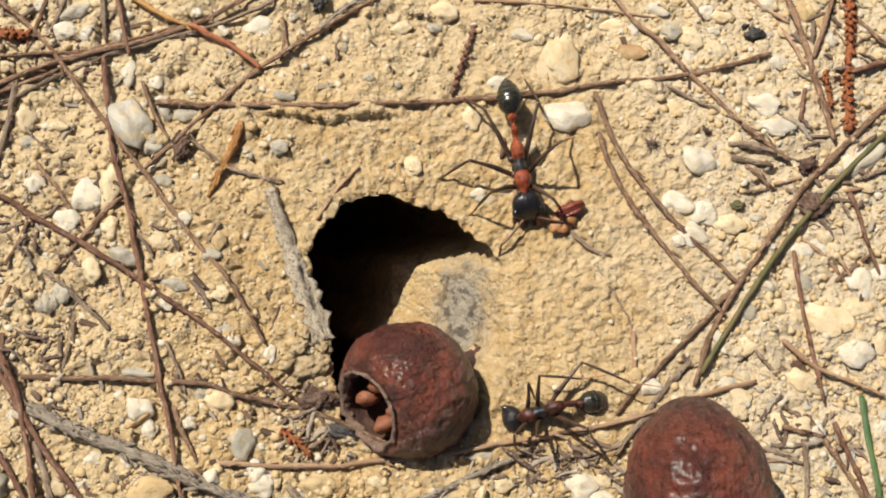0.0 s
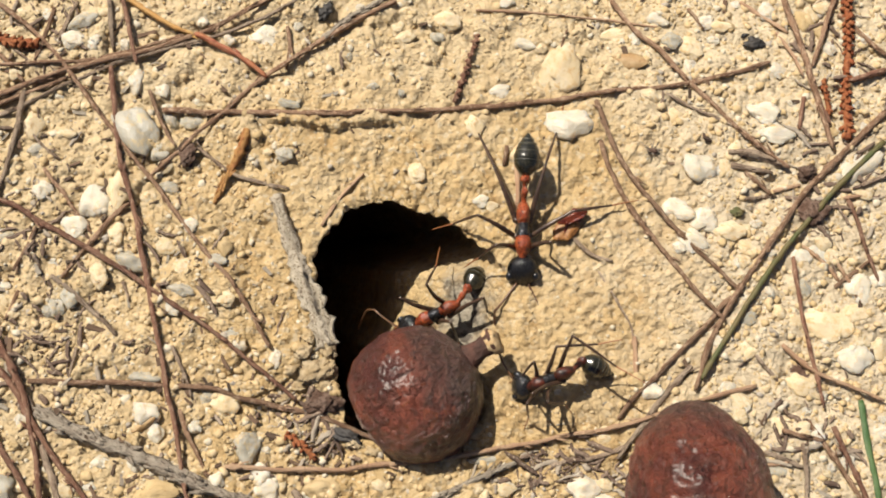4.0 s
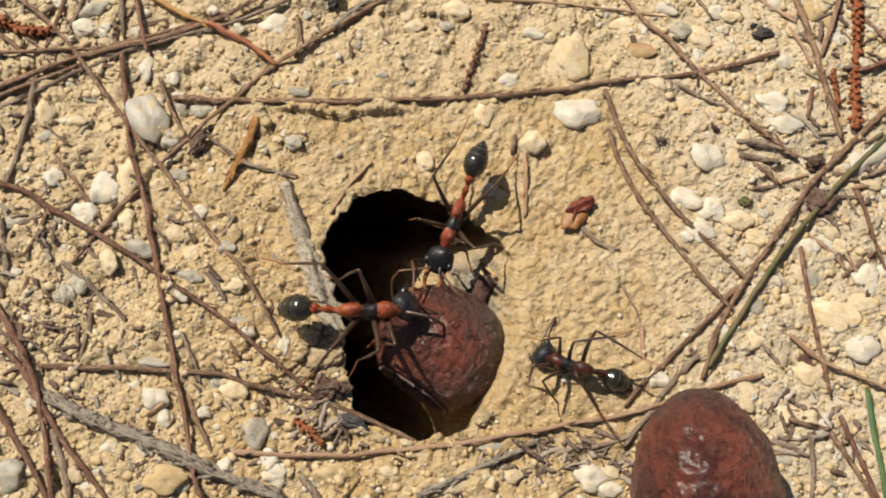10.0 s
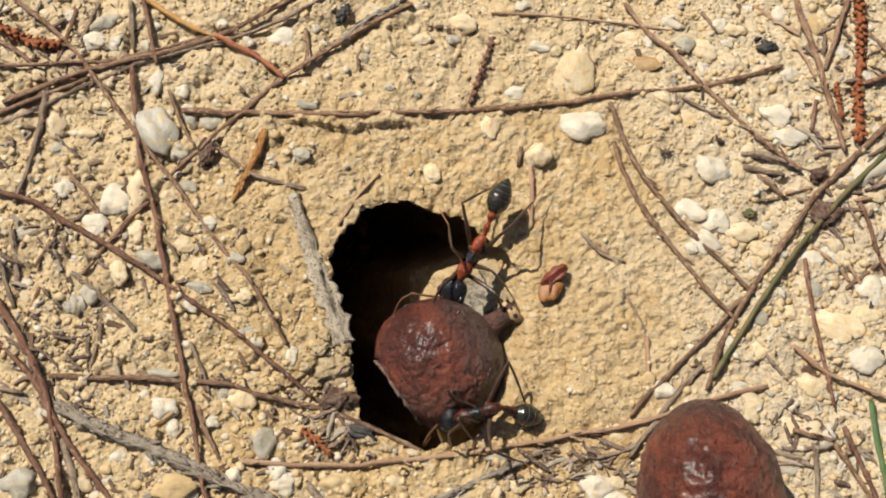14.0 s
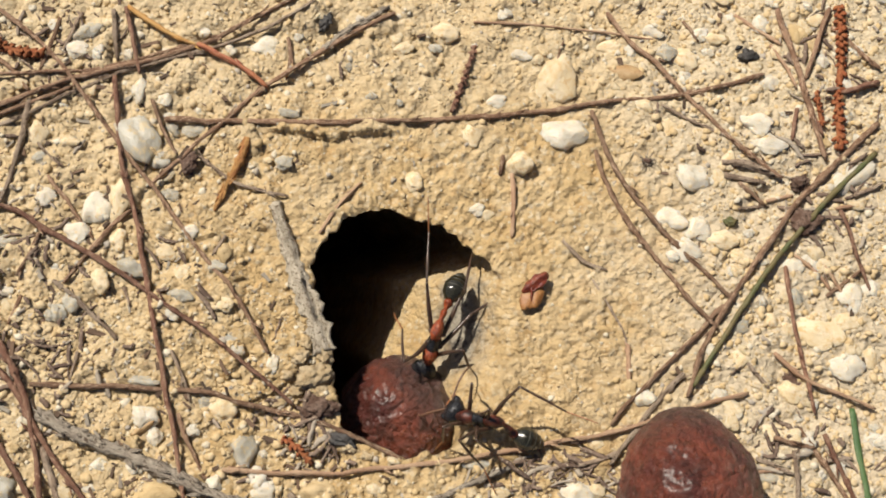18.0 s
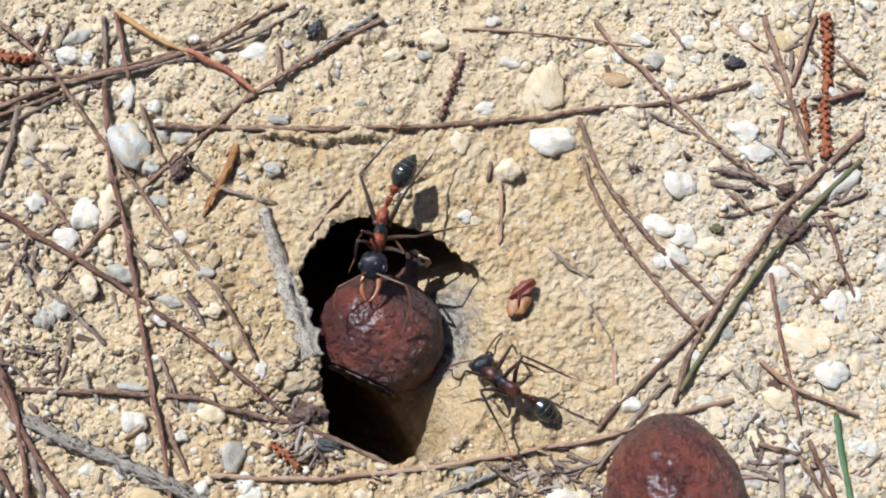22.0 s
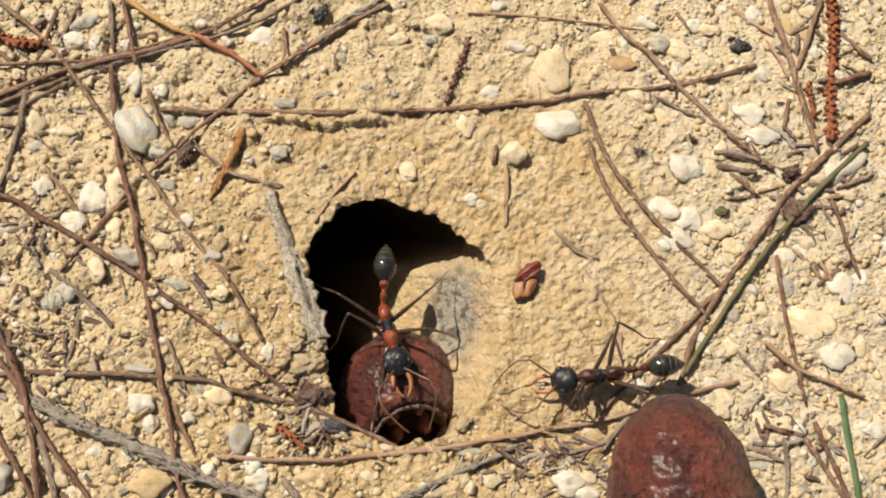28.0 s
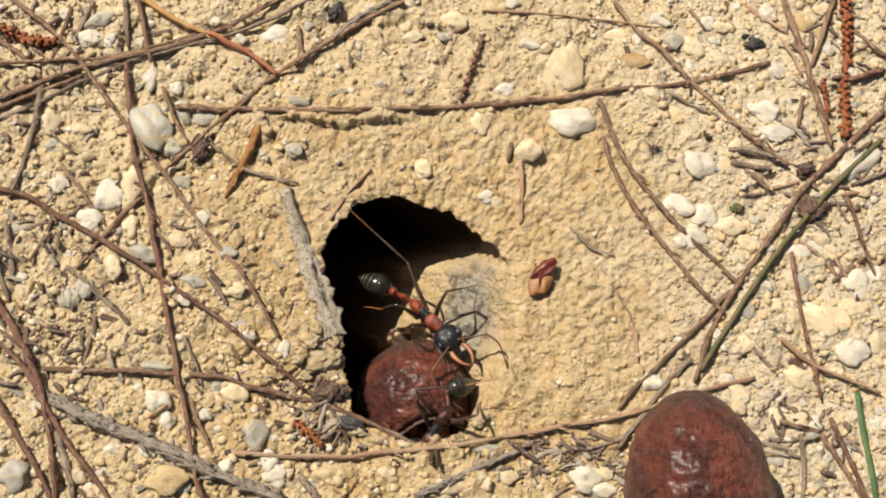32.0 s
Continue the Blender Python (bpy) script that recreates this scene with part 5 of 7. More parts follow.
twig([(16.51, 2.74), (19.08, 0.07), (21.84, -0.77)], 0.48, GREYTWIG, 0, "thin dark rootlet on sand", rough=0.5)
twig([(19.99, -2.01), (23.3, -8.14), (23.48, -10.81)], 0.30, GREYTWIG, -0.1, "thin pale rootlet on sand", rough=0.4)
twig([(23.73, -9.82), (23.58, -14.75)], 0.54, TAN, -0.1, "half buried brown twig stub", rough=0.4)
twig([(-23.66, 3.23), (-24.99, 0.63)], 0.48, GREYTWIG, 0, "grey weathered twig on sand")
twig([(-40.06, -10.81), (-40.58, -14.23)], 0.48, GREYTWIG, 0, "grey weathered twig on sand")
twig([(-50.66, -16.18), (-47.71, -16.7)], 0.60, GREYTWIG, 0, "grey weathered twig on sand")
twig([(39.85, 33.77), (45.27, 28.95)], 0.54, TAN, 0.1, "pinkish tan dry needle twig on sand")
twig([(33.08, 32.72), (34.8, 29.75)], 0.48, BROWN, 0)
twig([(6.17, 32.32), (19.04, 31.51), (29.1, 29.91)], 0.36, TAN, 0.2, "pale thin grass stalk on sand")
twig([(-56.09, 28.32), (-52.61, 25.96), (-49.55, 22.46)], 0.60, BROWN, 0.2)
twig([(-50.38, 18.63), (-47.58, 15.24), (-44.18, 12.27)], 0.54, GREYTWIG, 0, "grey weathered twig on sand")
twig([(-35.37, -3.05), (-34.38, -5.44)], 0.48, GREYTWIG, 0, "grey weathered twig on sand")
twig([(-28.88, -10.81), (-27.21, -14.43), (-26.42, -16.7)], 0.48, GREYTWIG, 0.1, "grey weathered twig on sand")
twig([(-27.75, -17.98), (-26.1, -21.79), (-24.1, -25.53)], 0.54, BROWN, 0)
twig([(-42.69, -21.79), (-41.17, -25.53), (-40.03, -29.51)], 0.84, GREYTWIG, 0.1, "grey bark shred between twigs", rough=0.5)
twig([(-21.67, -23.98), (-17.54, -24.79)], 0.54, BROWN, 0)
twig([(17.4, -23.67), (19.96, -23.05), (21.89, -22.29)], 0.60, GREYTWIG, 0.1, "grey weathered twig on sand", rough=0.5)
twig([(13.6, -24.29), (16.78, -23.36)], 0.60, GREYTWIG, 0, "grey weathered twig on sand", rough=0.5)
twig([(36.24, -24.6), (40.07, -23.98)], 0.54, BROWN, 0.1)
twig([(47.44, 0.07), (48.79, -2.7), (49.8, -5.44)], 0.48, TAN, 0.1, "pinkish tan dry needle twig on sand")
twig([(43.87, 1.12), (46.32, -0.97), (48.05, -3.39)], 0.48, TAN, 0, "pinkish tan dry needle twig on sand", rough=0.4)
twig([(47.45, -4.08), (52.22, -0.63)], 0.54, BROWN, 0)
twig([(37.67, 6.8), (41.79, 7.31)], 0.42, GREYTWIG, 0, "grey weathered twig on sand")
twig([(41.5, 7.88), (44.62, 8.46)], 0.54, TAN, 0.1, "pinkish tan dry needle twig on sand")
twig([(-52.18, -0.97), (-50.16, -6.8)], 0.60, GREYTWIG, 0.2, "grey weathered twig on sand")
twig([(-51.31, 2.88), (-49.82, -4.08)], 0.72, GREYTWIG, 0, "grey weathered twig on sand")
twig([(15.9, 23.62), (17.13, 28.32), (17.67, 29.51)], 0.36, BROWN, 0.2)
twig([(-17.4, 29.91), (-16.95, 27.14), (-17.55, 24.39)], 0.60, BROWN, 0)
twig([(51.74, 8.25), (55.7, 10.07)], 0.60, GREYTWIG, 0.2, "grey weathered twig on sand")
twig([(49.53, 6.8), (53.21, 7.52)], 0.54, TAN, 0.1, "pinkish tan dry needle twig on sand")
twig([(48.74, -17.21), (48.95, -22.42), (49.09, -28.6), (49.29, -31.01)], 0.78, GREEN, 0.8, "bright green grass blade", name='grass_blade', category='grass', rough=0.05, knots=False, flat=0.4)

# ---- litter: catkins, bark and scraps ----
catkin([(52.96, 33.93), (52.28, 26.74), (51.29, 20.53), (50.7, 14.12)], 1.20, RUST, "rust red spent flower stalk")
catkin([(-57.01, 30.07), (-52.89, 28.32), (-48.13, 27.06)], 1.33, RUST, "rust red scaly flower stalk on the litter")
catkin([(6.26, 28.72), (5.07, 24.39), (3.35, 19.39)], 0.80, RUSSET, "dark rough flower stalk on sand")
catkin([(48.66, 22.07), (49, 17.49)], 0.80, RUST, "rust red flower stalk piece")
catkin([(-15.49, -20.85), (-13.54, -22.29), (-12.23, -23.67)], 0.93, RUST, "crumbled rust brown scales on sand")
bark_strip([(-17.91, 7.31), (-16.39, 2.88), (-14.45, -2.7), (-12.73, -7.13), (-11.44, -10.95)], 2.53, "pale grey bark sliver along the burrow rim")
crumb(41.09, 27.53, 1.33, 1.00, -20, SOOT, "black charred crumb on sand", "charcoal_crumb", "charcoal", 0.8)
crumb(39.93, 28.95, 0.47, 0.27, 20, SOOT, "black charred fleck on sand", "charcoal_crumb", "charcoal", 0.8)
burr(27.07, 12.86, 1.1, "small grey fuzzy seed head on sand")
crumb(36.71, 5.01, 0.67, 0.60, 10, OLIVE, "small olive round pellet on sand", "pellet", "pellet", 0.8)
crumb(41.67, -15.53, 0.47, 0.40, 0, LEAF, "small brown round pellet on sand", "pellet", "pellet", 0.8)
crumb(-28.75, 12.27, 0.87, 1.33, -15, BARKCRUMB, "dark red brown crumb in the litter", "bark_crumb", "bark", 0.8)
crumb(-32.58, -21.48, 0.80, 1.07, 20, OCHRE, "brown clod in the litter", "soil_clod", "soil", 0.8)
crumb(-12.83, 32.32, 0.80, 1.33, -20, SOOT, "dark bluish crumb between twigs", "dark_crumb", "crumb", 0.8)
crumb(45.46, 10.07, 1.07, 0.93, 0, BARKCRUMB, "greyish purple bark crumb", "bark_crumb", "bark", 0.8)
crumb(45.62, 5.01, 1.60, 1.47, 30, BARKCRUMB, "greyish purple bark crumb under a stem", "bark_crumb", "bark", 0.5)
crumb(-9.14, -20.85, 1.73, 0.80, -20, SOOT, "dark bark crumbs at the burrow rim", "bark_crumb", "bark", 0.4)
crumb(-11.78, -17.34, 1.73, 1.33, 10, BARKCRUMB, "dark grey bark crumb at the burrow rim", "bark_crumb", "bark", 0.5)
crumb(-13.35, -18.3, 0.93, 0.67, 40, SOOT, "dark bark crumb at the burrow rim", "bark_crumb", "bark", 0.6)
crumb(-12.4, -13.78, 2.00, 1.33, 30, SOIL, "pale clod of soil at the burrow rim", "soil_clod", "soil", 0.6)
crumb(-14.02, -11.61, 1.00, 0.73, 40, SOIL, "small crumbly clod of soil by the burrow", "soil_clod", "soil", 0.7)
crumb(-11.17, -11.48, 0.93, 1.20, 10, SOIL, "small crumbly clod of soil by the burrow", "soil_clod", "soil", 0.7)
crumb(-14.41, -15.27, 0.93, 0.67, -20, SOIL, "small crumbly clod of soil by the burrow", "soil_clod", "soil", 0.7)
crumb(-11.45, -15.53, 0.80, 0.60, 0, SOIL, "small crumbly clod of soil by the burrow", "soil_clod", "soil", 0.7)
crumb(-15.25, -13.45, 0.73, 0.60, 20, SOIL, "small crumbly clod of soil by the burrow", "soil_clod", "soil", 0.7)
crumb(-9.92, -20.02, 1.07, 0.60, -25, SOIL, "small crumbly clod of soil by the burrow", "soil_clod", "soil", 0.7)
crumb(-8.17, -21.79, 0.87, 0.53, -20, SOIL, "small crumbly clod of soil by the burrow", "soil_clod", "soil", 0.7)
crumb(-5.94, -22.73, 1.07, 0.53, -10, SOIL, "small crumbly clod of soil by the burrow", "soil_clod", "soil", 0.7)
crumb(-13.43, -9.82, 0.67, 0.80, 0, SOIL, "small crumbly clod of soil by the burrow", "soil_clod", "soil", 0.7)
crumb(-16.29, -16.7, 0.80, 0.53, 10, SOIL, "small crumbly clod of soil by the burrow", "soil_clod", "soil", 0.7)
crumb(5.46, -20.53, 1.07, 0.67, 35, SOIL, "small crumbly clod of soil by the burrow", "soil_clod", "soil", 0.7)
crumb(-3.09, -23.36, 0.73, 0.33, -15, CREAM, "white dry flake at the burrow rim", "flake", "flake", 0.5)
crumb(42.65, -14.1, 0.87, 2.00, 35, BARKCRUMB, "dark bark fleck under a grass stalk", "bark_crumb", "bark", 0.4)
leaf_scrap(25.34, 25.17, 4.4, 2.3, -12, "small curled brown dry leaf on sand")
leaf_scrap(-31.78, -19.58, 3.2, 1.0, 30, "small brown bark flake on a pebble")

# ---- pebbles ----
pebble(16.78, 24.55, 2.40, 3.47, -18, CREAM, "large cream teardrop stone on sand", 1, tall=0.7, point=0.4)
pebble(17.46, 16.59, 2.80, 2.00, 10, QUARTZ, "large white lumpy quartz stone", 2)
pebble(-39.6, 7.09, 1.73, 2.40, -12, QUARTZ, "smooth white oval pebble", 3)
pebble(-41.65, 3.73, 1.87, 1.47, -30, QUARTZ, "white quartz pebble half sunk in sand", 4)
pebble(-36.71, 8.25, 1.47, 2.27, 0, CREAM, "cream stone half sunk in sand", 5)
pebble(-33.19, 7.52, 0.93, 1.20, 0, CREAM, "cream stone half sunk in sand", 6)
pebble(-30.89, 8.61, 1.20, 0.93, 0, GREY, "grey translucent quartz pebble in sand", 1)
pebble(-34.99, 15.84, 2.30, 3.40, 28, GREY, "large grey quartz pebble under a twig", 2, 0.55, 0.7)
pebble(-32.22, 12.86, 1.07, 1.07, 0, GREY, "grey translucent quartz pebble in sand", 3)
pebble(-35.65, 22.46, 1.00, 1.60, -5, QUARTZ, "white quartz pebble half sunk in sand", 4)
pebble(-48.11, 16.89, 1.33, 1.73, 10, CREAM, "cream stone half sunk in sand", 5)
pebble(-43.16, 30.71, 1.87, 1.20, 25, GREY, "grey translucent quartz pebble in sand", 6)
pebble(-43.99, 28.16, 1.47, 1.20, 0, QUARTZ, "white quartz pebble half sunk in sand", 1)
pebble(-28.58, 17.27, 1.47, 0.93, 15, GREY, "grey translucent quartz pebble in sand", 2)
pebble(-43.82, 15.54, 1.20, 0.80, 0, CREAM, "cream stone half sunk in sand", 3)
pebble(-20.22, 29.11, 2.13, 1.60, 5, QUARTZ, "white quartz pebble half sunk in sand", 4)
pebble(-16.28, 30.31, 0.67, 0.67, 0, QUARTZ, "white quartz pebble half sunk in sand", 5)
pebble(-2.58, 32.32, 1.00, 0.87, 0, CREAM, "cream stone half sunk in sand", 6)
pebble(2.57, 30.71, 1.73, 1.47, 0, CREAM, "cream stone half sunk in sand", 1)
pebble(1.35, 28.48, 0.93, 0.67, 0, GREY, "grey translucent quartz pebble in sand", 2)
pebble(12.14, 27.69, 1.33, 0.87, -15, QUARTZ, "white quartz pebble half sunk in sand", 3)
pebble(14.24, 26.9, 0.67, 0.80, 0, CREAM, "cream stone half sunk in sand", 6)
pebble(8.96, 21.15, 1.73, 0.87, 10, QUARTZ, "white quartz pebble half sunk in sand", 4)
pebble(5.82, 16.36, 1.07, 1.47, 10, CREAM, "cream stone half sunk in sand", 5)
pebble(11.67, 12.64, 1.53, 1.60, 0, CREAM, "cream stone half sunk in sand", 6)
pebble(-1.23, 10.36, 1.07, 1.33, 0, CREAM, "cream stone half sunk in sand", 1)
pebble(32.82, 10.8, 1.93, 1.80, 0, QUARTZ, "round white quartz pebble on sand", 2)
pebble(35.68, 10.65, 0.80, 1.47, 0, CREAM, "cream stone half sunk in sand", 3)
pebble(41.26, 17.79, 2.13, 1.33, -15, QUARTZ, "white quartz pebble half sunk in sand", 4)
pebble(42.32, 15.09, 2.00, 1.27, -5, QUARTZ, "white quartz pebble half sunk in sand", 5)
pebble(43.37, 23.93, 1.07, 1.27, 0, QUARTZ, "white quartz pebble half sunk in sand", 6)
pebble(32.76, 27.14, 1.73, 1.73, 0, CREAM, "cream stone half sunk in sand", 1)
pebble(32.85, 24.55, 0.80, 1.00, 0, QUARTZ, "white quartz pebble half sunk in sand", 2)
pebble(29.03, 31.11, 1.33, 0.93, -25, QUARTZ, "white quartz pebble half sunk in sand", 3)
pebble(23.57, 29.11, 2.13, 1.07, 0, CREAM, "cream stone half sunk in sand", 4)
pebble(30.61, 27.92, 1.20, 1.07, 0, GREY, "grey translucent quartz pebble in sand", 5)
pebble(36.84, 30.31, 1.47, 0.93, 0, CREAM, "cream stone half sunk in sand", 6)
pebble(35.97, 28.32, 0.80, 0.67, 0, QUARTZ, "white quartz pebble half sunk in sand", 1)
pebble(47.59, 30.71, 1.20, 1.47, 0, OCHRE, "ochre yellow pebble in sand", 2)
pebble(29.6, 5.58, 1.87, 1.47, -20, QUARTZ, "white quartz pebble half sunk in sand", 3)
pebble(32.87, 4.16, 1.73, 1.47, 30, QUARTZ, "white quartz pebble half sunk in sand", 4)
pebble(31.06, 1.47, 1.73, 1.33, -20, QUARTZ, "white quartz pebble half sunk in sand", 5)
pebble(35.45, 2.74, 1.87, 1.33, 0, CREAM, "cream stone half sunk in sand", 6)
pebble(29.46, 0.63, 0.73, 0.73, 0, QUARTZ, "white quartz pebble half sunk in sand", 1)
pebble(37.5, 0.91, 1.07, 0.93, 0, CREAM, "cream stone half sunk in sand", 2)
pebble(51.69, 10.8, 2.80, 1.73, 35, QUARTZ, "large white quartz stone behind a green stem", 3)
pebble(50.34, -4.21, 1.60, 1.73, 0, QUARTZ, "white quartz pebble half sunk in sand", 4)
pebble(46.57, 0.07, 1.33, 0.87, -15, QUARTZ, "white quartz pebble half sunk in sand", 5)
pebble(45.68, -8.14, 3.07, 2.40, -10, CREAM, "large cream stone half sunk in sand", 6, tall=0.45)
pebble(49.25, -7.34, 1.73, 1.33, 20, CREAM, "cream stone half sunk in sand", 1)
pebble(48.98, -12.46, 2.00, 1.60, 20, QUARTZ, "white quartz pebble half sunk in sand", 2)
pebble(25.18, -16.05, 1.13, 1.13, 0, QUARTZ, "white quartz pebble half sunk in sand", 3)
pebble(23.7, -15.02, 1.00, 1.00, 0, OCHRE, "ochre yellow pebble in sand", 4)
pebble(42.2, -15.4, 1.60, 1.20, 0, CREAM, "cream stone half sunk in sand", 5)
pebble(-34.37, -0.63, 1.87, 1.33, -25, GREY, "grey translucent quartz pebble in sand", 6)
pebble(-38.02, -2.36, 1.00, 1.60, 15, CREAM, "cream stone half sunk in sand", 1)
pebble(-42.68, -6.12, 1.00, 1.20, 0, GREY, "grey translucent quartz pebble in sand", 2)
pebble(-24.37, -0.77, 1.07, 0.93, 0, GREY, "grey translucent quartz pebble in sand", 3)
pebble(-27.71, 3.59, 1.20, 0.87, -20, QUARTZ, "white quartz pebble half sunk in sand", 4)
pebble(-23.52, 0.77, 0.80, 1.07, 0, OCHRE, "ochre yellow pebble in sand", 5)
pebble(-28.34, -4.21, 1.47, 0.80, -15, GREY, "grey translucent quartz pebble in sand", 6)
pebble(-29.5, -6.46, 1.20, 0.67, -25, QUARTZ, "white quartz pebble half sunk in sand", 1)
pebble(-31.56, -18.3, 1.60, 1.33, 0, QUARTZ, "white quartz pebble half sunk in sand", 2)
pebble(-32.13, -14.23, 1.73, 0.67, -5, GREY, "grey translucent quartz pebble in sand", 3)
pebble(-36.32, 2.74, 1.07, 1.33, 0, CREAM, "cream stone half sunk in sand", 4)
pebble(-20.33, -21.92, 1.60, 2.00, 10, GREY, "grey translucent quartz pebble in sand", 5)
pebble(-11.52, -26.52, 1.87, 1.40, 0, OCHRE, "large ochre yellow pebble in sand", 6)
pebble(-22.67, -17.34, 1.47, 1.60, 20, CREAM, "cream stone half sunk in sand", 1)
pebble(-45.43, -18.75, 0.93, 1.20, 0, QUARTZ, "white quartz pebble half sunk in sand", 2)
pebble(-45.86, -21.79, 0.53, 0.53, 0, OCHRE, "ochre yellow pebble in sand", 3)
pebble(-17.46, -26.76, 1.60, 1.33, 0, QUARTZ, "white quartz pebble half sunk in sand", 4)
pebble(17.15, -26.76, 1.87, 1.60, 0, QUARTZ, "white quartz pebble half sunk in sand", 5)
pebble(19.08, -28.11, 1.47, 1.07, 0, QUARTZ, "white quartz pebble half sunk in sand", 6)
pebble(19.48, -26.46, 0.93, 0.80, 0, CREAM, "cream stone half sunk in sand", 1)
pebble(-49.95, 2.74, 1.47, 0.93, 10, GREY, "grey translucent quartz pebble in sand", 2)
pebble(-49.57, -3.39, 1.07, 0.93, 0, QUARTZ, "white quartz pebble half sunk in sand", 3)
pebble(-47.18, -26.76, 2.27, 1.73, 0, GREY, "grey translucent quartz pebble in sand", 4)
pebble(-29.62, -27.38, 2.27, 1.47, 10, OCHRE, "ochre yellow pebble in sand", 5)
pebble(-36.51, -23.67, 1.07, 0.93, 0, QUARTZ, "white quartz pebble half sunk in sand", 6)
pebble(-38.62, -27.99, 1.47, 0.80, -20, QUARTZ, "white quartz pebble half sunk in sand", 1)
pebble(-21.4, -10.81, 0.93, 0.67, 0, QUARTZ, "white quartz pebble half sunk in sand", 2)
pebble(-22.45, -9.35, 1.07, 0.80, 0, GREY, "grey translucent quartz pebble in sand", 3)
pebble(-17.24, -12.27, 0.93, 1.07, 0, QUARTZ, "white quartz pebble half sunk in sand", 4)
pebble(-45.82, 8.25, 1.20, 1.07, 0, QUARTZ, "white quartz pebble half sunk in sand", 5)
pebble(-47.54, -6.8, 0.80, 0.67, 0, CREAM, "cream stone half sunk in sand", 6)
pebble(-17.1, 12.64, 1.07, 0.93, 0, GREY, "grey translucent quartz pebble in sand", 1)
pebble(-16.64, 18.86, 1.33, 0.60, -10, GREY, "grey translucent quartz pebble in sand", 2)
pebble(-19.17, 13.01, 0.53, 0.53, 0, CREAM, "cream stone half sunk in sand", 3)
pebble(6.5, 6.8, 1.07, 0.80, 0, QUARTZ, "white quartz pebble half sunk in sand", 4, sink=0.42)
pebble(7.51, 6.3, 0.93, 0.80, 0, CREAM, "cream stone half sunk in sand", 5)
pebble(-6.58, 21.3, 0.67, 0.53, 0, GREY, "grey translucent quartz pebble in sand", 6)
pebble(-3.22, 20.69, 0.53, 0.53, 0, GREY, "grey translucent quartz pebble in sand", 1)
pebble(24.98, 10.07, 0.67, 0.67, 0, CREAM, "cream stone half sunk in sand", 2)
pebble(38.41, -24.91, 1.20, 1.07, 0, GREY, "grey translucent quartz pebble in sand", 3)
pebble(44.63, -16.7, 0.67, 0.53, 0, QUARTZ, "white quartz pebble half sunk in sand", 4)
pebble(49.42, 29.11, 0.93, 1.07, 0, OCHRE, "ochre yellow pebble in sand", 5)
pebble(50, 26.58, 0.80, 1.07, 0, QUARTZ, "white quartz pebble half sunk in sand", 6)
pebble(54.4, 27.92, 0.93, 0.80, 0, QUARTZ, "white quartz pebble half sunk in sand", 1)
pebble(36.98, -1.32, 0.80, 0.80, 0, CREAM, "cream stone half sunk in sand", 2)
pebble(39.77, 0.07, 0.80, 0.67, 0, QUARTZ, "white quartz pebble half sunk in sand", 3)
pebble(6.37, -23.79, 1.73, 0.60, 0, GREY, "grey translucent quartz pebble in sand", 4)
pebble(8.51, -26.76, 1.20, 0.80, 0, CREAM, "cream stone half sunk in sand", 5)
pebble(2.25, -27.99, 1.73, 0.93, 25, CREAM, "cream stone half sunk in sand", 6)
pebble(-5.26, -26.46, 0.93, 0.80, 0, CREAM, "cream stone half sunk in sand", 1)
pebble(-4.31, -27.07, 0.67, 0.60, 0, OCHRE, "ochre yellow pebble in sand", 2)
pebble(-28.15, 30.71, 0.67, 0.80, 0, QUARTZ, "white quartz pebble half sunk in sand", 3)
pebble(-45.86, 22.07, 0.80, 0.67, 0, QUARTZ, "white quartz pebble half sunk in sand", 4)
pebble(-50.94, 23.62, 0.93, 0.80, 0, CREAM, "cream stone half sunk in sand", 5)
pebble(-32.01, 19.62, 0.93, 0.67, 0, QUARTZ, "white quartz pebble half sunk in sand", 6)
pebble(-28.62, 26.74, 0.93, 0.80, 0, CREAM, "cream stone half sunk in sand", 2)
scatter_gravel()
scatter_flakes()
scatter_shreds()
scatter_grains()

# ---- the capsule that lies still ----
still_nut = gumnut("large dark red-brown woody seed capsule on sand", 7.9, 12.8, 10.5, -6.5, 4.4, 5, stalked=False, blunt=0.98)
still_nut.matrix_world = pose(0.02863, -0.03094, 0.0055, -87, 0, 3)


# ---- things that move ----

held_nut = gumnut("round glossy red-brown woody seed capsule carried by ants", 7.7, 7.3, 7.7, -5.7, 4.2, 2)
first_ant, first_parts = ant("large red and black bull ant with orange jaws", 1.06, RED)
second_ant, second_parts = ant("red and black bull ant gripping the capsule stalk", 0.96, RED)
third_ant, third_parts = ant("dark bull ant with tucked abdomen beside the capsule", 0.88, DARKRED_SHADED)
husk = seed_husk()


def mm(x, y, z, rx, ry, rz):
    return pose(x * MM, y * MM, z * MM, rx, ry, rz)


def heading(az, el):
    a, e = radians(az), radians(el)
    return Vector((math.cos(a) * math.cos(e), math.sin(a) * math.cos(e), math.sin(e)))


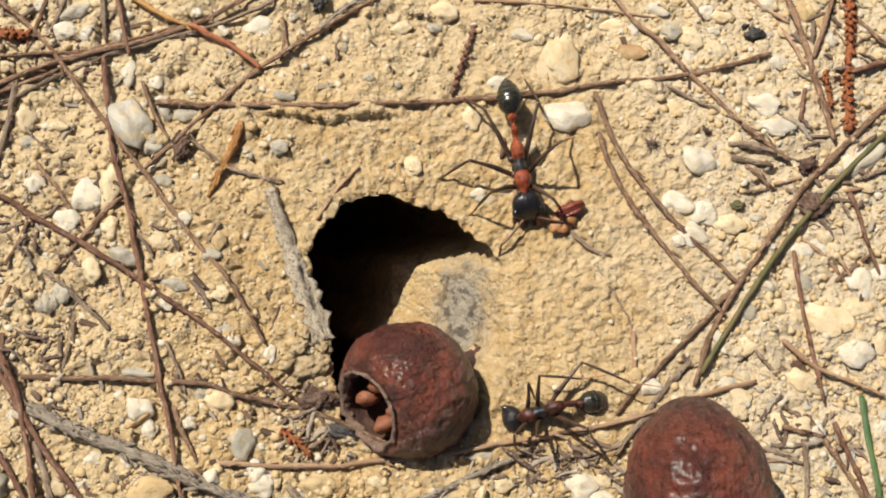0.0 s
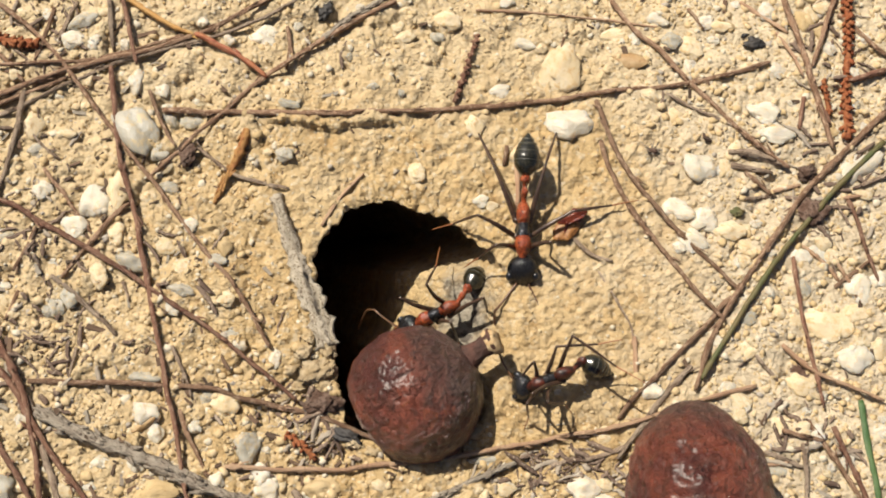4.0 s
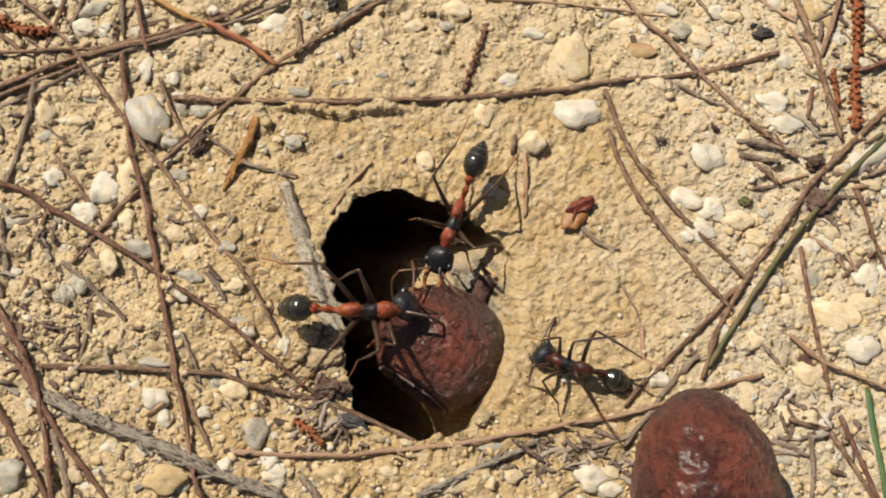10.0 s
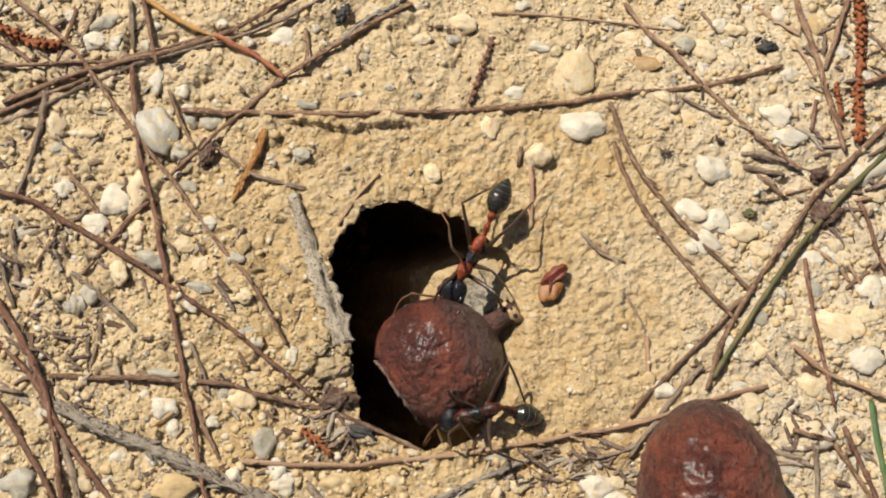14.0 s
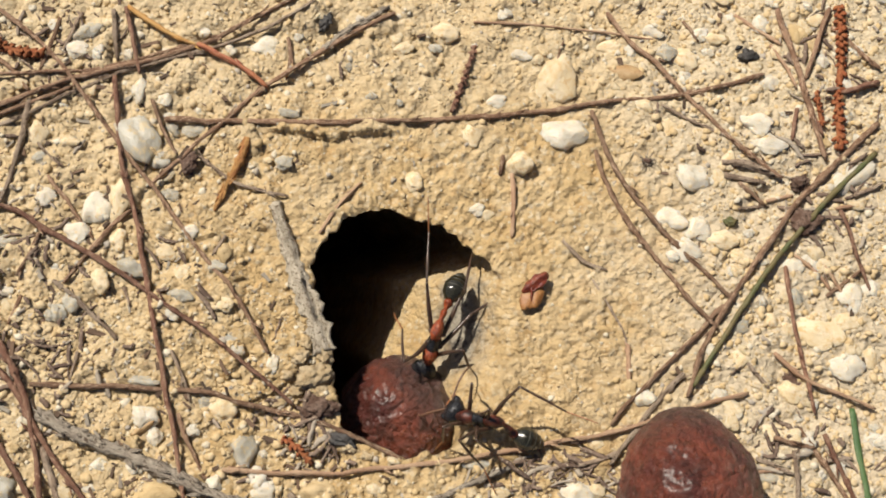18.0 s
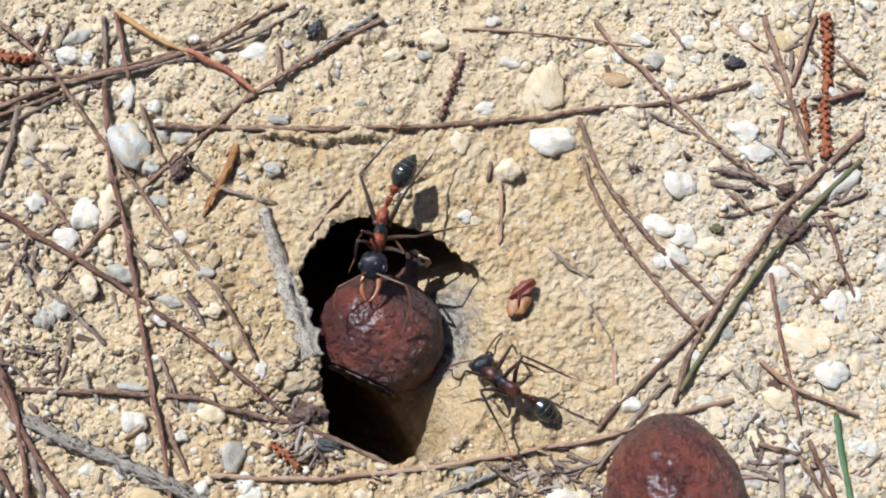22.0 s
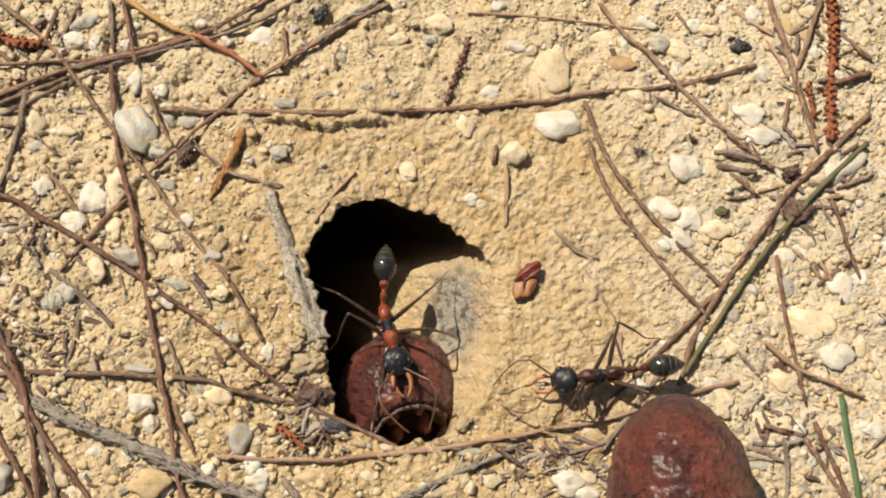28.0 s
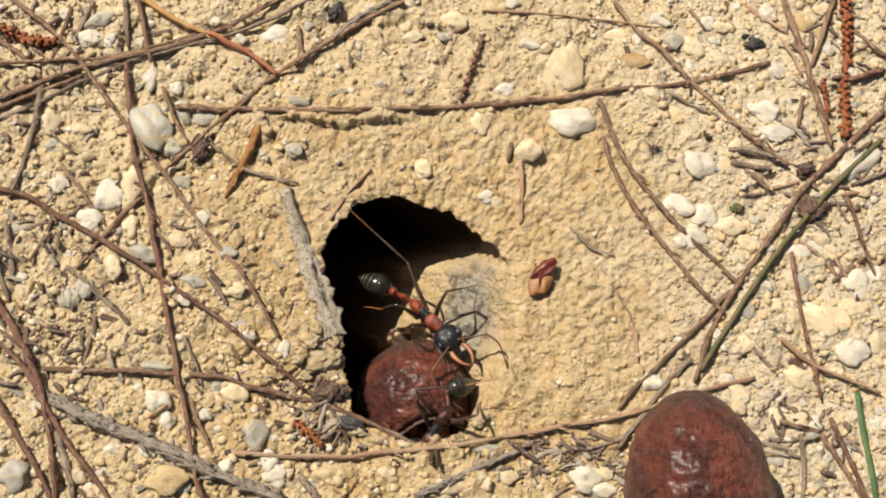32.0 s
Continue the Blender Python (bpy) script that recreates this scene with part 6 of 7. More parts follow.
def glide(rows, seed, shake):
    """Directions every quarter of a second between rows of (seconds, azimuth, elevation) in the ant's own space."""
    rng = random.Random(seed)
    ways = [(t, heading(az, el)) for t, az, el in rows]
    if ways[0][0] > 0:
        ways.insert(0, (0.0, ways[0][1]))
    ways.append((32.5, ways[-1][1]))
    out, k = [], 0
    for i in range(129):
        t = i * 0.25
        while ways[k + 1][0] < t:
            k += 1
        (t0, a), (t1, b) = ways[k], ways[k + 1]
        s = (t - t0) / (t1 - t0)
        s = s * s * (3 - 2 * s)
        loose = Vector((rng.uniform(-1, 1), rng.uniform(-1, 1), rng.uniform(-1, 1))) * shake * min(1.0, 4 * abs(t - round(t)))
        out.append((t, (a.lerp(b, s) + loose).normalized()))
    return out


def turned(at, q):
    return Matrix.Translation(at * MM) @ q.to_matrix().to_4x4()


def stride(parts, name, thigh=(), shank=()):
    """A leg: where its thigh points, and where the shank below the knee points."""
    leg, shin, foot, (a, b, c, d) = parts[name]
    if not thigh:
        v, w = (b - a).normalized(), (d - b).normalized()
        thigh = [(0, math.degrees(math.atan2(v.y, v.x)), math.degrees(math.asin(v.z)))]
        shank = [(0, math.degrees(math.atan2(w.y, w.x)), math.degrees(math.asin(w.z)))]
    upper, lower, tips = [], [], []
    seed = len(name) + name.count("r") * 7 + int(leg.parent.scale.x * 1000)
    for (t, u), (_, v) in zip(glide(thigh, seed, 0.07), glide(shank, seed + 1, 0.10)):
        q = (b - a).rotation_difference(u)
        p = (d - b).rotation_difference(q.inverted() @ v)
        upper.append((t, turned(a, q)))
        lower.append((t, turned(b - a, p)))
        tips.append((t, turned(b - a + p @ (c - b), p)))
    walk(leg, upper)
    walk(shin, lower)
    walk(foot, tips)


def turn_tail(parts, rows, tip=()):
    """The waist and the abdomen behind it, which point away from where the rows point."""
    waist, tail = [], []
    for (t, u), (_, v) in zip(glide(rows, 5, 0.03), glide(tip or rows, 5, 0.03)):
        q, p = Vector((1, 0, 0)).rotation_difference(u), Vector((1, 0, 0)).rotation_difference(v)
        waist.append((t, turned(Vector(HIP), q)))
        tail.append((t, turned(Vector(HIP) + q @ Vector(TAIL), p @ Euler((0, radians(-8), 0)).to_quaternion())))
    walk(parts["petiole"], waist)
    walk(parts["gaster"], tail)


def turn_head(parts, rows):
    """The head, and the feelers that sweep before it."""
    walk(parts["head"], [(t, turned(Vector(NECK), Vector((1, 0, 0)).rotation_difference(u))) for t, u in glide(rows, 6, 0.05)])
    rng = random.Random(len(rows))
    for name, side in (("antenna_l", 1), ("antenna_r", -1)):
        x, y, z = parts[name].location / MM
        walk(parts[name], [(i * 0.25, mm(x, y, z, rng.uniform(-10, 10), rng.uniform(-12, 14), side * rng.uniform(-22, 16))) for i in range(129)])


def motions():
    walk(held_nut, [
        (0, mm(-1.58, -16.51, 1.00, -151.9, -54.1, -2.0)),
        (0.5, mm(-1.82, -16.43, 1.00, -151.8, -54.1, -1.8)),
        (1, mm(-1.70, -16.49, 1.00, -148.2, -57.0, -4.2)),
        (1.5, mm(-1.22, -16.35, 1.00, -136.3, -65.3, -17.1)),
        (2, mm(-1.70, -16.32, 1.00, -107.9, -71.5, -51.1)),
        (2.5, mm(-1.78, -16.60, 1.00, -65.6, -70.4, -86.4)),
        (3, mm(-1.65, -16.75, 1.00, -50.7, -67.7, -97.8)),
        (3.5, mm(-1.23, -16.48, 1.00, -46.7, -67.7, -97.9)),
        (5.5, mm(-1.15, -16.45, 1.00, -62.6, -70.6, -85.3)),
        (6, mm(-1.45, -16.34, 1.00, -64.9, -70.7, -85.0)),
        (6.5, mm(-1.74, -16.15, 0.00, -63.6, -70.4, -86.4)),
        (7, mm(-1.91, -16.84, -7.00, -113.5, -68.6, -60.3)),
        (7.5, mm(-2.12, -15.57, -7.00, -128.4, -65.9, -49.7)),
        (8, mm(0.83, -13.44, -3.00, -43.7, -54.0, -95.2)),
        (8.5, mm(0.89, -12.52, -2.00, -54.0, -70.0, -67.1)),
        (9, mm(-2.30, -7.74, 3.00, -55.4, -67.8, -70.6)),
        (9.5, mm(0.80, -13.37, -3.00, -62.2, -68.0, -66.8)),
        (10, mm(0.80, -11.62, -4.00, -85.7, -72.3, -38.0)),
        (10.5, mm(0.02, -9.67, -3.00, -92.2, -72.7, -28.6)),
        (11, mm(-0.48, -10.51, -2.00, -98.2, -73.3, -20.6)),
        (11.5, mm(-0.24, -11.17, -2.00, -98.4, -74.0, -18.4)),
        (12, mm(-1.09, -15.91, -8.00, -94.6, -64.7, -64.4)),
        (12.5, mm(-2.24, -17.54, -9.00, -88.4, -64.8, -60.4)),
        (13, mm(-2.18, -15.59, -7.50, -65.4, -62.8, -73.4)),
        (13.5, mm(0.73, -14.57, -3.00, -76.3, -64.5, -62.3)),
        (14, mm(-0.15, -12.53, -2.00, -78.3, -64.3, -64.4)),
        (14.5, mm(1.81, -11.63, 0.00, -70.6, -66.6, -52.8)),
        (15, mm(2.65, -11.09, 1.00, -86.4, -67.2, -40.0)),
        (15.5, mm(4.05, -11.48, 3.00, -110.0, -68.0, -4.1)),
        (17.5, mm(0.24, -12.97, -4.00, -45.5, -60.6, -74.8)),
        (18, mm(-2.68, -16.65, -10.00, -62.7, -61.7, -70.8)),
        (18.5, mm(-2.07, -16.18, -10.00, -60.1, -62.4, -68.2)),
        (19, mm(-1.06, -16.24, -9.00, -67.8, -61.3, -75.0)),
        (19.5, mm(-0.07, -14.39, -4.00, -70.9, -65.5, -57.5)),
        (20, mm(0.43, -12.30, -1.00, -95.3, -67.1, -31.2)),
        (20.5, mm(-0.65, -11.31, 0.00, -92.3, -69.2, -26.4)),
        (21, mm(-1.25, -10.64, 1.00, -91.7, -69.4, -24.9)),
        (21.5, mm(-2.64, -5.56, 0.00, -90.7, -69.5, -25.9)),
        (22, mm(-3.71, -6.81, -5.00, -76.5, -68.5, -36.9)),
        (22.5, mm(0.27, -7.88, -1.00, -106.2, -75.3, 10.2)),
        (23, mm(-1.66, -6.25, -1.00, -89.9, -76.1, -9.5)),
        (23.5, mm(-4.50, -3.43, 0.00, -131.6, -72.8, 9.1)),
        (24, mm(-3.15, -9.42, -4.00, -94.4, -69.6, -12.6)),
        (24.5, mm(-4.51, -8.28, -4.00, -91.5, -70.3, -12.5)),
        (26.5, mm(-2.54, -14.08, -8.00, -89.6, -78.2, 18.9)),
        (27, mm(-2.11, -15.02, -8.00, -152.7, -58.2, 66.3)),
        (27.5, mm(-1.81, -15.30, -8.00, -152.3, -55.1, 69.4)),
        (28, mm(-2.11, -15.75, -8.00, -149.5, -54.0, 70.5)),
        (28.5, mm(-2.35, -15.55, -8.00, -149.7, -53.8, 70.8)),
        (29, mm(-2.78, -15.50, -8.00, -149.6, -53.9, 70.7)),
        (29.5, mm(-2.35, -16.64, -8.00, -149.6, -53.9, 70.7)),
        (30, mm(-1.70, -18.01, -8.00, -149.6, -53.9, 70.7)),
        (30.5, mm(-1.91, -16.86, -8.00, -149.7, -61.0, 73.1)),
        (31, mm(-2.06, -16.16, -8.00, -150.5, -60.5, 73.8)),
        (31.5, mm(-2.37, -15.99, -8.00, -156.7, -58.8, 75.3)),
        (32, mm(-1.85, -16.97, -8.00, -150.3, -60.4, 73.6)),
    ])
    walk(first_ant, [
        (0, mm(11.28, 9.42, -0.31, 0, 2, 278)),
        (0.5, mm(10.99, 5.35, -0.41, 0, 3, 280)),
        (1, mm(11.77, 3.00, -0.52, 0, 4, 270)),
        (1.5, mm(11.32, 3.95, -0.54, 0, 5, 270)),
        (2, mm(11.63, 8.16, -0.57, 0, 5, 265)),
        (2.5, mm(11.09, 7.18, -0.62, 0, 6, 264)),
        (3, mm(12.17, 3.30, -0.67, 0, 6, 271)),
        (3.5, mm(12.16, 1.69, -0.78, 0, 8, 273)),
        (4.5, mm(9.55, 5.97, -1.00, 0, 11, 258)),
        (5.5, mm(4.04, 12.19, -1.22, 0, 14, 240)),
        (6, mm(-2.70, 13.66, -1.33, 0, 15, 236)),
        (6.5, mm(-5.82, 9.55, -2.45, 0, 24, 258)),
        (7, mm(-9.76, 5.70, -3.57, 0, 37, 262)),
        (7.5, mm(-10.39, 0.73, -5.62, 0, 29, 263)),
        (8, mm(-9.94, -6.48, -9.67, 0, 12, 283)),
        (8.5, mm(-9.12, -9.03, -6.81, 0, 36, 283)),
        (9, mm(-9.37, -13.10, 0.04, 0, 50, 330)),
        (9.5, mm(-10.24, -9.96, 3.03, -9, 28, 333)),
        (10, mm(-7.68, -9.78, 4.02, 0, 12, 2)),
        (10.5, mm(-9.01, -6.48, 2.27, 0, 2, 12)),
        (11, mm(-12.32, -1.41, 0.52, 0, 12, 351)),
        (11.5, mm(-12.71, 1.27, -0.22, 0, 28, 317)),
        (12, mm(-11.69, 0.82, -1.96, 0, 50, 275)),
        (12.5, mm(-12.05, 2.83, -9.48, 0, 60, 280)),
        (13, mm(-10.81, 7.59, -20.00, 0, 60, 290)),
        (14, mm(-12.05, 15.30, -34.00, 0, 60, 270)),
        (15.5, mm(-10.97, 27.19, -62.00, 0, 60, 270)),
        (32, mm(-13.31, 24.20, -62.00, 0, 60, 270)),
    ])
    walk(second_ant, [
        (0, mm(-1.49, -14.20, -11.74, 0, 42, 189)),
        (0.5, mm(0.33, -10.53, -9.35, 0, 44, 206)),
        (1, mm(3.59, -8.67, -5.96, 0, 45, 226)),
        (1.5, mm(5.02, -6.03, -5.34, 0, 42, 220)),
        (2, mm(4.61, -4.75, -4.71, 0, 41, 220)),
        (2.5, mm(5.02, -4.31, -4.68, 0, 39, 207)),
        (3, mm(5.03, -4.85, -4.65, 0, 39, 192)),
        (3.5, mm(3.21, -5.76, -5.40, 0, 36, 193)),
        (5.5, mm(1.79, -2.88, -4.38, 0, 29, 243)),
        (6, mm(0.97, -0.70, -4.12, 0, 26, 253)),
        (6.5, mm(-0.22, -2.08, -4.40, 0, 32, 238)),
        (7, mm(2.12, -5.68, -5.68, 0, 40, 240)),
        (7.5, mm(2.35, -3.02, -4.91, 0, 43, 254)),
        (8, mm(3.07, -0.19, -2.14, 0, 35, 250)),
        (8.5, mm(3.40, 2.06, -0.33, 0, 22, 247)),
        (9, mm(2.60, 6.75, 0.48, 0, 15, 235)),
        (9.5, mm(2.21, 0.43, -1.33, 0, 24, 258)),
        (10, mm(2.36, 2.32, -0.13, 0, 15, 249)),
        (10.5, mm(2.54, 2.71, 0.36, 0, 12, 244)),
        (11, mm(1.76, 2.27, -0.15, 0, 15, 251)),
        (11.5, mm(1.82, 0.84, 0.60, 0, 14, 244)),
        (12, mm(2.89, -6.10, -3.64, 0, 26, 242)),
        (12.5, mm(3.15, -7.62, -5.48, 0, 33, 227)),
        (13, mm(3.03, -3.36, -6.31, 0, 45, 240)),
        (13.5, mm(3.51, -2.27, -2.86, 0, 31, 253)),
        (14, mm(3.75, -0.47, -0.41, 0, 13, 240)),
        (14.5, mm(5.07, 1.68, -0.28, 0, 12, 250)),
        (15, mm(6.54, 2.51, -0.15, 0, 15, 251)),
        (15.5, mm(8.27, 2.50, 1.55, 0, 20, 255)),
        (17.5, mm(0.46, -1.83, -0.66, 0, 41, 260)),
        (18, mm(1.84, -7.50, -3.96, 0, 45, 250)),
        (18.5, mm(0.01, -6.53, -6.84, 0, 44, 264)),
        (19, mm(1.17, -3.46, -7.71, 0, 41, 256)),
        (19.5, mm(1.44, -1.39, -6.12, 0, 42, 261)),
        (20, mm(0.19, 1.13, -3.52, 0, 35, 264)),
        (20.5, mm(0.12, 1.34, -1.30, 0, 14, 264)),
        (21, mm(-0.05, 2.20, 0.93, 0, -0, 261)),
        (21.5, mm(-0.63, 6.80, 1.02, 0, -5, 257)),
        (22, mm(-3.62, 3.54, 1.11, 0, -3, 261)),
        (22.5, mm(0.43, 5.84, 1.19, 0, 5, 274)),
        (23, mm(-0.59, 8.58, 0.27, 0, 18, 263)),
        (23.5, mm(-2.16, 10.49, 1.06, 0, 11, 245)),
        (24, mm(-4.77, 3.36, -0.14, 0, 15, 261)),
        (24.5, mm(-3.88, 3.40, -1.03, 0, 10, 262)),
        (26.5, mm(-1.46, -3.86, -2.61, 0, 19, 280)),
        (27, mm(-4.23, -5.07, -3.01, 0, 0, 283)),
        (27.5, mm(-3.86, -5.27, -3.17, 0, -7, 279)),
        (28, mm(-3.15, -9.61, -2.34, 0, -8, 285)),
        (28.5, mm(-4.09, -11.61, -2.57, 0, -5, 304)),
        (29, mm(-4.05, -8.14, -1.79, 0, -9, 318)),
        (29.5, mm(-5.30, -5.93, -6.54, 0, -18, 300)),
        (30, mm(-6.17, -5.93, -8.78, 0, -33, 282)),
        (30.5, mm(-5.03, -7.34, -8.11, 0, -26, 284)),
        (31, mm(-4.52, -9.18, -6.94, 0, -19, 293)),
        (31.5, mm(-2.79, -9.92, -5.89, 0, -19, 293)),
        (32, mm(-0.23, -8.23, -4.84, 0, -20, 311)),
    ])
    walk(third_ant, [
        (0, mm(13.79, -18.88, 0.07, 0, 24, 194)),
        (0.5, mm(13.25, -19.24, 0.50, 0, 18, 197)),
        (1, mm(10.55, -19.06, 0.94, 0, 12, 196)),
        (1.5, mm(9.17, -18.57, 0.50, 0, 18, 194)),
        (2, mm(9.42, -18.25, 0.07, 0, 24, 190)),
        (2.5, mm(10.85, -17.72, 1.07, 0, 24, 198)),
        (3, mm(15.24, -14.49, 2.07, 0, 24, 185)),
        (3.5, mm(14.99, -14.55, 1.82, 0, 24, 200)),
        (5.5, mm(13.48, -16.45, 0.82, 0, 24, 188)),
        (6, mm(13.35, -15.88, 0.57, 0, 24, 183)),
        (6.5, mm(12.93, -16.56, 0.82, 0, 24, 181)),
        (7, mm(13.51, -16.34, 1.07, 0, 24, 187)),
        (7.5, mm(13.72, -16.65, 1.32, 0, 24, 179)),
        (8, mm(14.39, -16.07, 1.57, 0, 24, 158)),
        (8.5, mm(14.07, -15.37, 1.07, 0, 24, 157)),
        (9, mm(15.02, -16.31, 0.57, 0, 24, 183)),
        (9.5, mm(16.05, -16.51, 0.82, 0, 24, 181)),
        (10, mm(15.87, -15.33, 1.07, 0, 24, 160)),
        (10.5, mm(15.00, -14.85, 1.32, 0, 24, 162)),
        (11, mm(15.97, -13.23, 1.57, 0, 24, 161)),
        (11.5, mm(17.05, -12.16, 1.57, 0, 24, 150)),
        (12, mm(16.96, -12.79, 1.57, 0, 24, 166)),
        (12.5, mm(17.14, -15.74, 0.82, 0, 24, 198)),
        (13, mm(8.41, -17.81, 1.07, 0, 24, 181)),
        (13.5, mm(6.88, -17.09, 1.57, 0, 24, 190)),
        (14, mm(5.01, -19.00, 1.07, 0, 24, 192)),
        (14.5, mm(4.70, -20.01, 1.07, 0, 24, 192)),
        (15, mm(6.13, -20.07, 1.07, 0, 24, 189)),
        (15.5, mm(9.54, -19.24, 1.23, 0, 24, 182)),
        (17.5, mm(7.52, -19.21, 0.90, 0, 24, 183)),
        (18, mm(7.40, -19.27, 1.07, 0, 24, 168)),
        (18.5, mm(13.36, -16.04, 0.82, -12, 24, 118)),
        (19, mm(14.55, -14.62, 1.57, 0, 24, 143)),
        (19.5, mm(16.10, -15.28, 1.07, 9, 24, 186)),
        (20, mm(10.54, -16.94, 1.57, 0, 24, 190)),
        (20.5, mm(6.25, -17.26, 1.82, -0, 24, 203)),
        (21, mm(4.92, -18.68, 1.07, 0, 24, 189)),
        (21.5, mm(9.09, -17.39, 1.32, 0, 24, 154)),
        (22, mm(11.12, -14.83, 1.57, 0, 24, 141)),
        (22.5, mm(13.13, -15.44, 1.57, 10, 24, 145)),
        (23, mm(18.16, -14.40, 1.57, 0, 24, 99)),
        (23.5, mm(20.68, -9.65, 0.82, 0, 24, 119)),
        (24, mm(22.38, -9.46, 0.07, 0, 24, 152)),
        (24.5, mm(17.86, -16.68, -2.19, 14, -20, 193)),
        (26.5, mm(19.61, -19.02, 5.20, 3, -2, 199)),
        (27, mm(23.71, -17.87, 6.04, 0, 10, 207)),
        (27.5, mm(26.10, -16.89, 5.65, 0, 16, 210)),
        (28, mm(21.12, -15.42, 1.25, 0, 7, 188)),
        (28.5, mm(14.92, -17.05, 0.66, 1, 21, 188)),
        (29, mm(9.10, -18.05, 1.07, 0, 24, 191)),
        (29.5, mm(2.84, -20.94, 0.57, -1, 14, 205)),
        (30, mm(1.00, -20.83, -1.93, 0, 24, 219)),
        (30.5, mm(1.68, -21.34, -1.93, 0, 24, 195)),
        (31, mm(1.02, -21.42, -2.93, 0, 24, 175)),
        (31.5, mm(-0.65, -21.35, -3.93, 0, 27, 201)),
        (32, mm(1.10, -20.67, -1.93, 0, 24, 236)),
    ])
    walk(husk, [
        (0, mm(16.66, 3.81, 0.9, 0, 0, 4)),
        (1, mm(17.06, 4.09, 0.9, 0, 0, 10)),
        (2, mm(16.78, 3.67, 0.9, 0, 0, 4)),
        (5.5, mm(16.78, 3.67, 0.9, 0, 0, 6)),
        (12, mm(16.78, 3.67, 0.9, 0, 0, 6)),
        (12.3, mm(15.87, 2.10, 0.9, 0, 0, 20)),
        (12.5, mm(14.21, 0.41, 0.9, 0, 0, 30)),
        (13, mm(13.28, -3.30, 0.9, 0, 0, 26)),
        (13.5, mm(12.99, -3.53, 0.9, 0, 0, 18)),
        (32, mm(12.99, -3.53, 0.9, 0, 0, 18)),
    ])
    turn_tail(first_parts, [(0, -1, -4), (1, 3, -18), (2, -1, -19), (3, -1, -16), (6, -7, -5), (7, 5, 14), (8, 4, -7), (9, 10, -17), (10, -11, 30), (11, 2, 30), (12, 80, 41)])
    turn_head(first_parts, [(0, 5, -32), (1, 2, -31), (2, 2, -32), (3, 2, -29), (6, -1, -8), (7, -1, -11), (8, 0, -0), (9, 21, -32), (10, 40, -32), (11, 40, -32), (12, -19, -32)])
    stride(first_parts, "front_l", [(0, 33, 43), (1, 101, 65), (2, 61, 61), (3, 102, 63), (6, 85, 65), (7, 136, 49), (8, 126, 58), (10, -20, 24), (11, 139, 75), (12, 134, 20)],
           [(0, 54, -63), (1, 62, -67), (2, 83, -70), (3, 42, -72), (6, 18, -64), (7, -19, -55), (8, -91, -72), (10, -15, -46), (11, 157, -76), (12, -30, -28)])
    stride(first_parts, "front_r", [(0, -69, 43), (1, -113, 50), (2, -71, 55), (3, -83, 52), (6, -121, 81), (7, 5, 80), (8, -48, 75), (10, -86, 44), (11, -83, 55)],
           [(0, -68, -60), (1, -122, -55), (2, -55, -53), (3, -84, -57), (6, -10, -36), (7, -30, -49), (8, -66, -38), (10, 151, -71), (11, -132, -76)])
    stride(first_parts, "mid_l", [(0, 114, 54), (1, 125, 15), (2, 110, 46), (3, 123, 24), (6, 115, -9), (7, 136, 52), (8, 125, 49), (9, -178, 66), (10, 130, 54), (11, 131, 55), (12, 149, -16)],
           [(0, 129, -55), (1, 102, 3), (2, 89, -17), (3, 104, -19), (6, 102, -3), (7, -13, -58), (8, -114, -64), (9, 15, -25), (10, 153, -68), (11, -50, -85), (12, -131, -42)])
    stride(first_parts, "mid_r", [(0, -109, 24), (1, -127, 8), (2, -120, 15), (3, -109, 28), (6, -127, 47), (7, -171, 70), (8, 180, 52), (9, -139, 48), (10, -92, 44), (11, -13, 70)],
           [(0, -82, -42), (1, -118, -22), (2, -102, -24), (3, -78, -51), (6, -91, -51), (7, 2, -60), (8, -141, -77), (9, 11, -28), (10, -149, -74), (11, -105, -63)])
    stride(first_parts, "hind_l", [(0, 158, 24), (1, 161, 19), (2, 155, 50), (3, 168, 17), (6, 161, 14), (7, 132, 5), (8, 150, 6), (9, 133, 37), (10, 141, 37), (11, 138, 53), (12, 178, -29)],
           [(0, -176, -35), (1, 168, -24), (2, 169, -47), (3, 164, -27), (6, 163, -43), (7, -168, -62), (8, -166, 11), (9, 164, -82), (10, 156, -47), (11, -159, -61), (12, -63, -28)])
    stride(first_parts, "hind_r", [(0, -158, 19), (1, -151, 14), (2, -134, 49), (3, -153, 13), (6, -165, 10), (7, -135, 59), (8, -156, 7), (9, -145, 39), (10, -128, 37), (11, -73, 26), (12, -141, 73)],
           [(0, -152, -38), (1, -154, -12), (2, -151, -49), (3, -154, -16), (6, 165, -60), (7, -76, -82), (8, -121, -47), (9, -20, -41), (10, -139, -71), (11, -106, -40), (12, -51, -42)])
    turn_tail(second_parts, [(0, 4, 7), (1, -6, -20), (2, 13, -18), (3, 70, 44), (6, 13, 50), (7, 34, 44), (8, 11, 29), (9, -4, -3), (10, 0, -6), (11, -3, 14), (12, 25, 36), (13, 19, -20), (14, 6, -7), (15, 4, 15), (18, -4, 54), (19, 50, 54), (20, 31, 53), (21, 1, -20), (22, -21, -20), (23, -1, 16), (24, -8, -5), (27, -25, -18), (28, -18, -20), (29, -3, -20), (30, 15, -20), (31, 18, -20), (32, 23, -20)])
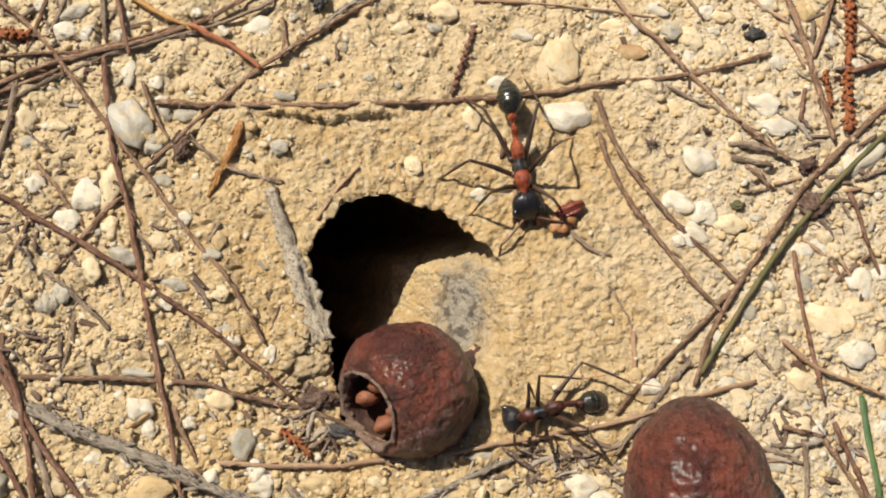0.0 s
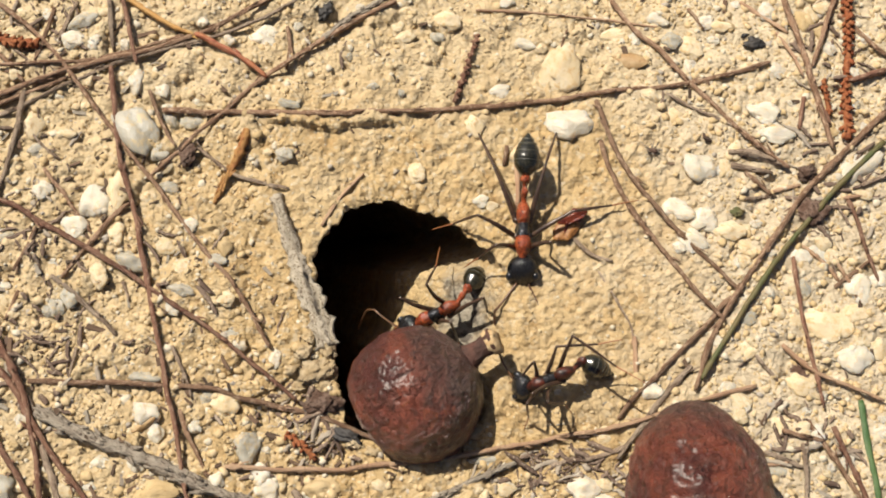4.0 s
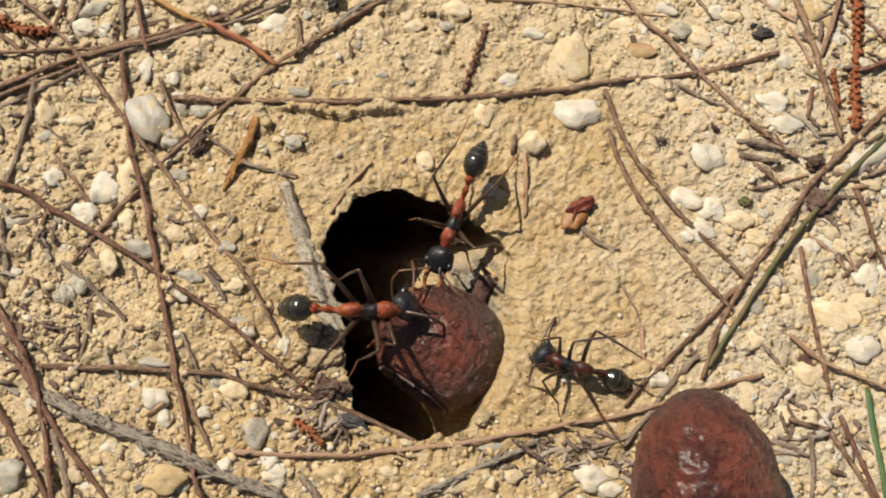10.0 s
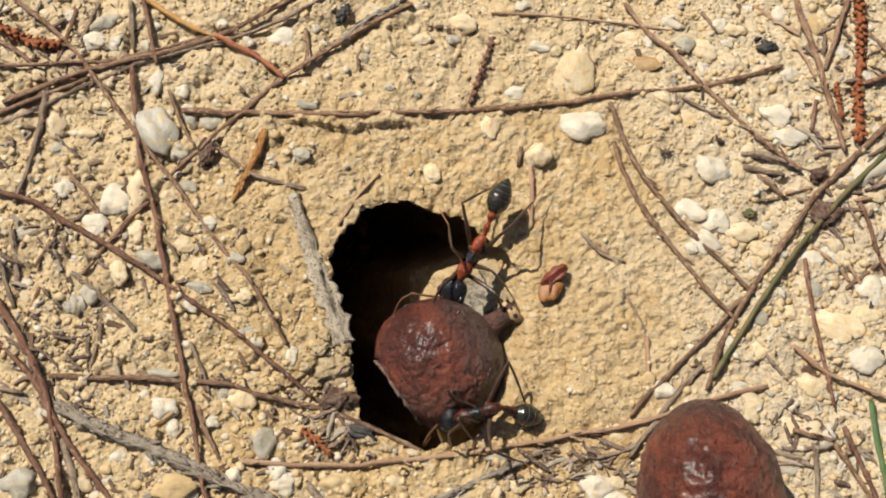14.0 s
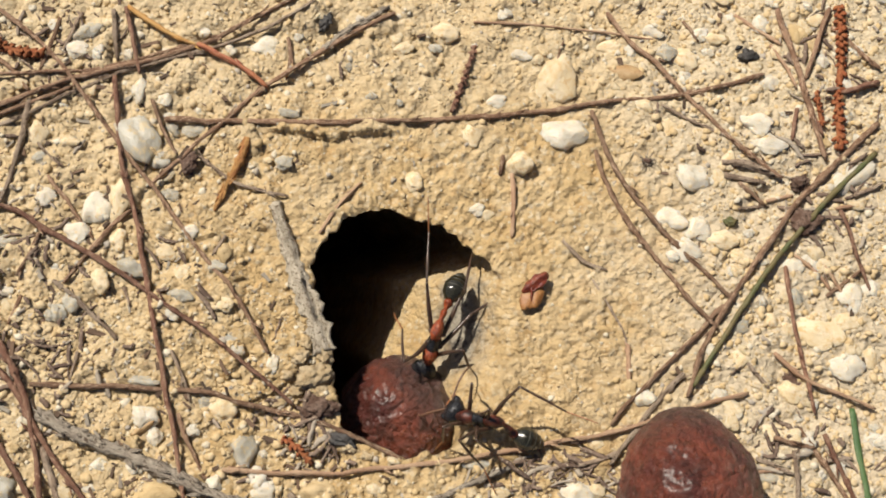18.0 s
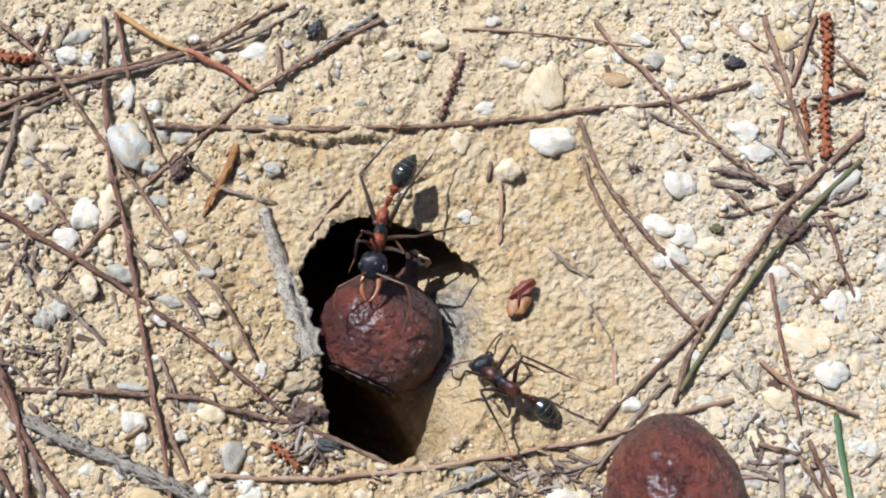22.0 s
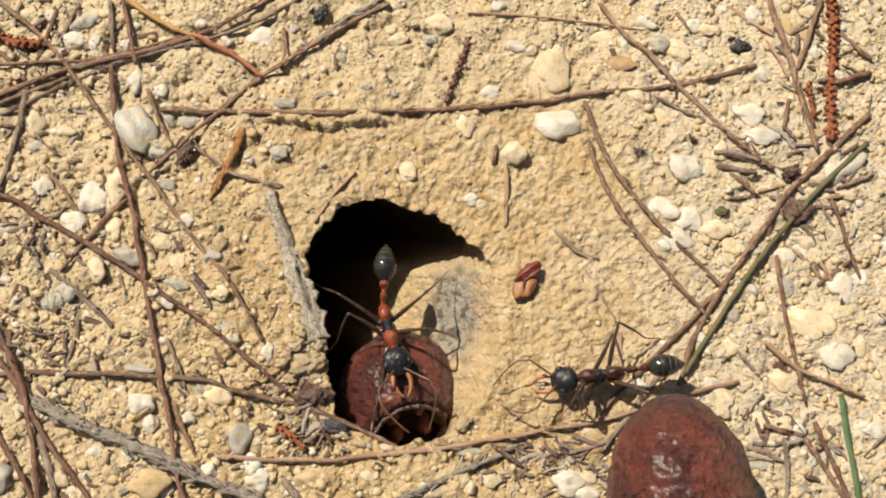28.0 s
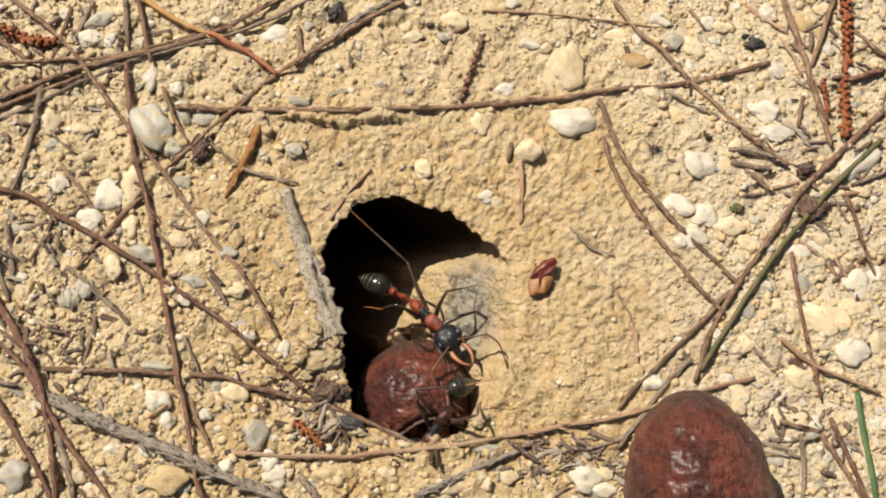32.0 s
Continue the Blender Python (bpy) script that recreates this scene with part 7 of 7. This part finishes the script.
    turn_head(second_parts, [(0, -1, -8), (1, -26, -32), (2, -1, -9), (3, -1, -9), (6, -1, -13), (7, -1, -10), (8, -1, -11), (9, 1, -0), (10, 0, -0), (11, 0, -0), (12, -1, -13), (13, -1, -9), (14, 1, -0), (15, 0, -0), (18, -10, -6), (19, -0, -10), (20, -0, -11), (21, -3, -32), (22, 1, 4), (23, -1, -19), (24, -1, -16), (27, -0, -32), (28, -0, 4), (29, -2, 4), (30, 0, -2), (31, -0, 0), (32, -1, 1)])
    stride(second_parts, "front_l", [(3, 140, 37), (6, 89, 49), (7, 119, 42), (8, 129, 38), (10, 96, 70), (12, 117, 29), (13, 81, 0), (15, 90, 50), (18, 135, 22), (19, 93, 14), (20, 89, 58), (22, 64, 46), (24, 100, 47), (27, 26, -11), (28, 22, -2), (29, 31, 32), (31, 71, -6)],
           [(3, 19, -57), (6, 58, -34), (7, 48, -55), (8, 25, -48), (10, 32, -56), (12, 105, -61), (13, 55, -15), (15, 27, -74), (18, 30, -14), (19, 31, -43), (20, 82, -68), (22, -154, -50), (24, -145, -52), (27, 74, -79), (28, -112, -80), (29, 90, -50), (31, 44, -58)])
    stride(second_parts, "front_r", [(7, 11, 29), (11, 18, 19), (13, 15, 32), (15, -67, 67), (18, 9, 34), (23, -61, 70), (27, -22, -10)],
           [(7, 38, 24), (11, 51, -11), (13, 12, 35), (15, -26, -71), (18, 11, -31), (23, -46, -73), (27, -26, -7)])
    stride(second_parts, "mid_l", [(0, 175, 24), (1, 136, 36), (2, 139, 37), (3, 165, 40), (6, 116, 49), (7, 151, 20), (8, 134, 45), (9, 94, 51), (10, 65, 54), (11, 63, 58), (12, 142, 42), (13, 131, 36), (14, 96, 62), (15, 125, 35), (18, 151, -29), (19, 117, 49), (20, 143, 38), (21, 113, 64), (22, 80, 45), (23, 100, 32), (24, 91, 33), (27, 58, 27), (29, 66, 61)],
           [(0, 34, -69), (1, 16, -36), (2, 3, -36), (3, 30, -50), (6, 83, -50), (7, 102, -64), (8, 124, -70), (9, 36, -64), (10, 116, -62), (11, 139, -63), (12, 36, -10), (13, 119, -47), (14, 66, -60), (15, 130, -30), (18, 130, -36), (19, 105, -39), (20, 126, -49), (21, 126, -43), (22, 116, -13), (23, 55, -45), (24, 117, 1), (27, 71, -67), (29, 109, -51)])
    stride(second_parts, "mid_r", [(9, -58, 63), (12, -124, 40), (14, -105, 77), (15, -96, 69), (22, -28, 72), (23, -139, 8), (24, -149, 8), (27, -155, 17), (29, -88, 47), (30, -26, 56), (31, -77, 74), (32, -47, 60)],
           [(9, -4, -75), (12, -128, 2), (14, -129, -42), (15, -108, -47), (22, -138, -74), (23, -150, -38), (24, 180, -9), (27, -45, -56), (29, -74, -44), (30, -166, -65), (31, -173, -72), (32, -154, -76)])
    stride(second_parts, "hind_l", [(0, -157, -8), (1, 151, 27), (2, 146, 23), (3, -174, 8), (6, 137, 41), (7, 174, -25), (8, 165, 25), (9, 170, 4), (10, 151, 36), (11, 133, 56), (12, -175, -9), (13, 176, -28), (14, 156, 42), (15, 152, 53), (18, 174, -29), (19, -171, -22), (20, 173, -15), (21, 160, 30), (22, 149, 50), (23, 152, 53), (24, 159, 11), (27, 127, 14), (28, 88, 53), (29, 90, 55), (30, 119, 54), (31, 173, 37), (32, 159, 36)],
           [(0, 34, -64), (1, 46, -73), (2, 33, -56), (3, 6, -60), (6, 104, -65), (7, 177, -65), (8, 173, -12), (9, 166, -52), (10, 172, -55), (11, 167, -34), (12, -172, -3), (13, -164, -68), (14, 176, -42), (15, 178, -46), (18, -165, -57), (19, 176, -69), (20, 172, -65), (21, -175, -24), (22, 163, -15), (23, 176, -41), (24, 164, -33), (27, 150, -39), (28, 141, -45), (29, 139, -11), (30, 171, 2), (31, -161, 39), (32, -169, 37)])
    stride(second_parts, "hind_r", [(1, -157, 33), (2, -145, 55), (3, -137, 67), (6, -127, 74), (7, -122, 47), (8, -137, 51), (9, -143, 67), (10, -136, 47), (11, -136, 26), (12, -131, 52), (13, -158, 49), (14, -143, 40), (15, -156, 56), (18, -160, -2), (19, -142, 30), (20, -137, 35), (21, -158, 22), (22, -151, 25), (23, -164, 46), (24, -162, 8), (27, 168, 18), (28, -132, 32), (29, -166, 22), (30, -66, 68), (31, -156, 34), (32, -74, 73)],
           [(1, 102, -77), (2, -109, -76), (3, -73, -42), (6, -172, -69), (7, -139, -51), (8, -86, -72), (9, -160, -48), (10, 174, -30), (11, 162, -24), (12, 177, -7), (13, -179, -26), (14, 165, -45), (15, -175, -66), (18, -158, -30), (19, -150, -60), (20, 172, -22), (21, 175, 6), (22, 147, 21), (23, -148, -68), (24, 149, 5), (27, 157, 22), (28, -149, -41), (29, -179, -35), (30, -152, -28), (31, -165, -30), (32, -165, -42)])
    turn_tail(third_parts, [(0, -7, 70), (1, -6, 46), (2, -2, 55), (3, 60, 63), (6, 5, 78), (7, -60, 78), (8, -60, 66), (9, -7, 78), (10, 60, 78), (11, -60, 69), (12, -60, 74), (13, 54, 78), (14, -60, 77), (15, -60, 74), (18, -60, 74), (19, -60, 68), (20, 60, 62), (21, 60, 78), (22, 60, 70), (23, -60, 78), (24, 14, 74), (27, -7, -5), (28, -2, -6), (29, -60, 78), (30, -60, 42), (31, 60, 65), (32, 60, 52)],
              [(0, -4, 35), (1, -5, 23), (2, -1, 35), (3, -59, 25), (6, 2, 35), (7, -1, 35), (8, 6, 35), (9, -2, 35), (10, 1, 35), (11, -6, 35), (12, -7, 35), (13, 8, 35), (14, -26, 33), (15, -40, 31), (18, -4, 35), (19, -22, 34), (20, -15, 35), (21, 1, 35), (22, 2, 35), (23, -15, 35), (24, 7, 35), (27, -7, -5), (28, -2, -6), (29, -18, 34), (30, 37, 31), (31, -118, 0), (32, -42, 30)])
    turn_head(third_parts, [(0, -14, -32), (1, -1, -15), (2, -11, -17), (3, -40, -32), (6, -19, -32), (7, -40, -32), (8, -40, -32), (9, -20, -32), (10, -34, -32), (11, -40, -32), (12, -40, -32), (13, -26, -32), (14, -23, -32), (15, -40, -32), (18, -38, -32), (19, -40, -32), (20, -40, -32), (21, -28, -32), (22, -33, -32), (23, -16, -32), (24, -25, -25), (27, 0, -0), (28, 0, -0), (29, -34, -32), (30, -40, -32), (31, -40, -25), (32, -40, -32)])
    stride(third_parts, "front_l", [(7, 56, 68)],
           [(7, 34, -55)])
    stride(third_parts, "front_r", [(0, -127, 42), (1, -124, 64), (6, -143, 59), (7, -132, 69), (23, -105, 37), (24, 74, 31), (28, 62, 51)],
           [(0, 44, -71), (1, 37, -66), (6, -1, -23), (7, 2, -27), (23, -43, -70), (24, 25, -22), (28, 95, -67)])
    stride(third_parts, "mid_l", [(3, 100, 65), (8, 73, 68), (9, 66, 75), (10, 79, 57), (11, 76, 50), (12, 77, 47), (13, -27, 84), (19, 134, 50), (22, 109, 76), (23, 94, 52), (24, 107, 50), (28, 43, 56)],
           [(3, 98, -81), (8, 108, -57), (9, 74, -73), (10, 107, -69), (11, 119, -48), (12, 102, -49), (13, 71, -52), (19, 132, -75), (22, 7, -70), (23, -157, -77), (24, 113, -56), (28, 84, -73)])
    stride(third_parts, "mid_r", [(0, -129, 44), (1, -123, 44), (2, -142, 53), (3, -146, 39), (6, -157, 51), (7, -155, 48), (8, -138, 59), (9, -146, 45), (10, -149, 67), (11, -125, 65), (12, -123, 70), (13, -146, 38), (14, -61, 61), (15, -138, 22), (18, 178, 55), (19, -161, 61), (20, -142, 49), (21, -154, 55), (22, -145, 53), (24, -147, 70), (27, -67, 60), (28, -128, 27), (29, -143, 39), (30, -133, 40)],
           [(0, 164, -14), (1, 124, -5), (2, 129, -14), (3, 179, -12), (6, 120, -13), (7, 117, -12), (8, -156, -11), (9, -100, -70), (10, -151, -8), (11, -171, -22), (12, -179, -34), (13, 163, -71), (14, 30, -68), (15, 59, -54), (18, 21, -66), (19, 40, -79), (20, 177, -80), (21, 32, -47), (22, -124, -57), (24, -157, -25), (27, 113, -76), (28, 103, -7), (29, 77, -69), (30, 42, -57)])
    stride(third_parts, "hind_l", [(0, 146, 31), (3, 8, 60), (8, 141, 52), (9, 148, 70), (10, 144, 67), (11, 114, 47), (12, 105, 38), (19, 63, 61), (22, 88, 66), (23, 85, 51), (24, 145, 37)],
           [(0, 44, -81), (3, -6, -60), (8, 178, -66), (9, 120, -57), (10, 137, -52), (11, 137, -54), (12, 131, -59), (19, 117, -59), (22, 148, -47), (23, -171, -47), (24, -112, -83)])
    stride(third_parts, "hind_r", [(0, -144, -6), (1, -175, -1), (2, -149, -9), (3, -157, 54), (6, -136, -3), (7, -131, 11), (8, -85, 61), (9, -143, 30), (10, -126, 52), (11, -144, 50), (12, -107, 52), (13, -130, 17), (14, -137, 14), (15, -153, 24), (18, -141, 31), (19, -117, 61), (20, -128, 30), (21, -135, 23), (22, -122, 64), (23, -122, 55), (24, -125, 47), (27, -112, 56), (28, -113, 31), (29, -115, 61), (30, -170, -0), (32, -125, 45)],
           [(0, 146, -11), (1, 156, -1), (2, 132, -13), (3, 115, -12), (6, 151, -15), (7, 149, -14), (8, -176, -16), (9, 149, -13), (10, 169, -18), (11, 159, -18), (12, 178, -15), (13, 155, -18), (14, 95, -42), (15, 138, -49), (18, 165, -20), (19, -178, -20), (20, 133, -16), (21, 154, -18), (22, -163, -19), (23, -109, -49), (24, -175, -32), (27, 159, -64), (28, 166, -49), (29, 149, -16), (30, 76, -35), (32, 130, -11)])


motions()
